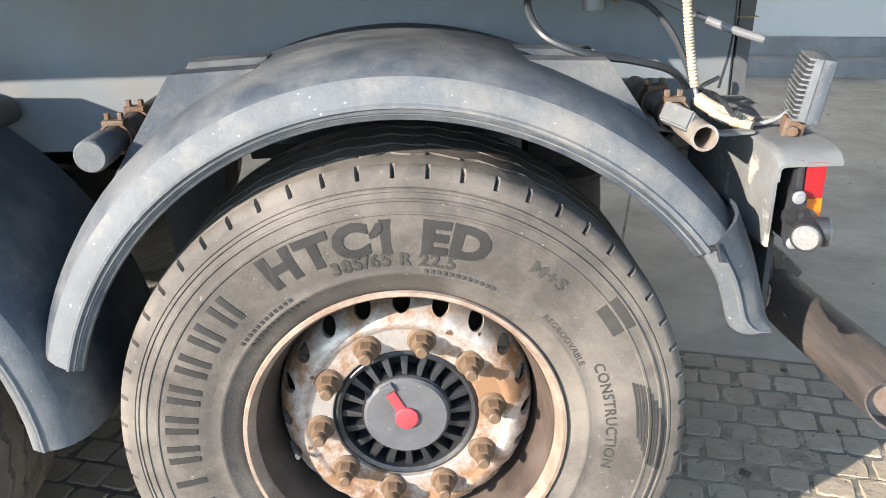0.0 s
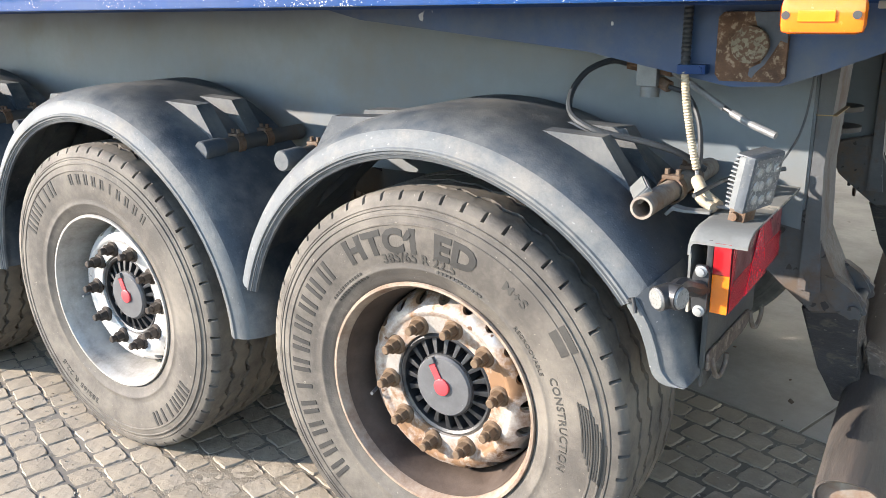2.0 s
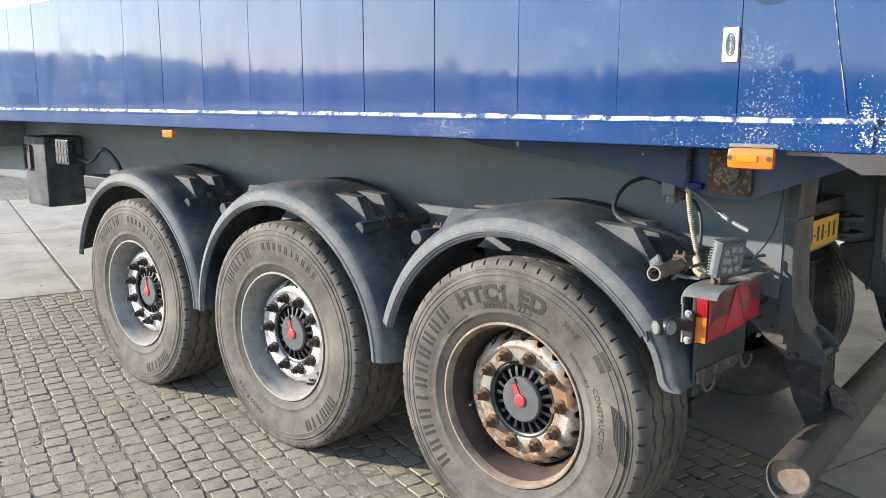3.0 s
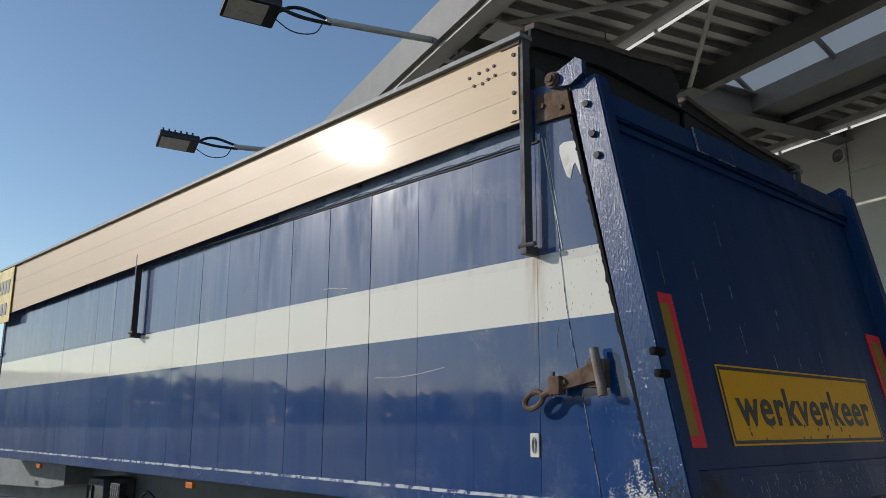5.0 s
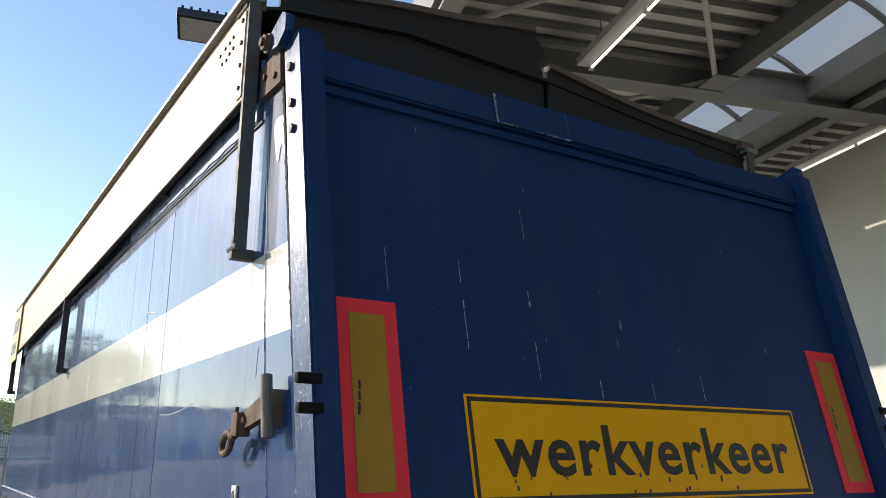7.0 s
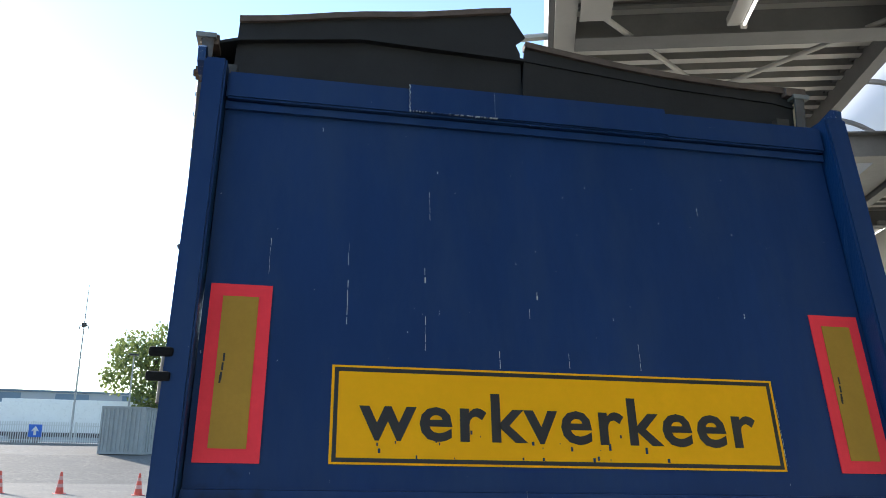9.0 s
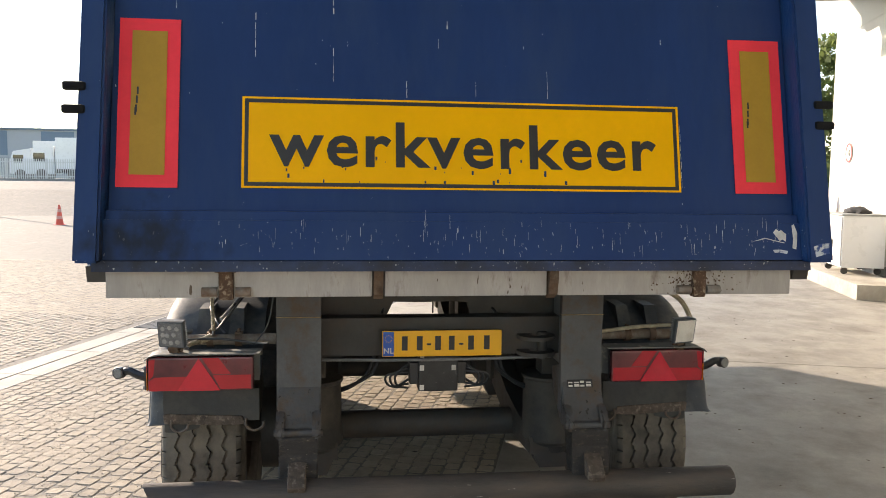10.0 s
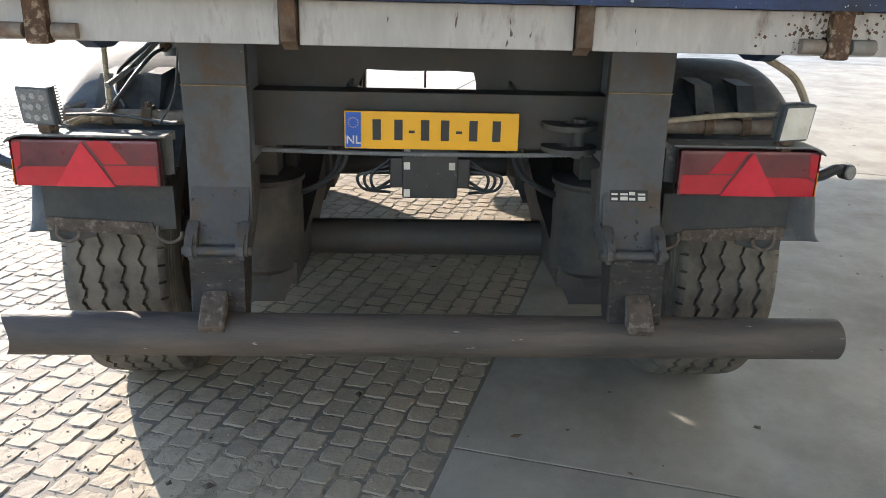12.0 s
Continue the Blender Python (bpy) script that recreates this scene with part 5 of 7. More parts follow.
# conduit that hangs from the body to the lamp
bm = B()
hose(bm, [(0.53, -0.99, 1.48), (0.53, -0.99, 1.4), (0.53, -0.99, 1.335)], 0.0105, 10, 4, 0.0085)
part("conduit_top", bm, CABLE, trailer, "blue-black upper conduit")
bm = B()
hose(bm, [(0.53, -0.992, 1.335), (0.54, -0.99, 1.26), (0.555, -0.985, 1.18), (0.567, -0.981, 1.129)], 0.0092, 10, 6, 0.0056)
conduit = part("conduit", bm, CONDUIT, trailer, "dirty cream corrugated conduit")
bm = B()
hose(bm, [(0.567, -0.981, 1.13), (0.57, -0.984, 1.115), (0.574, -0.992, 1.103)], 0.0045, 8, 4)
part("bare_cable", bm, CABLEGREY, conduit)
bm = B()
hose(bm, [(0.572, -0.99, 1.108), (0.585, -1.01, 1.099), (0.598, -1.03, 1.092)], 0.0135, 12, 4)
part("split_sleeve", bm, CONDUIT, conduit, "smooth cream sleeve")
bm = B()
hose(bm, [(0.594, -1.026, 1.098), (0.612, -1.05, 1.091), (0.645, -1.078, 1.081)], 0.0105, 10, 5, 0.0056)
part("conduit_end", bm, CONDUIT, conduit)
bm = B()
hose(bm, [(0.588, -1.03, 1.09), (0.605, -1.062, 1.083), (0.639, -1.091, 1.077)], 0.0105, 10, 5, 0.0056)
part("conduit_end", bm, CONDUIT, conduit)
bm = B()
prism(bm, [(0.545, 1.058), (0.56, 1.075), (0.585, 1.071), (0.637, 1.073), (0.637, 1.068), (0.586, 1.065), (0.562, 1.067), (0.55, 1.054)], "y", -1.112, -1.086)
part("flat_strap", bm, CARRIER, trailer, "bent grey flat steel strap", sharp=30)
bm = B()
A, C, E = Vector((0.463, -1.105, 1.102)), Vector((0.497, -1.164, 1.092)), Vector((0.483, -1.08, 1.128))
quad = [A, C, C + E - A, E]
lowq = [bm.verts.new(p + Vector((0.012, 0.004, -0.012))) for p in quad]
quad = [bm.verts.new(p) for p in quad]
bm.faces.new(quad)
bm.faces.new(lowq[::-1])
for k in range(4):
    bm.faces.new((quad[k], lowq[k], lowq[(k + 1) % 4], quad[(k + 1) % 4]))
bmesh.ops.recalc_face_normals(bm, faces=bm.faces)
bmesh.ops.bevel(bm, geom=list(bm.edges), offset=0.003, segments=2, affect="EDGES")
part("guard_bracket", bm, CARRIER, trailer, "pale worn bracket beside the support tube", sharp=40)
bm = B()
box(bm, (0.515, -1.0, 1.33), (0.575, -0.972, 1.35), 0.003)
rod(bm, (0.562, -1.0, 1.34), (0.562, -1.004, 1.34), 0.007, 8)
part("clip", bm, GATE, conduit)
bm = B()
hose(bm, [(0.64, -1.085, 1.08), (0.662, -1.07, 1.076), (0.685, -1.085, 1.088), (0.705, -1.1, 1.11)], 0.004, 7, 6)
part("lamp_cable", bm, CABLEGREY, trailer)
# wiring behind the other lamp
bm = B()
hose(bm, [(0.6, 0.62, 1.1), (0.62, 0.75, 1.12), (0.64, 0.9, 1.14), (0.66, 1.05, 1.15)], 0.009, 7, 6)
hose(bm, [(0.5, 0.9, 1.38), (0.52, 1.0, 1.32), (0.55, 1.12, 1.25), (0.6, 1.16, 1.16)], 0.012, 7, 6)
part("lamp_cable", bm, CONDUIT, trailer)
bm = B()
hose(bm, [(0.738, -0.705, 1.42), (0.735, -0.715, 1.3), (0.722, -0.74, 1.18), (0.68, -0.8, 1.09)], 0.003, 6, 6)
hose(bm, [(0.6, -1.1, 1.1), (0.62, -0.95, 1.105), (0.64, -0.8, 1.09), (0.7, -0.74, 1.1)], 0.005, 6, 6)
part("wiring", bm, CABLE, trailer, "loose dark wiring behind the lamp")

# ---- wheels ----


SIDEWALL = [(0.286, 0.135), (0.3, 0.155), (0.318, 0.163), (0.338, 0.17), (0.341, 0.1725), (0.346, 0.1725), (0.349, 0.171), (0.365, 0.1745), (0.4, 0.1795), (0.43, 0.1815), (0.452, 0.181), (0.4535, 0.183), (0.4575, 0.183), (0.459, 0.181),
            (0.463, 0.1805), (0.474, 0.179), (0.4755, 0.181), (0.479, 0.1805), (0.4805, 0.177), (0.489, 0.1745), (0.4905, 0.1765), (0.4945, 0.1755), (0.496, 0.172), (0.498, 0.1735), (0.5115, 0.17), (0.5145, 0.1692), (0.5265, 0.161), (0.531, 0.148)]


def sidewall_at(r):
    """How far out the tyre's sidewall lies at a radius."""
    for (a, p), (b_, q) in zip(SIDEWALL, SIDEWALL[1:]):
        if a <= r <= b_:
            return p + (q - p) * (r - a) / (b_ - a)
    return 0.17


def wheel_meshes(disc, nutmat, barrel):
    """One wheel's meshes, centred on the hub; the outer side looks towards -y."""
    turn = pose(0, 0, 0, 90, 0, 0)            # local height runs towards -y
    out = {}
    # tyre: sidewall and tread with grooves; heights count outwards from the middle plane
    seg = 336
    side = SIDEWALL
    tread = [(0.533, 0.118)]
    for c in (0.1, 0.035, -0.035, -0.1):
        tread += [(0.534, c + 0.006), (0.517, c + 0.0048), (0.517, c - 0.0048), (0.534, c - 0.006)]
    tread += [(0.533, -0.118)]
    prof = side + tread + [(r, -h) for r, h in side[::-1]]
    bm = B()
    ring(bm, prof, seg, turn)
    bm.verts.ensure_lookup_table()
    nside, ntread = len(side), len(tread)
    for p in range(len(prof)):
        for i in range(seg):
            v = bm.verts[p * seg + i]
            if nside <= p < nside + ntread:
                k8, edge = i % 8, (p - nside - 1) % 4
                v.co.y += (-0.01 + 0.004 * k8) if k8 < 6 else (0.01 if k8 == 6 else 0.0)
                if nside < p < nside + ntread - 1 and ((k8 == 6 and edge < 2) or (k8 == 0 and edge > 1)):
                    v.co.y += -0.009 if edge < 2 else 0.009
            k6 = i % 6
            if k6 in (1, 5):
                warp = -0.55 if k6 == 1 else 0.55
                a = -warp * 2 * math.pi / seg
                x0, z0 = v.co.x, v.co.z
                v.co.x, v.co.z = x0 * math.cos(a) + z0 * math.sin(a), -x0 * math.sin(a) + z0 * math.cos(a)
            if p in (nside - 3, nside - 2, nside + ntread + 1, nside + ntread + 2) and i % 6 == 0:
                q = Vector((v.co.x, 0, v.co.z))
                v.co -= q.normalized() * 0.011
                v.co.y *= 0.94
    out["tyre"] = mesh_of("tyre", bm, RUBBER, 40)
    out["tyre"].materials.append(TREAD)
    for f in out["tyre"].polygons:
        c = f.center
        if math.hypot(c.x, c.z) > 0.515 and abs(c.y) < 0.15:
            f.material_index = 1
    # rim: flange, barrel, then the dished disc with vent holes
    bm = B()
    ring(bm, [(0.283, 0.13), (0.298, 0.148), (0.305, 0.16), (0.303, 0.166), (0.296, 0.166), (0.287, 0.15), (0.283, 0.136)], 96, turn)
    out["lip"] = mesh_of("rim_flange", bm, RIM_LIP if barrel is RIM_BARREL else RIM_GREY, 40)
    bm = B()
    ring(bm, [(0.283, 0.14), (0.274, 0.1), (0.262, 0.06), (0.258, -0.02), (0.258, -0.14)], 96, turn)
    out["barrel"] = mesh_of("rim_barrel", bm, barrel, 40)
    # disc: dished, with twenty round vents in its outer slope
    bm = B()
    slope = [(0.2565, 0.012), (0.253, 0.034), (0.2475, 0.053), (0.24, 0.07), (0.2305, 0.083), (0.219, 0.0925), (0.207, 0.0965)]
    ring(bm, [(0.257, -0.02), slope[0]], 120, turn)
    ring(bm, [slope[-1], (0.2, 0.096), (0.195, 0.092), (0.19, 0.089), (0.15, 0.088), (0.145, 0.086), (0.143, 0.07)], 120, turn)

    def on_slope(s, t):
        f = min(max(t, 0.0), 0.9999) * (len(slope) - 1)
        i = int(f)
        f -= i
        r = slope[i][0] * (1 - f) + slope[i + 1][0] * f
        h = slope[i][1] * (1 - f) + slope[i + 1][1] * f
        return r, h

    for k in range(20):
        rows = []
        m = 32
        for lev in range(4):
            rowv = []
            for j in range(m):
                a = 2 * math.pi * j / m + math.pi / 4
                c, s_ = math.cos(a), math.sin(a)
                sq = 0.5 / max(abs(c), abs(s_))
                cx, cy = 0.225 * c, 0.5 * 0.56 * s_ * 0.92
                f = max(0.0, (lev - 1) / 2)
                px, py = cx + (sq * c - cx) * f, cy + (sq * s_ - cy) * f
                r, h = on_slope(0, 0.5 + py)
                if lev == 0:
                    r, h = r - 0.004, h - 0.014
                ang = 2 * math.pi * (k + px) / 20
                rowv.append(bm.verts.new(turn @ Vector((r * math.cos(ang), r * math.sin(ang), h))))
            rows.append(rowv)
        for p, q in zip(rows, rows[1:]):
            for j in range(m):
                bm.faces.new((p[j], p[(j + 1) % m], q[(j + 1) % m], q[j]))
    bmesh.ops.remove_doubles(bm, verts=bm.verts, dist=0.0003)
    out["wheel"] = mesh_of("wheel", bm, disc, 40)
    # hub: slotted ring, cap
    bm = B()
    ring(bm, [(0.1435, 0.03), (0.1435, 0.078), (0.136, 0.083), (0.129, 0.079), (0.127, 0.03)], 60, turn)
    fin = B()
    for v in box(fin, (0.08, -0.08, -0.0065), (0.131, -0.035, 0.0065), 0.0025):
        v.co.z *= 0.6 + 0.75 * (v.co.x - 0.08) / 0.05
        v.co.y += 0.012 * max(0.0, (v.co.x - 0.095) / 0.036) if v.co.y < -0.05 else 0.0
    out["fin"] = mesh_of("hub_fin", fin, HUB, 35)
    ring(bm, [(0.14, 0.03), (0.0, 0.03)], 40, turn)
    ring(bm, [(0.088, 0.03), (0.088, 0.08), (0.0, 0.08)], 40, turn)
    out["hub"] = mesh_of("hub_ring", bm, HUB, 35)
    bm = B()
    ring(bm, [(0.085, 0.06), (0.084, 0.086), (0.079, 0.092), (0.0, 0.093)], 48, turn)
    box(bm, (-0.014, -0.1, 0.066), (0.014, -0.088, 0.083), 0.003, pose(0, 0, 0, 0, -28, 0))
    out["cap"] = mesh_of("hub_cap", bm, CAP, 35)
    bm = B()
    ring(bm, [(0.023, 0.092), (0.023, 0.0985), (0.02, 0.1005), (0.0, 0.1005)], 28, turn)
    box(bm, (-0.01, -0.0965, 0.02), (0.01, -0.092, 0.07), 0.002, pose(0, 0, 0, 0, -28, 0))
    out["badge"] = mesh_of("hub_badge", bm, REDPAINT, 35)
    bm = B()
    ring(bm, [(0, 0.084), (0.028, 0.084), (0.028, 0.09), (0.024, 0.096), (0.0, 0.097)], 20, turn)
    ring(bm, [(0.019, 0.093), (0.019, 0.117), (0.0165, 0.121), (0.0, 0.121)], 6, turn)
    ring(bm, [(0.012, 0.117), (0.012, 0.138), (0.0095, 0.141), (0.0, 0.141)], 12, turn)
    out["nut"] = mesh_of("wheel_nut", bm, nutmat, 30)
    bm = B()
    rod(bm, (-0.235, -0.06, -0.07), (-0.215, -0.12, -0.065), 0.0045, 8)
    out["stem"] = mesh_of("valve_stem", bm, CASTGREY, 35)
    return out


def bent(bm, mid, radius, y, squash=1.0):
    """Bends letters that lie in the xy plane round the hub; mid is the angle of their middle, clockwise from the top."""
    for v in bm.verts:
        x, h, d = v.co
        a = radians(mid) + x / radius
        r = radius + h * squash
        v.co = (r * math.sin(a), -sidewall_at(r) - 0.0003 - d, r * math.cos(a))
    return bm


def bars(widths, height, gap):
    """A row of plain upright bars in place of lettering that stays unlettered."""
    bm = B()
    total = sum(widths) + gap * (len(widths) - 1)
    x = -total / 2
    for w in widths:
        if w > 0.015 and height > 0.03:
            for k in range(6):
                box(bm, (x + w * 0.2, height * k / 6, -0.0012), (x + w * 0.8, height * (k + 1) / 6, 0.0012))
        else:
            n = max(1, int(w / 0.012))
            for i in range(n):
                box(bm, (x + w * i / n, 0, -0.0012), (x + w * (i + 1) / n, height, 0.0012))
        x += w + gap
    return bm


def joined(jobs, name, material):
    bm = B()
    me = bpy.data.meshes.new("x")
    for j in jobs:
        j.to_mesh(me)
        bm.from_mesh(me)
        j.free()
    bpy.data.meshes.remove(me)
    return mesh_of(name, bm, material, 0)


def fitted(text, size, arc, mid, radius, thick=0.0012, bold=0.0, spacing=1.1):
    """Letters bent round the hub, stretched to cover an arc of so many degrees."""
    bm = lettering(text, size, thick, bold, spacing)
    w = [v.co.x for v in bm.verts]
    k, c = radians(arc) * radius / (max(w) - min(w)), (max(w) + min(w)) / 2
    for v in bm.verts:
        v.co.x = (v.co.x - c) * k
    return bent(bm, mid, radius, 0)


def strokes(letters, arc, mid, radius, height, width=0.0115):
    """Plain upright bars, one or two for a character, in place of a maker's name; a bar each."""
    out = []
    for k, n in enumerate(letters):
        a = mid - arc / 2 + arc * (k + 0.5) / len(letters)
        for d in ((0,) if n == 1 else (-1, 1)):
            bm = B()
            for q in range(4):
                box(bm, (-width / 2, height * q / 4, -0.0012), (width / 2, height * (q + 1) / 4, 0.0012))
            out.append(bent(bm, a + d * math.degrees(width * 1.0 / radius), radius, 0))
    return out


def tyre_writing(kind):
    """The large lettering, piece by piece, and the small print on a tyre's sidewall."""
    big, small = [], []
    if kind == "a":
        big += islands(fitted("HTC1", 0.081, 31.7, -16.9, 0.386, bold=0.0042, spacing=1.14), "letter", LETTER)
        bm = B()
        prism(bm, [(-0.019, 0.036), (-0.006, 0.0545), (0.002, 0.0545), (0.002, 0.042), (-0.008, 0.03), (-0.019, 0.027)], "z", -0.0012, 0.0012)
        big.append(mesh_of("letter", bent(bm, -3.2, 0.386, 0), LETTER, 0))
        big += islands(fitted("ED", 0.081, 16.4, 14.4, 0.386, bold=0.0042, spacing=1.08), "letter", LETTER)
        big += [mesh_of("letter_bar", bm, LETTER, 0) for bm in strokes((2, 2, 2, 2, 1, 2, 2, 2, 2, 2, 2), 97, -90.5, 0.384, 0.057)]
        small.append(fitted("385/65 R 22.5", 0.034, 33, -1, 0.359, bold=0.0008))
        small.append(fitted("M+S", 0.034, 9.5, 38.2, 0.409, 0.001, 0.0004, 1.05))
        small.append(fitted("REGROOVABLE", 0.0165, 20, 55.5, 0.352, 0.001))
        small.append(fitted("CONSTRUCTION", 0.028, 34.5, 84, 0.374, 0.001, 0.0003))
        small.append(bent(bars([0.014, 0.01, 0.01, 0.01, 0.01, 0.01, 0.012, 0.01, 0.01], 0.02, 0.004), 192, 0.44, -0.1815))
        for k in range(10):
            small.append(bent(bars([0.012] * int(14 - abs(k - 4)), 0.0035, 0), 83 + k * 1.2, 0.43 + 0.006 * k, -0.1816))
        small.append(bent(bars([0.012] * 5, 0.045, 0), 57, 0.43, -0.1808))
        for mid, r in ((-40, 0.335), (-42, 0.35), (18, 0.345)):
            small.append(bent(bars([0.006] * 12, 0.007, 0.005), mid, r, 0))
    else:
        for mid in (-52, 128):
            big += [mesh_of("letter_bar", bm, LETTER, 0) for bm in strokes((2, 2, 2, 1, 1, 2), 36, mid, 0.4, 0.05, 0.01)]
        big += [mesh_of("letter_bar", bm, LETTER, 0) for bm in strokes((2, 2, 2, 2, 2, 1, 2, 2, 2, 2), 56, 6, 0.41, 0.034, 0.006)]
        small.append(fitted("385/65 R 22.5", 0.03, 30, 205, 0.41, 0.001, 0.0004))
    return big, joined(small, "tyre_small_print", PRINT)


RUSTY = wheel_meshes(RIM_RUST, NUT, RIM_BARREL)
CLEAN = wheel_meshes(RIM_SILVER, NUT_DARK, RIM_GREY)
WRITE_A, WRITE_B = tyre_writing("a"), tyre_writing("b")
for x, rusty in ((0.0, True), (-1.31, False), (-2.62, False)):
    for side in (-1, 1):
        g = RUSTY if rusty else CLEAN
        spin = {0.0: 0, -1.31: 8, -2.62: 20}[x]
        at = pose(x, -1.045 if side < 0 else 1.025, 0.53, 0, 0, 0 if side < 0 else 180) @ pose(0, 0, 0, 0, spin, 0)
        lab = "rust-stained steel wheel with a dusty black tyre" if rusty else "silver steel wheel with a dusty black tyre"
        w = part("wheel", g["wheel"], None, trailer, lab, at=at)
        for nm, key in (("tyre", "tyre"), ("rim_barrel", "barrel"), ("rim_flange", "lip"), ("hub_ring", "hub"), ("hub_cap", "cap"), ("hub_badge", "badge"), ("valve_stem", "stem")):
            part(nm, g[key], None, w)
        big, small = WRITE_A if rusty else WRITE_B
        tagged(part("tyre_small_print", small, None, w), kind="stuff")
        for me in big:
            part("tyre_" + me.name.split(".")[0], me, None, w)
        for k in range(20):
            part("hub_fin", g["fin"], None, w, at=pose(0, 0, 0, 0, 18 * k, 0))
        for k in range(10):
            a = radians(36 * k + 6)
            part("wheel_nut", g["nut"], None, w, at=pose(0.17 * math.cos(a), 0, 0.17 * math.sin(a)))

# ---- mudguards ----


def guard(xc, start, end, mirror):
    """A moulded mudguard: a rounded lip, a ridge and a wide crown, swept over the wheel."""
    prof = [(0.604, 1.23), (0.606, 1.237), (0.616, 1.2405), (0.618, 1.2445), (0.6225, 1.2445), (0.6255, 1.24), (0.645, 1.2345), (0.664, 1.222), (0.679, 1.2), (0.689, 1.175), (0.696, 1.14), (0.7, 1.06), (0.698, 0.95), (0.696, 0.78)]
    prof += [(r - 0.008, y - 0.004 if y > 1.2 else y) for r, y in prof[::-1]]
    bm = B()
    n = 40
    rows = []
    for i in range(n + 1):
        a = radians(start + (end - start) * i / n)
        c = math.cos(a)
        swell = 1.0 + (0.055 * c ** 4 if c > 0 else -0.024 * c * c)
        rows.append([bm.verts.new((xc + r * swell * c, (-y if mirror < 0 else y), 0.545 + r * swell * math.sin(a))) for r, y in prof])
    m = len(prof)
    for a, b_ in zip(rows, rows[1:]):
        for k in range(m):
            j = (k + 1) % m
            bm.faces.new((a[k], a[j], b_[j], b_[k])).material_index = 1 if k < 7 else 0
    bm.faces.new(rows[0])
    bm.faces.new(rows[-1][::-1])
    return bm


def wedge(bm, xc, sense, y, mirror):
    """The stepped mounting ramp on a mudguard's crown: a level top and a steep face."""
    def on(a_deg, r=0.7):
        a = radians(a_deg)
        return Vector((xc + sense * r * math.cos(a) * 0.98, 0, 0.545 + r * math.sin(a)))

    top, foot = on(70), on(28)
    nose = Vector((on(58).x + sense * 0.02, 0, top.z - 0.006))
    inner = on(50, 0.64)
    pts = []
    for dy in (-0.04, 0.04):
        for p, k in ((top, 0.7), (nose, 0.7), (foot, 1.0), (inner, 1.0)):
            pts.append(bm.verts.new(p + Vector((0, mirror * y + dy * k, 0))))
    bm.faces.new(pts[:4])
    bm.faces.new(pts[4:][::-1])
    for k in range(4):
        j = (k + 1) % 4
        bm.faces.new((pts[k], pts[4 + k], pts[4 + j], pts[j]))


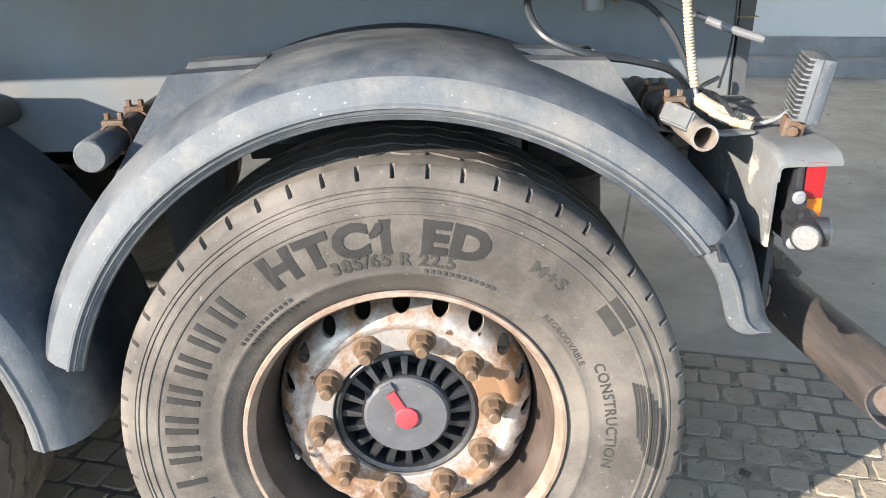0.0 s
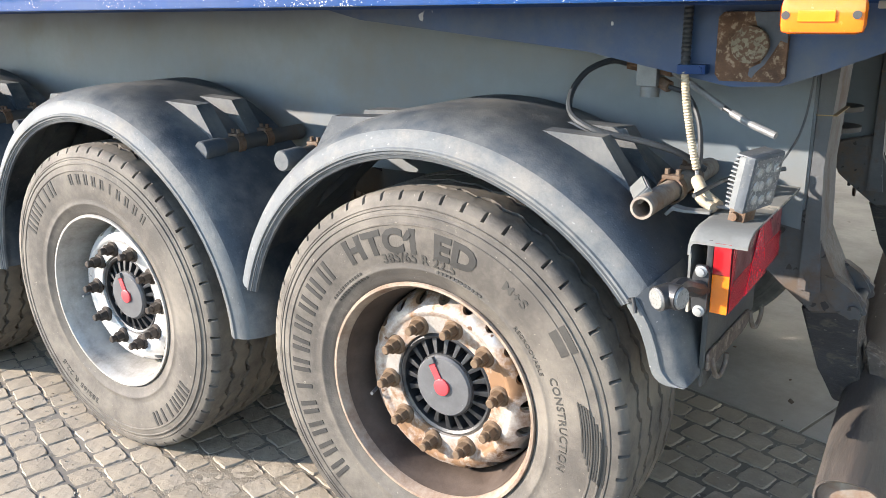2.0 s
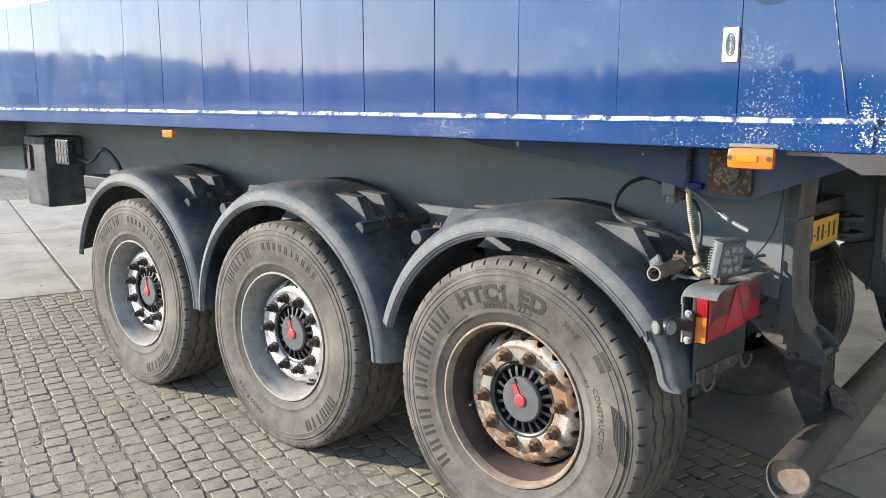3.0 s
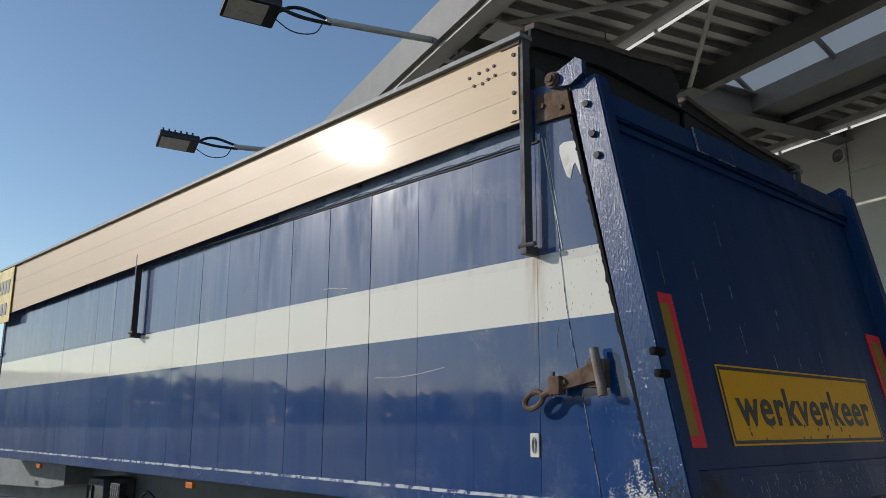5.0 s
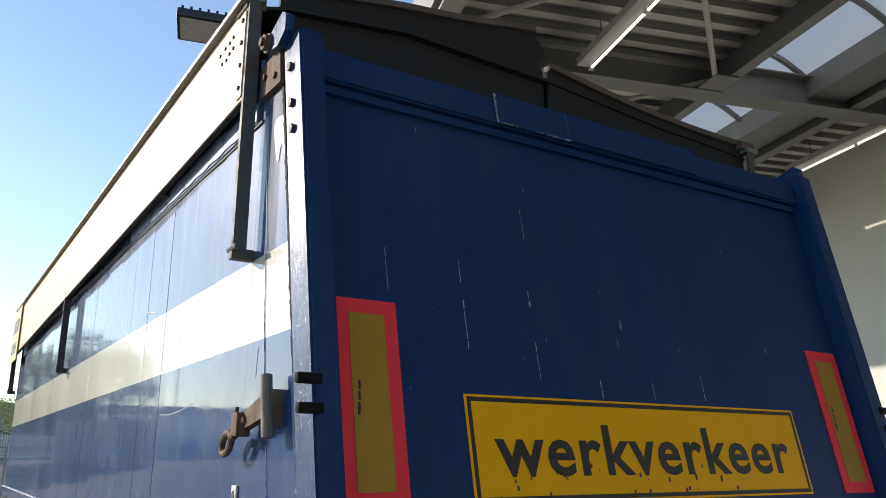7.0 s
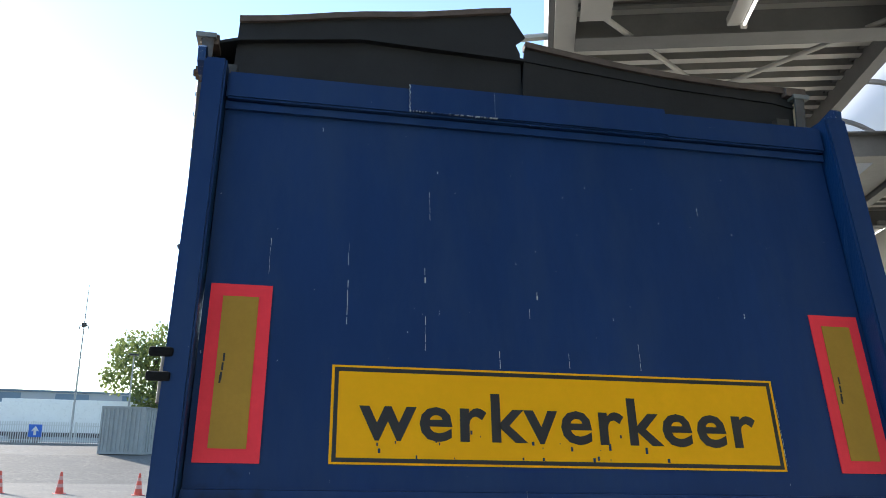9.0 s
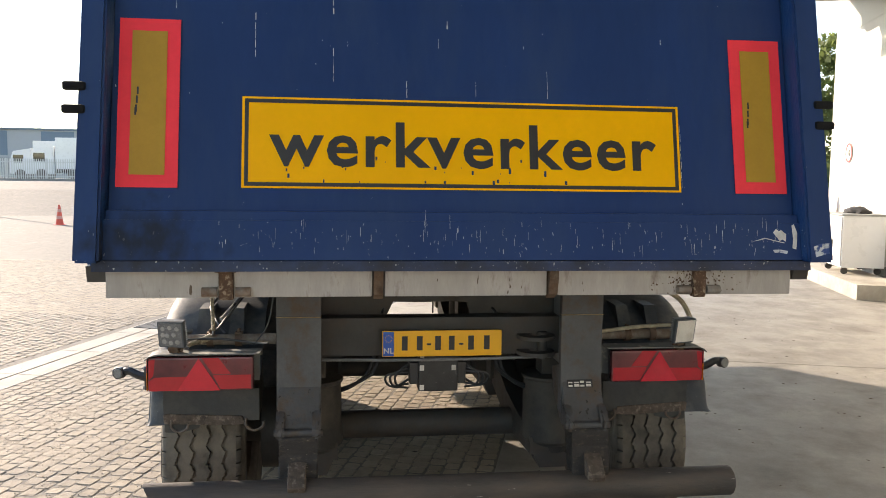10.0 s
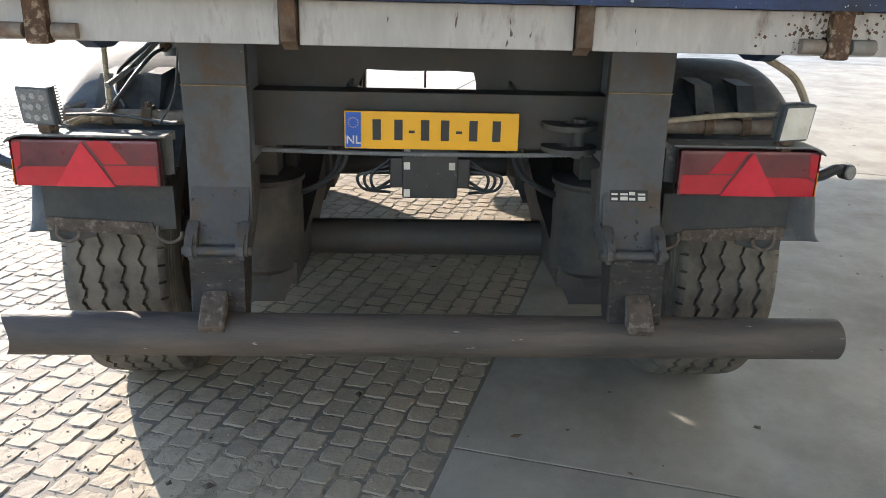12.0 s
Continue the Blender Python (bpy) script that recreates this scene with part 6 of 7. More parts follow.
for mirror in (-1, 1):
    for xc, s, e in ((0.0, 34, 163), (-1.31, 1, 179), (-2.62, 1, 166)):
        g = part("mudguard", guard(xc, s, e, mirror), PLASTIC, trailer, "grey-black moulded plastic mudguard, scuffed and dusty", sharp=30)
        g.data.materials.append(LIPGREY)
        for sense in (1, -1):
            for y in (1.04, 0.9):
                if xc > -2 or sense > 0:
                    bm = B()
                    wedge(bm, xc, sense, y, mirror)
                    part("mounting_ramp", bm, PLASTIC, g, sharp=20)
    # hanging tail at the rear of the last mudguard, rounded off below
    bm = B()
    lip = smooth_path([Vector(p) for p in ((0.519, 0, 0.892), (0.546, 0, 0.85), (0.562, 0, 0.81), (0.573, 0, 0.772), (0.582, 0, 0.752), (0.6, 0, 0.739), (0.625, 0, 0.737), (0.646, 0, 0.741))], 4)
    rim = smooth_path([Vector(p) for p in ((0.588, 0, 0.966), (0.617, 0, 0.9), (0.635, 0, 0.845), (0.645, 0, 0.81), (0.651, 0, 0.79), (0.655, 0, 0.772), (0.658, 0, 0.76), (0.66, 0, 0.75))], 4)
    rows = []
    for p, q in zip(lip, rim):
        long = (q - p).length
        f = min(1.0, long / 0.075)
        prof = [(p.lerp(q, d * f / long), y) for d, y in ((0, 1.23), (0.003, 1.238), (0.0205, 1.2405), (0.0235, 1.2465), (0.0285, 1.2465), (0.0315, 1.2405))]
        prof += [(p.lerp(q, d), y) for d, y in ((0.62, 1.237), (0.78, 1.23), (0.91, 1.215), (0.985, 1.19), (1.0, 1.15), (1.0, 1.1))]
        back = (p - q).normalized() * 0.006
        prof += [(c + back * (k > 5), y - (0.006 if y > 1.16 else 0.0)) for k, (c, y) in reversed(list(enumerate(prof)))]
        rows.append([bm.verts.new((c.x, mirror * y, c.z)) for c, y in prof])
    for a, b_ in zip(rows, rows[1:]):
        for k in range(len(a)):
            j = (k + 1) % len(a)
            bm.faces.new((a[k], a[j], b_[j], b_[k])).material_index = 1 if k < 5 else 0
    bm.faces.new(rows[0])
    bm.faces.new(rows[-1][::-1])
    bmesh.ops.recalc_face_normals(bm, faces=bm.faces)
    tail = part("mudguard_tail", bm, PLASTIC, trailer, "rounded plastic mudguard tail, scuffed and dusty", sharp=40)
    tail.data.materials.append(LIPGREY)
    bm = B()
    box(bm, (0.527, min(mirror * 1.236, mirror * 1.25), 0.905), (0.54, max(mirror * 1.236, mirror * 1.25), 0.912), 0.002)
    rod(bm, (0.537, mirror * 1.246, 0.916), (0.546, mirror * 1.252, 0.886), 0.004, 8)
    part("cable_tie", bm, HUB, tail, "black cable tie at the guard's joint")
    # support tubes across the gaps
    for x, mat, open_end in ((-0.514, PLASTIC, False), (-0.84, PLASTIC, False), (-1.825, PLASTIC, False), (-2.15, PLASTIC, False), (0.522, PIPE, True)):
        bm = B()
        z = 1.075 if not open_end else 1.083
        y0 = 1.14 if not open_end else 1.185
        if open_end:
            rod(bm, (x, mirror * y0, z), (x, mirror * 0.72, z), 0.0235, 20, hollow=0.0185)
        else:
            rod(bm, (x, mirror * (y0 - 0.07), z), (x, mirror * 0.72, z), 0.025, 16)
        tube = part("support_tube", bm, mat if open_end else DARK, trailer, "weathered open-ended support tube" if open_end else "dark mudguard support tube with a plastic cap")
        if not open_end:
            bm = B()
            ring(bm, [(0, 0), (0.026, 0), (0.0295, 0.005), (0.0295, 0.075), (0.027, 0.08), (0, 0.08)], 18, pose(x, mirror * y0, z, 90 if mirror > 0 else -90, 0, 0))
            part("end_cap", bm, PLASTIC, tube)
        for y in (1.0, 0.88):
            bm = B()
            d = 1 if x in (-0.84, -2.15, 0.522) else -1
            ring(bm, [(0.027, -0.014), (0.031, -0.014), (0.031, 0.014), (0.027, 0.014), (0.027, -0.014)], 16, pose(x, mirror * y, z, 90, 0, 0))
            box(bm, (x - 0.02, mirror * y - 0.015, z + 0.025), (x + 0.02, mirror * y + 0.015, z + 0.034), 0.002)
            for q in (-0.012, 0.012):
                rod(bm, (x + q, mirror * y, z + 0.03), (x + q, mirror * y, z + 0.046), 0.006, 6)
            part("clamp", bm, RUST, tube)
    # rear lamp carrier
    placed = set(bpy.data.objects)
    s = mirror
    bm = B()
    lip = [(0.77, 1.067), (1.17, 1.067), (1.195, 1.064), (1.215, 1.057), (1.228, 1.045)]
    fold = [(0.633, -0.03), (0.633, -0.012), (0.635, -0.005), (0.641, -0.001), (0.648, 0.0), (0.742, 0.0), (0.742, -0.0055), (0.649, -0.0055), (0.642, -0.007), (0.639, -0.012), (0.6385, -0.03)]
    rows = [[bm.verts.new((x, s * y, z + d)) for x, d in fold] for y, z in lip]
    for p, q in zip(rows, rows[1:]):
        for k in range(len(fold)):
            j = (k + 1) % len(fold)
            bm.faces.new((p[k], p[j], q[j], q[k]))
    bm.faces.new(rows[0])
    bm.faces.new(rows[-1][::-1])
    prism(bm, [(s * 1.222, 1.04), (s * 0.78, 1.045), (s * 0.78, 0.93), (s * 1.1, 0.89), (s * 1.215, 0.895)], "x", 0.6335, 0.6385)
    bmesh.ops.recalc_face_normals(bm, faces=bm.faces)
    carrier = part("lamp_carrier", bm, CARRIER, trailer, "pale grey folded steel lamp carrier with worn paint", sharp=40)
    a, b_ = sorted((s * 1.225, s * 0.8))
    bm = B()
    box(bm, (0.668, a, 0.902), (0.681, b_, 1.05), 0.004)
    part("lamp_back", bm, HUB, carrier)
    bm = B()
    box(bm, (0.681, a, 0.905), (0.716, b_, 1.048), 0.013)
    part("tail_lamp_lens", bm, RED_DIM, carrier, "dark red tail lamp lens")
    bm = B()
    c = s * 1.02
    if s < 0:
        box(bm, (0.6825, a - 0.0025, 0.985), (0.714, a - 0.0002, 1.046))
    else:
        box(bm, (0.6825, b_ + 0.0002, 0.985), (0.714, b_ + 0.0025, 1.045))
    part("lamp_segment", bm, RED_LENS, carrier, "clear red lens segment")
    for band in (((0.006, 0.909), (0.14, 0.909), (0.165, 0.968), (0.03, 0.966), (0.006, 0.95)), ((0.292, 0.914), (0.416, 0.914), (0.416, 0.972), (0.262, 0.972)), ((0.218, 1.044), (0.285, 1.044), (0.335, 0.976), (0.262, 0.976)), ((0.006, 0.955), (0.024, 0.972), (0.032, 1.042), (0.006, 1.036))):
        bm = B()
        prism(bm, [(s * (1.225 - u), z) for u, z in band], "x", 0.7155, 0.7168)
        bmesh.ops.recalc_face_normals(bm, faces=bm.faces)
        part("lens_band", bm, RED_BAND, carrier, "bright red lens band", sharp=0)
    bm = B()
    prism(bm, [(c - 0.086, 0.908), (c + 0.086, 0.908), (c, 1.043)], "x", 0.7173, 0.7185)
    part("triangle_reflector", bm, RED_TRI, carrier, "bright red triangular reflector", sharp=0)
    bm = B()
    box(bm, (0.6825, (a - 0.003) if s < 0 else (b_ + 0.0003), 0.908), (0.7145, (a - 0.0003) if s < 0 else (b_ + 0.003), 0.984), 0.0)
    part("turn_signal", bm, AMBER, carrier, "amber side lens")
    # skirt below the lamp with a steel strip
    bm = B()
    box(bm, (0.656, min(s * 1.175, s * 0.78), 0.762), (0.668, max(s * 1.175, s * 0.78), 0.9), 0.004)
    flap = part("mud_flap", bm, FLAP, trailer, "black mud flap with a steel edge strip")
    bm = B()
    prism(bm, [(s * 1.175, 0.795), (s * 1.165, 0.8), (s * 0.85, 0.785), (s * 0.84, 0.75), (s * 0.9, 0.746), (s * 1.17, 0.757)], "x", 0.6685, 0.675)
    bmesh.ops.bevel(bm, geom=list(bm.edges), offset=0.002, segments=1, affect="EDGES")
    part("edge_strip", bm, SCALED, flap, "rusty steel strip along the flap's edge", sharp=30)
    bm = B()
    prism(bm, [(s * 1.17, 0.77), (s * 1.02, 0.765), (s * 1.03, 0.735), (s * 1.08, 0.722), (s * 1.14, 0.715), (s * 1.17, 0.72)], "x", 0.658, 0.664)
    part("torn_edge", bm, FLAP, flap)
    for y0, y1 in ((1.14, 1.075), (0.835, 0.765)):
        bm = B()
        m = (y0 + y1) / 2
        hose(bm, [(0.673, s * y0, 0.775), (0.68, s * y0, 0.745), (0.682, s * (m + 0.012), 0.727), (0.683, s * (m - 0.012), 0.727), (0.684, s * y1, 0.742), (0.684, s * (y1 - 0.004), 0.762)], 0.0055, 8, 5)
        part("hook", bm, HOOK, flap, "bent steel hook on the flap")
    # stalked marker lamp
    bm = B()
    hose(bm, [(0.666, s * 1.225, 0.954), (0.661, s * 1.27, 0.965), (0.65, s * 1.31, 0.98), (0.644, s * 1.34, 0.974)], 0.017, 10, 5)
    prism(bm, [(0.657, 0.903), (0.675, 0.903), (0.68, 0.915), (0.681, 0.99), (0.674, 1.003), (0.656, 1.003), (0.651, 0.985), (0.648, 0.955), (0.652, 0.92)], "y", *sorted((s * 1.2335, s * 1.244)))
    stalk = part("marker_lamp", bm, HUB, carrier, "black rubber stalk marker lamp")
    bm = B()
    c0 = Vector((0.64, s * 1.345, 0.972))
    for d in (Vector((-0.55, s * 0.82, -0.1)), Vector((0.93, s * 0.3, 0.05))):
        d.normalize()
        rod(bm, c0 - d * 0.004, c0 + d * 0.026, 0.0235, 20)
    part("marker_head", bm, HUB, carrier)
    bm = B()
    for d in (Vector((-0.55, s * 0.82, -0.1)), Vector((0.93, s * 0.3, 0.05))):
        d.normalize()
        rod(bm, c0 + d * 0.026, c0 + d * 0.03, 0.0205, 20, 0.018)
    part("marker_lens", bm, MARKERLENS, carrier, "clear round marker lens")
    for z in (0.913, 0.9925):
        bm = B()
        ring(bm, [(0, 0.0), (0.0115, 0.0), (0.0115, 0.002), (0.0072, 0.0035), (0.0072, 0.008), (0.0, 0.009)], 12, pose(0.6665, s * 1.244, z, -90 if s > 0 else 90, 0, 0))
        part("screw", bm, GALV, carrier, "bright steel screw")
    # work light on the carrier
    yaw = -16 if s < 0 else 18
    wl = pose(0.718, s * 1.12, 1.15 if s < 0 else 1.138, 0, 9, yaw)
    bm = B()
    box(bm, (0.0, -0.056, -0.056), (0.022, 0.056, 0.056), 0.008, wl)
    light = part("work_light", bm, LAMPGREY, trailer, "square LED work light with cooling fins")
    for k in range(13):
        z = -0.051 + 0.0085 * k
        part("cooling_fin", made(box, (-0.027 + 0.006 * abs(k - 6) / 6, -0.048, z - 0.0017), (0.001, 0.05, z + 0.0017), 0.0, wl), CASTGREY, light)
    part("fin_base", made(box, (-0.012, -0.05, -0.05), (0.0, 0.05, 0.05), 0.0, wl), CASTGREY, light, "dusty grey heat sink")
    bm = B()
    box(bm, (0.0205, -0.049, -0.049), (0.0226, 0.049, 0.049), 0.0, wl)
    part("lens", bm, LEDFACE if s < 0 else WHITEISH, light, "" if s < 0 else "frosted white lens")
    for p, q in () if s > 0 else ((-0.028, -0.03), (0.0, -0.034), (0.028, -0.03), (-0.014, -0.004), (0.015, 0.0), (-0.03, 0.024), (0.0, 0.03), (0.03, 0.026), (-0.032, -0.002)):
        part("led", made(ring, [(0.0105, 0.0), (0.0095, 0.002), (0.004, 0.003), (0.0, 0.001)], 12, wl @ pose(0.0225, p, q, 0, 90, 0)), CLEAR, light)
    bm = B()
    box(bm, (-0.025, -0.02, -0.092), (0.01, 0.02, -0.055), 0.004, wl)
    rod(bm, wl @ Vector((-0.01, -0.03, -0.075)), wl @ Vector((-0.01, 0.03, -0.075)), 0.009, 8)
    part("bracket", bm, RUST, light)
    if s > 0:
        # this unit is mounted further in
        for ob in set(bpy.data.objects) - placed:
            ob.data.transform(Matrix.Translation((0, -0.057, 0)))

# ---- building with its canopy: local x runs along the wall, y out towards the yard ----
YARD = pose(0.5, 6.35, 0, 0, 0, 163)


def yard(name, bm, material, parent=None, label="", sharp=35):
    """A part laid out in the building's directions."""
    return part(name, bm, material, parent, label, sharp, at=YARD if parent is None else None)


END = 13.5
wall = tagged(yard("wall_south", made(box, (-22, -0.3, 0.32), (END, 0, 7.2)), WALL), "pale insulated wall panels with thin joints", "wall", kind="structure")
bm = B()
for k in range(7):
    for x0, x1 in ((-22, -4.66), (-4.64, 1.34), (1.36, 7.34), (7.36, END - 0.01)):
        box(bm, (x0, 0.0, max(0.34, 0.125 + 0.965 * k)), (x1, 0.006, 0.125 + 0.965 * k + 0.955))
yard("wall_panel", bm, WALL, wall, sharp=0)
bm = B()
for x in (-4.66, 1.34, 7.34):
    box(bm, (x, 0.001, 0.34), (x + 0.02, 0.008, 7.0))
yard("joint_strip", bm, BEAM, wall)
plinth = tagged(yard("plinth", made(box, (-22, -0.3, -0.05), (END, 0.05, 0.33), 0.01), PLINTH), "grey concrete wall plinth", "plinth", kind="structure")
kerb = tagged(yard("kerb", made(box, (-22, 0.05, -0.05), (END, 0.35, 0.16), 0.015), PLINTH), "grey concrete kerb along the wall", "kerb", kind="structure")
platform = tagged(yard("platform", made(box, (8.0, 0.36, -0.05), (END, 1.15, 0.24), 0.012), SLAB), "pale concrete platform along the wall", "platform", kind="structure")
tagged(yard("wall_east", made(box, (END, -18, 0), (END + 0.25, 0, 7.2)), WALL), "pale end wall of the building", "wall", kind="structure")

# canopy deck: ribbed steel sheet over steel beams, with an arched rooflight along it
ZD = 5.7
deck = B()
x = -16.0
while x < 13.0:
    for y0, y1 in ((2.76, 5.62), (-0.2, 1.2)):
        box(deck, (x, y0, ZD), (x + 0.15, y1, ZD + 0.012))
        box(deck, (x + 0.15, y0, ZD - 0.07), (x + 0.162, y1, ZD + 0.012))
        box(deck, (x + 0.162, y0, ZD - 0.07), (x + 0.236, y1, ZD - 0.058))
        box(deck, (x + 0.236, y0, ZD - 0.07), (x + 0.248, y1, ZD + 0.012))
    x += 0.248
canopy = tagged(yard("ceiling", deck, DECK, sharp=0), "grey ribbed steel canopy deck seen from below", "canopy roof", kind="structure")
# rib undersides in cream: light off the ground put into their colour
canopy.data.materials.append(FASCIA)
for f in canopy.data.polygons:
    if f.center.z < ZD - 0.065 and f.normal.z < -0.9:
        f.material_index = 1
beams = thing("canopy_frame", "grey steel canopy beams and bracing", "canopy frame", at=YARD, kind="structure")


def ibeam(bm, p, q, h=0.28, w=0.14):
    p, q = Vector(p), Vector(q)
    d = q - p
    ang = math.degrees(math.atan2(d.y, d.x))
    m = pose(p.x, p.y, p.z, 0, 0, ang)
    L = d.length
    box(bm, (0, -w / 2, -h / 2), (L, w / 2, -h / 2 + 0.014), 0, m)
    box(bm, (0, -w / 2, h / 2 - 0.014), (L, w / 2, h / 2), 0, m)
    box(bm, (0, -0.006, -h / 2 + 0.014), (L, 0.006, h / 2 - 0.014), 0, m)


part("long_beam", made(ibeam, (-16, 2.75, 5.53), (13, 2.75, 5.53), 0.3, 0.12), BEAM, beams)
part("long_beam", made(ibeam, (-16, 1.12, 5.53), (13, 1.12, 5.53), 0.3, 0.14), BEAM, beams)
part("rooflight_kerb", made(box, (-16, 1.2, 5.47), (13, 1.63, 5.72)), BEAM, beams)
for k in range(-5, 5):
    x = 1.36 + 3.2 * k
    if x > 13:
        continue
    part("cross_beam", made(ibeam, (x, 0, 5.515), (x, 5.58, 5.515), 0.33, 0.24), BEAM, beams)
    part("node_plate", made(box, (x - 0.42, 2.72, 5.362), (x - 0.1, 2.98, 5.372)), BEAM, beams)
    part("node_plate", made(box, (x - 0.75, 5.3, 5.36), (x - 0.4, 5.56, 5.372)), FASCIA, beams)
    for p, q in (((x - 0.26, 2.87, 5.39), (x - 3.72, 5.45, 5.4)), ((x - 0.6, 5.45, 5.42), (x - 3.42, 2.87, 5.42))):
        part("brace", made(rod, p, q, 0.026, 8), FASCIA, beams)
part("fascia", made(box, (-16, 5.58, ZD - 0.3), (13.0, 5.765, ZD - 0.06)), FASCIA, beams, "cream canopy fascia", sharp=0)
bm = B()
prism(bm, [(5.767, ZD - 0.26), (5.82, ZD - 0.26), (5.85, ZD + 0.1), (5.7, ZD + 0.1), (5.7, ZD + 0.04), (5.767, ZD + 0.04)], "x", -16, 13.0)
part("gutter_edge", bm, BEAM, beams, "dark gutter edge", sharp=0)
# opal rooflight vault, one sheet with its ribs
bm = B()
arc = [(1.63 + 1.1 * i / 10, ZD + 0.02 + 0.24 * math.sin(math.pi * i / 10)) for i in range(11)]
for a, b_ in zip(arc, arc[1:]):
    v = [bm.verts.new(p) for p in ((-16, *a), (13, *a), (13, *b_), (-16, *b_))]
    bm.faces.new(v)
bmesh.ops.remove_doubles(bm, verts=bm.verts, dist=1e-4)
part("rooflight_sheet", bm, SKYLIGHT, beams, "translucent white rooflight vault")
for k in range(26):
    x = -15.5 + 1.12 * k
    bm = B()
    for a, b_ in zip(arc, arc[1:]):
        prism(bm, [(a[0], a[1] - 0.05), (b_[0], b_[1] - 0.05), (b_[0], b_[1] - 0.006), (a[0], a[1] - 0.006)], "x", x, x + 0.05)
    part("rooflight_rib", bm, BEAM, beams, sharp=0)
# strip lights below the deck
for y, z in ((4.2, 5.36), (0.45, 5.36)):
    for x in ((-8.2, -4.3, -0.44, 4.6, 8.5) if y > 3 else (-6.3, -2.4, 1.48, 5.4, 9.3)):
        t = thing("strip_light", "long white strip light hung under the canopy", "strip light", at=YARD @ pose(x, y, z), group="canopy strip lights")
        part("housing", made(box, (-1.6, -0.02, 0.015), (1.6, 0.1, 0.09), 0.008), FASCIA, t)
        bm = B()
        rod(bm, (-1.55, -0.035, 0.0), (1.55, -0.035, 0.0), 0.014, 10)
        part("tube", bm, TUBE, t)
        for s in (-1.58, -0.52, 0.52, 1.55):
            part("tube_holder", made(box, (s, -0.06, -0.022), (s + 0.04, -0.01, 0.03), 0.003), WHITEISH, t)
        for s in (-1.2, 1.2):
            part("hanger", made(rod, (s, 0.04, 0.09), (s, 0.04, 5.64 - z), 0.006, 6), BEAM, t)

def floodlight(at):
    t = thing("floodlight", "black LED floodlight on a long arm from the canopy edge", "floodlight", at=at, group="canopy floodlights")
    bm = B()
    box(bm, (-0.23, -0.18, -0.04), (0.25, 0.18, 0.04), 0.02)
    head = part("lamp_head", bm, HUB, t)
    for k in range(6):
        part("fin", made(box, (-0.2 + 0.07 * k, -0.16, 0.036), (-0.18 + 0.07 * k, 0.16, 0.075)), HUB, head)
    part("lens", made(box, (-0.2, -0.15, -0.046), (0.14, 0.15, -0.0405), 0.003), WHITEISH, t, "pale lens sheet")
    bm = B()
    hose(bm, [(0.2, 0.12, 0.05), (0.42, 0.04, 0.16), (0.75, 0.0, 0.09)], 0.018, 7, 5)
    hose(bm, [(0.2, -0.12, 0.0), (0.45, -0.03, 0.02), (0.75, 0.0, 0.05)], 0.018, 7, 5)
    part("yoke", bm, HUB, t)
    bm = B()
    rod(bm, (0.7, 0, 0.07), (2.95, 0, 0.28), 0.034, 10)
    part("arm", bm, FASCIA, t)
    for k in (2.25, 2.7):
        part("clamp", made(box, (k, -0.05, 0.14), (k + 0.05, 0.05, 0.34), 0.006), DARK, t)
    bm = B()
    hose(bm, [(0.2, 0, -0.03), (0.4, 0.02, -0.12), (0.6, 0.02, -0.08), (0.68, 0, 0.05)], 0.006, 6, 6)
    part("cable", bm, CABLE, t)
    return t


fl = floodlight(pose(-3.1, -0.5, 5.4, -8, 2, 73))
copy_thing(fl, pose(-6.45, 0.43, 5.25, -8, 2, 73))

# round wall lamp and the notices on the wall
t = thing("wall_lamp", "round white lamp on the canopy wall", "lamp", at=YARD @ pose(1.45, 0.01, 5.2))
bm = B()
ring(bm, [(0.0, 0), (0.1, 0), (0.108, 0.035), (0.1, 0.055), (0.086, 0.055), (0.084, 0.03), (0, 0.03)], 28, pose(0, 0, 0, -90, 0, 0))
part("housing", bm, WHITEISH, t)
part("lens", made(ring, [(0.0, 0.046), (0.083, 0.036), (0.083, 0.031), (0.0, 0.031)], 28, pose(0, 0, 0, -90, 0, 0)), LEDFACE, t)
t = thing("speed_limit_sign", "round red-rimmed speed limit sign on the wall", "sign", at=YARD @ pose(12.45, 0.012, 2.45))
bm = B()
ring(bm, [(0, 0.004), (0.2, 0.004), (0.2, 0.012), (0, 0.012)], 28, pose(0, 0, 0, -90, 0, 0))
part("disc", bm, WHITEISH, t)
bm = B()
ring(bm, [(0.16, 0.013), (0.2, 0.013), (0.2, 0.017), (0.16, 0.017), (0.16, 0.013)], 28, pose(0, 0, 0, -90, 0, 0))
part("ring", bm, REDPAINT, t)
bm = lettering("10", 0.17, 0.001, 0.004, 1.0)
bmesh.ops.transform(bm, matrix=pose(0, 0.015, -0.06, 90, 0, 180), verts=bm.verts)
part("numerals", bm, BLACKFILM, t, sharp=0)
t = thing("notice", "small paper notice on the wall", "notice", at=YARD @ pose(9.6, 0.012, 1.75))
part("sheet", made(box, (-0.1, 0, -0.14), (0.1, 0.006, 0.14), 0.001), WHITEISH, t)
part("print", made(box, (-0.06, 0.0062, -0.1), (0.06, 0.008, 0.02)), BLACKFILM, t)
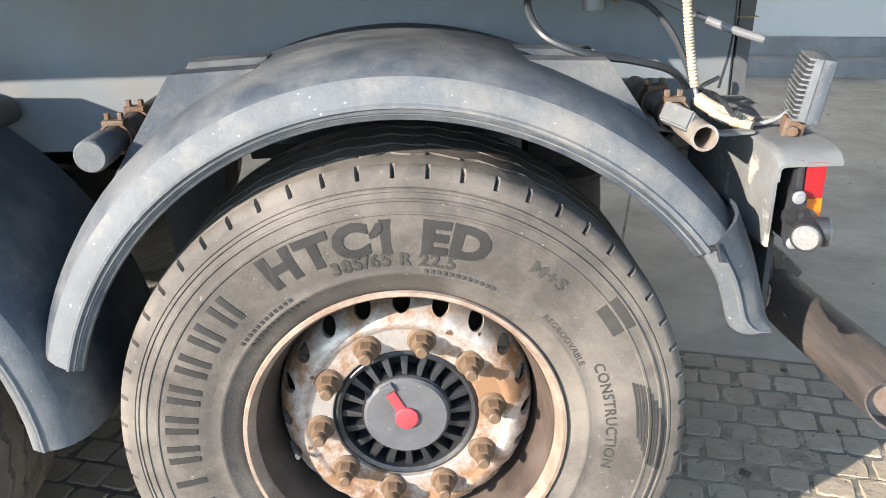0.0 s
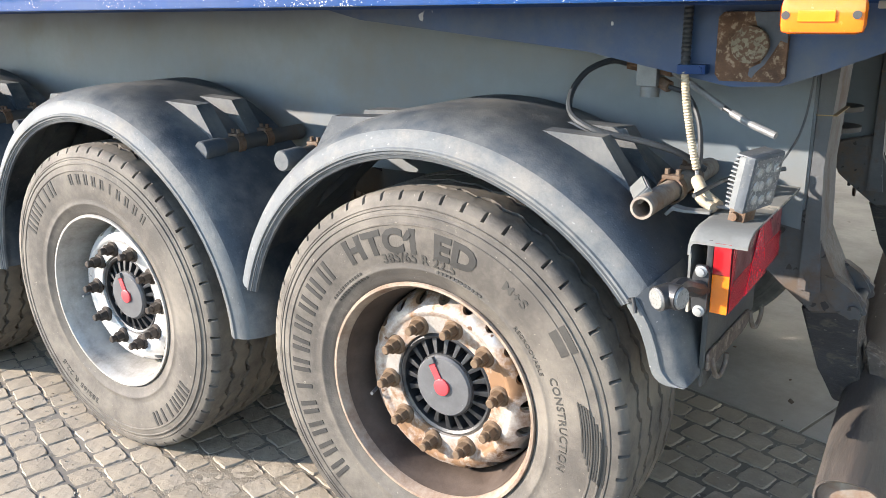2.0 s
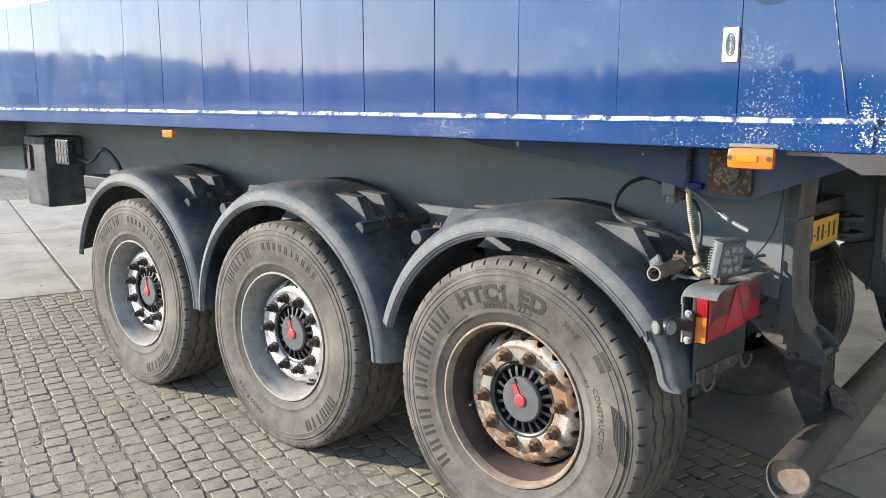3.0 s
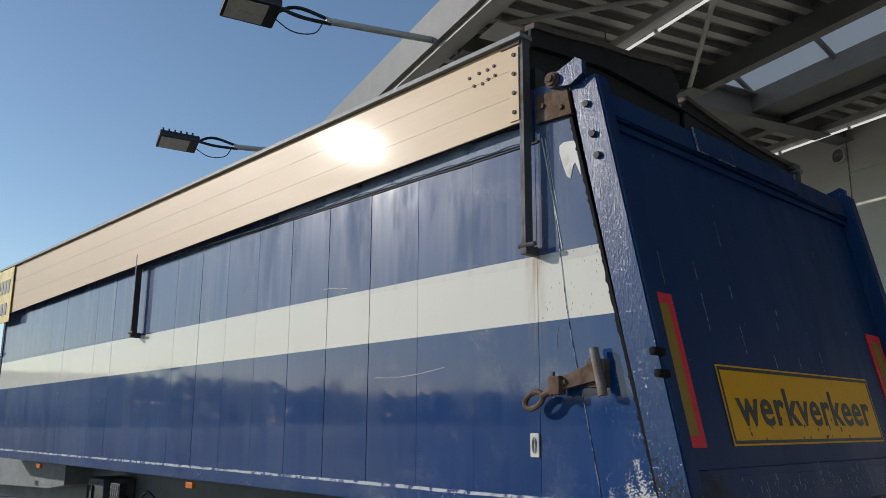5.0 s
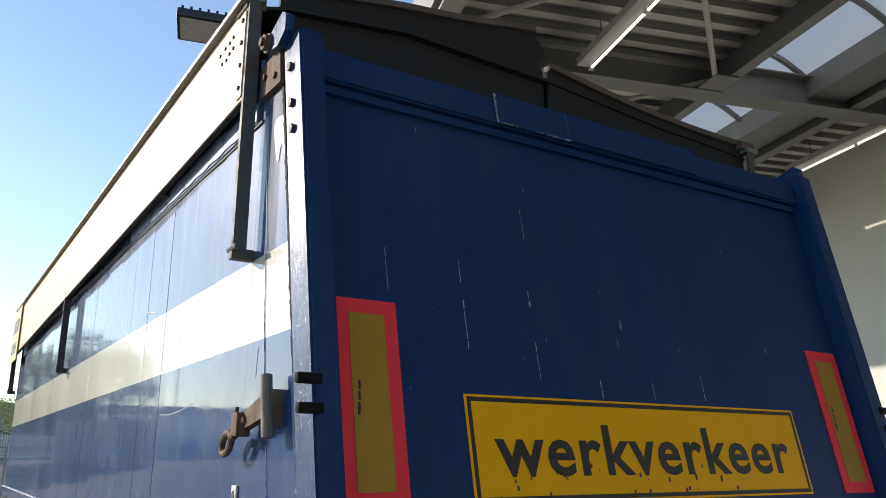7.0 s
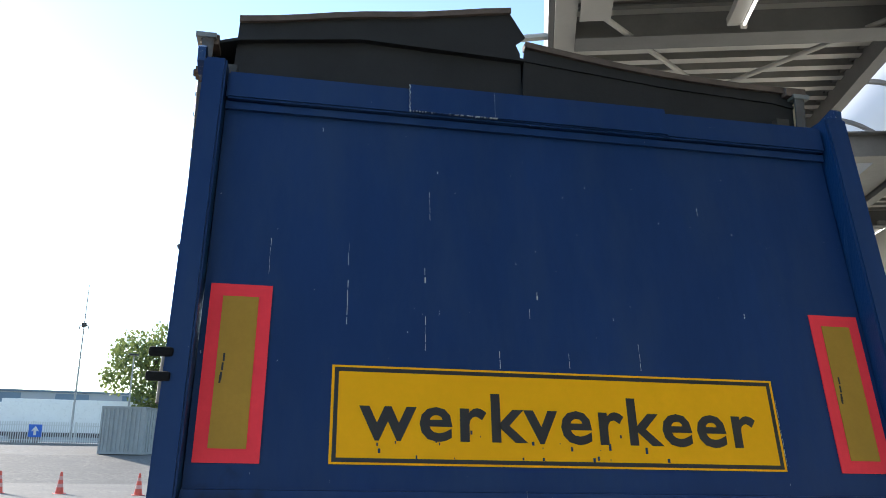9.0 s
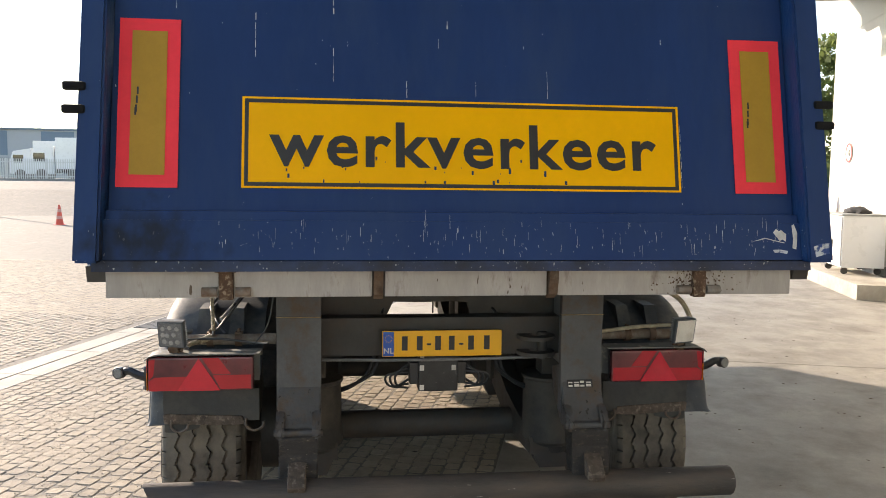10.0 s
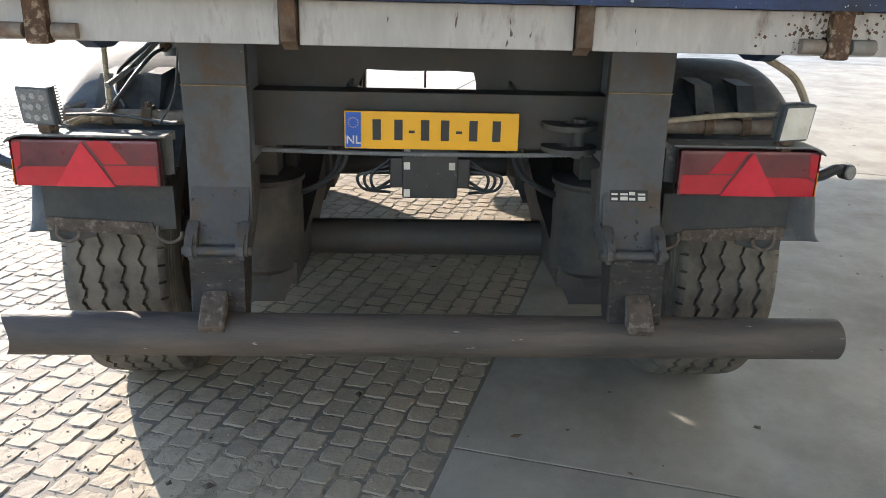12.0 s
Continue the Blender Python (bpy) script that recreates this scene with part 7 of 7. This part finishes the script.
# bin, cabinet and extinguisher against the wall
t = thing("waste_bin", "grey waste bin with a teal liner against the wall", "bin", at=YARD @ pose(11.3, 0.55, 0.24))
bm = B()
ring(bm, [(0, 0), (0.22, 0), (0.27, 0.76), (0.25, 0.76), (0.2, 0.02), (0, 0.02)], 20)
part("tub", bm, BEAM, t)
bm = B()
ring(bm, [(0.272, 0.6), (0.282, 0.76), (0.24, 0.79), (0.22, 0.72)], 20)
part("liner", bm, LINER, t)
t = thing("tool_trolley", "white metal tool trolley with two doors and castors", "tool trolley", at=YARD @ pose(10.05, 0.6, 0.24))
part("body", made(box, (-0.55, -0.35, 0.12), (0.55, 0.35, 1.02), 0.01), VANWHITE, t)
part("worktop", made(box, (-0.57, -0.37, 1.02), (0.57, 0.38, 1.05), 0.01), CONTAINER, t)
part("drawer", made(box, (-0.53, 0.352, 0.8), (0.53, 0.37, 1.0), 0.006), VANWHITE, t)
for a in (-0.53, 0.01):
    d_ = part("door", made(box, (a, 0.352, 0.15), (a + 0.52, 0.37, 0.785), 0.006), VANWHITE, t)
    part("handle", made(box, (a + (0.44 if a < 0 else 0.06), 0.37, 0.4), (a + (0.46 if a < 0 else 0.08), 0.39, 0.58), 0.003), DARK, d_)
for a in (-0.45, 0.45):
    for b_ in (-0.27, 0.27):
        part("castor", made(rod, (a - 0.02, b_, 0.06), (a + 0.02, b_, 0.06), 0.06, 14), DARK, t)
t = thing("black_bag", "crumpled black bag lying on the tool trolley", "bag", at=YARD @ pose(10.1, 0.55, 1.29))
bm = B()
bmesh.ops.create_icosphere(bm, subdivisions=3, radius=0.3)
for v in bm.verts:
    v.co = Vector((v.co.x, v.co.y * 0.7, max(0, v.co.z) * 0.4)) * (1 + 0.25 * noise.noise(v.co * 6))
part("sack", bm, TARP, t)
t = thing("fire_extinguisher", "red fire extinguisher on the wall", "extinguisher", at=YARD @ pose(13.2, 0.25, 1.0))
bm = B()
rod(bm, (0, 0, 0), (0, 0, 0.5), 0.09, 14)
rod(bm, (0, 0, 0.5), (0, 0, 0.62), 0.05, 10)
part("cylinder", bm, REDPAINT, t)

# ---- ground ----
gm = B()
xs = [-260, -160, -110, -80, -62, -52, -44, -38, -34, -20, -10, 0, 10, 40, 120, 260]
ys = [-260, -120, -60, -30, -12, 0, 12, 30, 60, 120, 260]
grid = [[gm.verts.new((x, y, -0.0034 + (1.4 * min(1, max(0, (-34 - x) / 14)) if x < -34 else 0))) for y in ys] for x in xs]
for i in range(len(xs) - 1):
    for j in range(len(ys) - 1):
        gm.faces.new((grid[i][j], grid[i + 1][j], grid[i + 1][j + 1], grid[i][j + 1]))
ground = tagged(part("ground", gm, YARDGROUND, sharp=0), "dusty grey-brown paved yard ground", "ground", kind="structure")
# smooth concrete apron along the building
apron = thing("apron", "smooth grey concrete apron with oil spots", "pavement", at=YARD, kind="structure")
for k in range(8):
    part("slab", made(box, (-22 + 5.0 * k, 0.35, -0.06), (-22 + 5.0 * k + 4.988, 5.93, 0.0), 0.003), CONCRETE, apron, sharp=0)
slabs = thing("slab_pavement", "light concrete slabs laid in the yard", "pavement", at=YARD, kind="structure")
for i in range(2):
    for j in range(2):
        part("slab", made(box, (3.45 + 3.82 * i, 5.94 + 2.16 * j, -0.06), (3.45 + 3.82 * i + 3.8, 5.94 + 2.16 * j + 2.13, 0.002), 0.006), SLAB, slabs, sharp=0)
drain = thing("drain_channel", "pale concrete drain channel strip with an iron grate", "drain", at=YARD, kind="structure")
for k in range(24):
    x = -10 + 1.0 * k
    part("edge_slab", made(box, (x, 10.42, -0.06), (x + 0.992, 10.66, 0.003), 0.004), SLAB, drain, sharp=0)
    part("edge_slab", made(box, (x, 10.16, -0.06), (x + 0.992, 10.4, 0.003), 0.004), SLAB, drain, sharp=0)
bm = B()
for k in range(24):
    box(bm, (3.3 + 0.05 * k, 10.2, -0.01), (3.325 + 0.05 * k, 10.62, 0.012))
part("grate", bm, IRON, drain, sharp=0)

# ---- yard furniture and distance ----


def cone_meshes():
    bm = B()
    ring(bm, [(0.0, 0.74), (0.025, 0.75), (0.035, 0.74), (0.14, 0.04), (0.15, 0.03)], 20)
    box(bm, (-0.2, -0.2, 0), (0.2, 0.2, 0.035), 0.01)
    a = mesh_of("cone_body", bm, CONE)
    return a, [mesh_of("cone_band", made(ring, rows, 20), CONEWHITE) for rows in ([(0.0575, 0.6), (0.0755, 0.48)], [(0.0955, 0.35), (0.1135, 0.23)])]


ca, cb = cone_meshes()
for x, y in ((-27.0, -10.5), (-27.0, -8.55), (-26.6, -5.9), (-26.3, -13.0)):
    t = thing("traffic_cone", "orange-red traffic cone with pale bands on the yard", "traffic cone", at=pose(x, y, -0.02, 0, 0, 20), group="traffic cones")
    part("cone_body", ca, None, t)
    for me in cb:
        part("cone_band", me, None, t)

t = thing("storage_container", "grey corrugated steel storage container", "container", at=pose(-45.0, -11.3, 1.08, 0, 0, -8))
bm = B()
n = 20
for k in range(n):
    d = 0.04 if k % 2 else 0.0
    box(bm, (-0.05 + d, 0.12 * k, 0.12), (0.0 + d, 0.12 * k + 0.122, 2.5))
tagged(part("door_end", bm, CONTAINER, t, sharp=0), kind="stuff")
bm = B()
for k in range(26):
    d = 0.04 if k % 2 else 0.0
    for y in (0.0 + d, 2.35 - d):
        box(bm, (-6.0 + 0.23 * k, y, 0.12), (-6.0 + 0.23 * k + 0.232, y + 0.05, 2.5))
part("side_wall", bm, CONTAINER, t, sharp=0)
bm = B()
for y in (0, 2.34):
    for x in (-6.0, -0.06):
        box(bm, (x, y, 0), (x + 0.12, y + 0.1, 2.59))
for y in (0, 2.34):
    for z in (0, 2.48):
        box(bm, (-6, y, z), (0.06, y + 0.1, z + 0.12))
for z in (0, 2.48):
    box(bm, (-0.02, 0, z), (0.08, 2.44, z + 0.12))
box(bm, (-6, 0, 2.5), (0.05, 2.44, 2.56))
part("corner_frame", bm, CONTAINER, t, sharp=0)
bm = B()
for y in (0.7, 1.65):
    rod(bm, (0.1, y, 0.15), (0.1, y, 2.45), 0.02, 8)
part("lock_bar", bm, GALV, t)

# palisade fence
fence = thing("palisade_fence", "pale steel palisade fence along the yard", "fence", kind="structure")
pale = mesh_of("pale", made(box, (-0.012, -0.035, 0.08), (0.012, 0.035, 1.6), 0.006), FENCE)
FX = -57.0
for k in range(290):
    y = -32 + 0.15 * k
    part("pale", pale, None, fence, at=pose(FX, y, 1.36))
for k in range(16):
    part("fence_post", made(box, (FX - 0.09, -32 + 2.75 * k, 1.3), (FX - 0.02, -31.93 + 2.75 * k, 3.0)), FENCE, fence)
for z in (1.7, 2.7):
    part("rail", made(box, (FX - 0.03, -32, z), (FX - 0.015, 11.5, z + 0.06)), FENCE, fence)
part("footing", made(box, (FX - 0.1, -34, 1.0), (FX + 0.1, 12, 1.55)), PLINTH, fence)
t = thing("direction_sign", "blue square sign with a white upward arrow on the fence", "sign", at=pose(FX + 0.12, -18.0, 2.35))
part("panel", made(box, (0, -0.42, -0.42), (0.015, 0.42, 0.42), 0.004), SIGNBLUE, t)
bm = B()
prism(bm, [(-0.09, -0.3), (0.09, -0.3), (0.09, 0.02), (0.26, -0.04), (0, 0.32), (-0.26, -0.04), (-0.09, 0.02)], "x", 0.0155, 0.02)
part("arrow", bm, WHITEISH, t, sharp=0)

# lattice of temporary fence panels beyond the trailer's front
for k in range(3):
    t = thing("fence_panel", "galvanised mesh fence panel on a block", "fence panel", at=YARD @ pose(16.3, 6.9 + 3.3 * k, 0, 0, 0, 90), group="mesh fence panels")
    bm = B()
    for p, q in (((-1.6, 0, 0.1), (-1.6, 0, 2.0)), ((1.6, 0, 0.1), (1.6, 0, 2.0)), ((-1.6, 0, 2.0), (1.6, 0, 2.0)), ((-1.6, 0, 0.15), (1.6, 0, 0.15))):
        rod(bm, p, q, 0.022, 8)
    part("tube_frame", bm, GALV, t)
    bm = B()
    for i in range(26):
        box(bm, (-1.58 + 0.125 * i, -0.004, 0.15), (-1.57 + 0.125 * i, 0.004, 2.0))
    for i in range(7):
        box(bm, (-1.6, -0.004, 0.4 + 0.25 * i), (1.6, 0.004, 0.408 + 0.25 * i))
    part("mesh", bm, GALV, t, sharp=0)
    part("block", made(box, (-1.85, -0.12, 0), (-1.35, 0.12, 0.15), 0.02), PLINTH, t)

# vehicles beyond the fence


def box_truck(at, length, label):
    t = thing("box_truck", label, "truck", at=at)
    part("cargo_box", made(box, (-length, -1.25, 0.95), (0, 1.25, 3.7), 0.05), VANWHITE, t)
    bm = B()
    prism(bm, [(0.15, 0.5), (2.2, 0.5), (2.25, 1.5), (1.9, 2.7), (0.15, 3.0)], "y", -1.15, 1.15)
    bmesh.ops.bevel(bm, geom=list(bm.edges), offset=0.08, segments=2, affect="EDGES")
    cab = part("cab", bm, VANWHITE, t)
    part("side_window", made(box, (0.9, -1.165, 1.6), (1.85, 1.165, 2.35), 0.02), GLASSDARK, cab)
    part("chassis", made(box, (-length, -0.5, 0.6), (1.8, 0.5, 0.95)), DARK, t)
    for x in (1.2, -length + 1.2, -length + 2.4):
        for y in (-1.05, 1.05):
            bm = B()
            rod(bm, (x, y - 0.14, 0.48), (x, y + 0.14, 0.48), 0.48, 20)
            part("wheel", bm, TREAD, t)
    return t


box_truck(pose(-80, -29.5, 1.4, 0, 0, -90), 6.0, "white lorry parked behind the fence")
box_truck(pose(-72, -24.85, 1.4, 0, 0, -90), 12.0, "long white box truck parked beyond the fence")

hall = thing("warehouse", "long white and blue-grey panelled warehouse far off", "warehouse", at=pose(-135, -52, 1.4, 0, 0, 6))
part("wall", made(box, (-20, -4, 0), (0, 72, 7.7)), HALLWHITE, hall)
part("roof", made(box, (-20.3, -4.4, 7.7), (0.3, 72.4, 8.0)), HALLBLUE, hall)
for k in range(8):
    part("blue_panel", made(box, (0.0, -6 + 10 * k, 3.6), (0.05, -1 + 10 * k, 7.5)), HALLBLUE, hall)
for k in range(6):
    part("dock_door", made(box, (0.0, -4 + 13 * k, 0), (0.06, 13 * k, 3.2)), GALV, hall)

t = thing("radio_mast", "thin steel mast with a small antenna head", "mast", at=pose(-58.5, -16.1, 1.4))
bm = B()
rod(bm, (0, 0, 0), (0, 0, 5.5), 0.09, 8, 0.06)
rod(bm, (0, 0, 5.5), (0, 0, 11.5), 0.055, 8, 0.03)
part("pole", bm, GALV, t)
bm = B()
box(bm, (-0.12, -0.15, 8.4), (0.12, 0.15, 8.7), 0.02)
hose(bm, [(0, -0.3, 8.2), (0, -0.25, 8.5), (0, 0.25, 8.5), (0, 0.3, 8.2)], 0.03, 6, 3)
part("antenna", bm, DARK, t)


def street_lamp(at, h):
    t = thing("street_lamp", "tall grey pole with a flat lamp head", "street lamp", at=at, group="yard lamps")
    bm = B()
    rod(bm, (0, 0, 0), (0, 0, h), 0.09, 10, 0.05)
    part("pole", bm, GALV, t)
    part("lamp_head", made(box, (-0.28, -0.35, h), (0.28, 0.35, h + 0.13), 0.03), HUB, t)
    return t


street_lamp(pose(-40, 3.75, 0.6), 12.1)
street_lamp(pose(-34, -15.8, 0), 4.2)
street_lamp(pose(-66, -13.8, 1.4), 7.2)


def tree(at, h, w, seed, n=900):
    rnd = random.Random(seed)
    t = thing("tree", "broad leafy green tree", "tree", at=at, group="trees beyond the yard")
    bm = B()
    hose(bm, [(0, 0, -0.3), (0.1, 0, h * 0.2), (0.0, 0.1, h * 0.45), (0.1, 0, h * 0.8)], 0.16, 8, 4)
    limbs = []
    for k in range(9):
        a = 2.4 * k
        z = h * (0.25 + 0.06 * k)
        tip = Vector((math.cos(a) * w * 0.38, math.sin(a) * w * 0.38, z + h * 0.2))
        rod(bm, (0.05, 0, z), tip, 0.07, 6, 0.02)
        limbs.append(tip)
    part("trunk", bm, BARK, t)
    bm = B()
    lobes = [(tip + Vector((rnd.uniform(-0.4, 0.4), rnd.uniform(-0.4, 0.4), rnd.uniform(-0.2, 0.5))), w * rnd.uniform(0.15, 0.25)) for tip in limbs] + [(Vector((0, 0, h * 0.84)), w * 0.25), (Vector((0.3, 0.2, h * 0.6)), w * 0.3)]
    for k in range(n):
        c, r = rnd.choice(lobes)
        d = Vector((rnd.gauss(0, 1), rnd.gauss(0, 1), rnd.gauss(0, 0.8))).normalized()
        p = c + d * r * rnd.uniform(0.55, 1.08)
        s = rnd.uniform(0.06, 0.17) * (h / 9)
        q = Euler((rnd.uniform(0, 6), rnd.uniform(0, 6), rnd.uniform(0, 6))).to_matrix()
        vs = [bm.verts.new(p + q @ Vector(o)) for o in ((-s, -s * 0.6, 0), (s, -s * 0.4, s * 0.3), (s * 0.7, s, 0), (-s * 0.6, s * 0.8, -s * 0.3))]
        bm.faces.new(vs)
    part("crown", bm, LEAF, t, sharp=0)
    return t


for i, (x, y, h, w) in enumerate(((-72, -13.0, 9.5, 7.5), (-75, -8.0, 9.0, 7.5), (-70, -9.5, 4.5, 6.0), (-70, -3.5, 8.5, 7.0), (-74, 5.5, 4.5, 7.0), (-38, 24.0, 9.0, 7.0), (-33, 29.0, 8.5, 7.0), (-70, 14.0, 4.5, 8.0))):
    tree(pose(x, y, 1.3 if x < -50 else 0.3), h, w, i + 3, 6000)

# tree line all round the yard, far off
rnd = random.Random(5)
verts, faces = [], []
for k in range(36000):
    a = rnd.uniform(0, 2 * math.pi)
    R = rnd.uniform(150, 170)
    top = 6.6 + 0.9 * noise.noise(Vector((math.cos(a) * 9, math.sin(a) * 9, 0))) + 1.1 * noise.noise(Vector((math.cos(a) * 40, math.sin(a) * 40, 3))) + 1.2 * noise.noise(Vector((math.cos(a) * 170, math.sin(a) * 170, 8)))
    top += 2.7 * math.exp(-((a - 3.63) / 0.1) ** 2) + 3.2 * max(0.0, noise.noise(Vector((math.cos(a) * 95, math.sin(a) * 95, 5))) - 0.12)
    z = rnd.uniform(0, 1) ** 0.7 * top
    p = Vector((R * math.cos(a), R * math.sin(a), z))
    s = rnd.uniform(0.35, 1.0)
    q = Euler((rnd.uniform(0, 6), rnd.uniform(0, 6), rnd.uniform(0, 6))).to_matrix()
    i = len(verts)
    verts += [p + q @ Vector(o) for o in ((-s, -s, 0), (s, -s * 0.7, 0.2), (s * 0.8, s, 0), (-s * 0.7, s, -0.2))]
    faces.append((i, i + 1, i + 2, i + 3))
me = bpy.data.meshes.new("distant_woods")
me.from_pydata(verts, [], faces)
me.materials.append(LEAF)
tagged(new("distant_woods", me), "dark green line of woods round the yard", "woods", kind="stuff")
bm = B()
box(bm, (-64, -60, 1.0), (-57.5, 30, 1.43))
tagged(part("verge", bm, GRASS), "grass verge along the fence", "verge", kind="structure")

# ---- pavers ----
PL, PW = 0.112, 0.103
paving = thing("paving", "grey-brown concrete block pavers with sandy joints", "pavement", at=YARD, kind="structure")


def paver_mesh(k):
    """A worn block: uneven outline, broken edges, a slightly rough top."""
    rnd = random.Random(k)
    bm = B()
    n = 20
    a, b_ = PL / 2 * rnd.uniform(0.92, 0.99), PW / 2 * rnd.uniform(0.9, 0.98)
    ragged = [rnd.uniform(0.93, 1.02) for i in range(n)]

    def outline(s, z, jit):
        out = []
        for i in range(n):
            t = 2 * math.pi * (i + 0.5) / n
            c, d = math.cos(t), math.sin(t)
            f = 1 / (abs(c) ** 9 + abs(d) ** 9) ** (1 / 9)
            out.append(bm.verts.new((a * c * f * s * ragged[i] + rnd.uniform(-jit, jit), b_ * d * f * s * ragged[i] + rnd.uniform(-jit, jit), z + rnd.uniform(-0.0015, 0.0012))))
        return out

    low, mid, topv = outline(1.03, -0.016, 0.001), outline(0.99, -0.0035, 0.0015), outline(0.9, 0.0006, 0.002)
    for p, q in ((low, mid), (mid, topv)):
        for i in range(n):
            j = (i + 1) % n
            bm.faces.new((p[i], p[j], q[j], q[i]))
    bm.faces.new(topv)
    return mesh_of("paver", bm, BRICKS, 50)


KINDS = [paver_mesh(k) for k in range(24)]
rnd = random.Random(8)
verts, faces = [], []
single = 0
row = 0
y = 5.94
while y < 21:
    x = -9.5 + (0.5 * PL if row % 2 else 0.0)
    while x < (16.0 if y < 15 else 10.0):
        inside_slab = 3.4 < x < 11.15 and y < 10.3
        inside_drain = 10.1 < y < 10.7
        if not inside_slab and not inside_drain:
            z = rnd.uniform(-0.0022, 0.0016) - 0.0004
            tilt = (rnd.uniform(-1.2, 1.2), rnd.uniform(-1.2, 1.2), rnd.uniform(-4, 4) + 180 * rnd.randrange(2))
            at = pose(x + rnd.uniform(-0.007, 0.007), y + PW / 2 + rnd.uniform(-0.005, 0.005), z, *tilt)
            if -1.0 < x < 0.8 and 7.6 < y < 9.4 and single < 300:
                part("paver", KINDS[rnd.randrange(24)], None, paving, at=at)
                single += 1
            else:
                src = KINDS[rnd.randrange(24)]
                i = len(verts)
                far = y > 12.5 or x > 4 or x < -4.5
                if far:
                    a, b_ = PL / 2 - 0.004, PW / 2 - 0.004
                    verts += [at @ Vector(o) for o in ((-a, -b_, 0), (a, -b_, 0), (a, b_, 0), (-a, b_, 0))]
                    faces.append((i, i + 1, i + 2, i + 3))
                else:
                    verts += [at @ v.co for v in src.vertices]
                    faces += [tuple(i + k for k in p.vertices) for p in src.polygons]
        x += PL
    y += PW
    row += 1
me = bpy.data.meshes.new("paver_field")
me.from_pydata(verts, [], faces)
me.materials.append(BRICKS)
rest = new("paver_field", me)
rest.parent = paving
tagged(rest, kind="stuff")

# loose sand that fills the joints, rough and almost level with the blocks
step, x0, x1, y0, y1 = 0.021, -4.4, 3.4, 5.95, 10.1
nx, ny = int((x1 - x0) / step), int((y1 - y0) / step)
verts, faces = [], []
for j in range(ny + 1):
    for i in range(nx + 1):
        p = Vector((x0 + step * i, y0 + step * j, 0))
        h = 0.0036 * noise.noise(p * 38) + 0.003 * noise.noise(p * 95) + 0.0045 * noise.noise(p * 1.9 + Vector((3, 7, 1))) - 0.0044
        verts.append((p.x + 0.008 * noise.noise(p * 50), p.y, h))
for j in range(ny):
    for i in range(nx):
        k = j * (nx + 1) + i
        faces.append((k, k + 1, k + nx + 2, k + nx + 1))
me = bpy.data.meshes.new("joint_sand")
me.from_pydata(verts, [], faces)
me.materials.append(SAND)
ob = tagged(new("joint_sand", me), "rough sand and fine gravel between the pavers", "sand", kind="stuff")
ob.matrix_basis = YARD

# grit on the pavers and dry litter on the apron
for name, material, label, count, area, size in (("grit", GRIT, "loose stone grit on the pavers", 15000, (-4.0, 4.0, 5.95, 11.0), (0.0015, 0.006)),
                                                 ("leaf_litter", LITTER, "dry leaf bits and dirt on the concrete", 620, (-5.0, 6.0, 1.2, 8.5), (0.004, 0.022))):
    rnd = random.Random(len(name))
    verts, faces = [], []
    for k in range(count):
        x, y = rnd.uniform(area[0], area[1]), rnd.uniform(area[2], area[3])
        s = rnd.uniform(*size) * (0.5 + rnd.random())
        a, flat = rnd.uniform(0, 6.28), (0.7 if name == "grit" else 0.18)
        i = len(verts)
        for u, v, w in ((1, 0, 0), (0.1, 0.7, 0), (-0.9, 0.15, 0), (-0.1, -0.6, 0), (0.1, 0.05, flat)):
            u, v = u * rnd.uniform(0.7, 1.2), v * rnd.uniform(0.6, 1.2)
            verts.append((x + s * (u * math.cos(a) - v * math.sin(a)), y + s * (u * math.sin(a) + v * math.cos(a)), 0.0004 + s * w))
        faces += [(i, i + 1, i + 4), (i + 1, i + 2, i + 4), (i + 2, i + 3, i + 4), (i + 3, i, i + 4)]
    me = bpy.data.meshes.new(name)
    me.from_pydata(verts, [], faces)
    me.materials.append(material)
    ob = tagged(new(name, me), label, "litter" if name != "grit" else "grit", kind="stuff")
    ob.matrix_basis = YARD
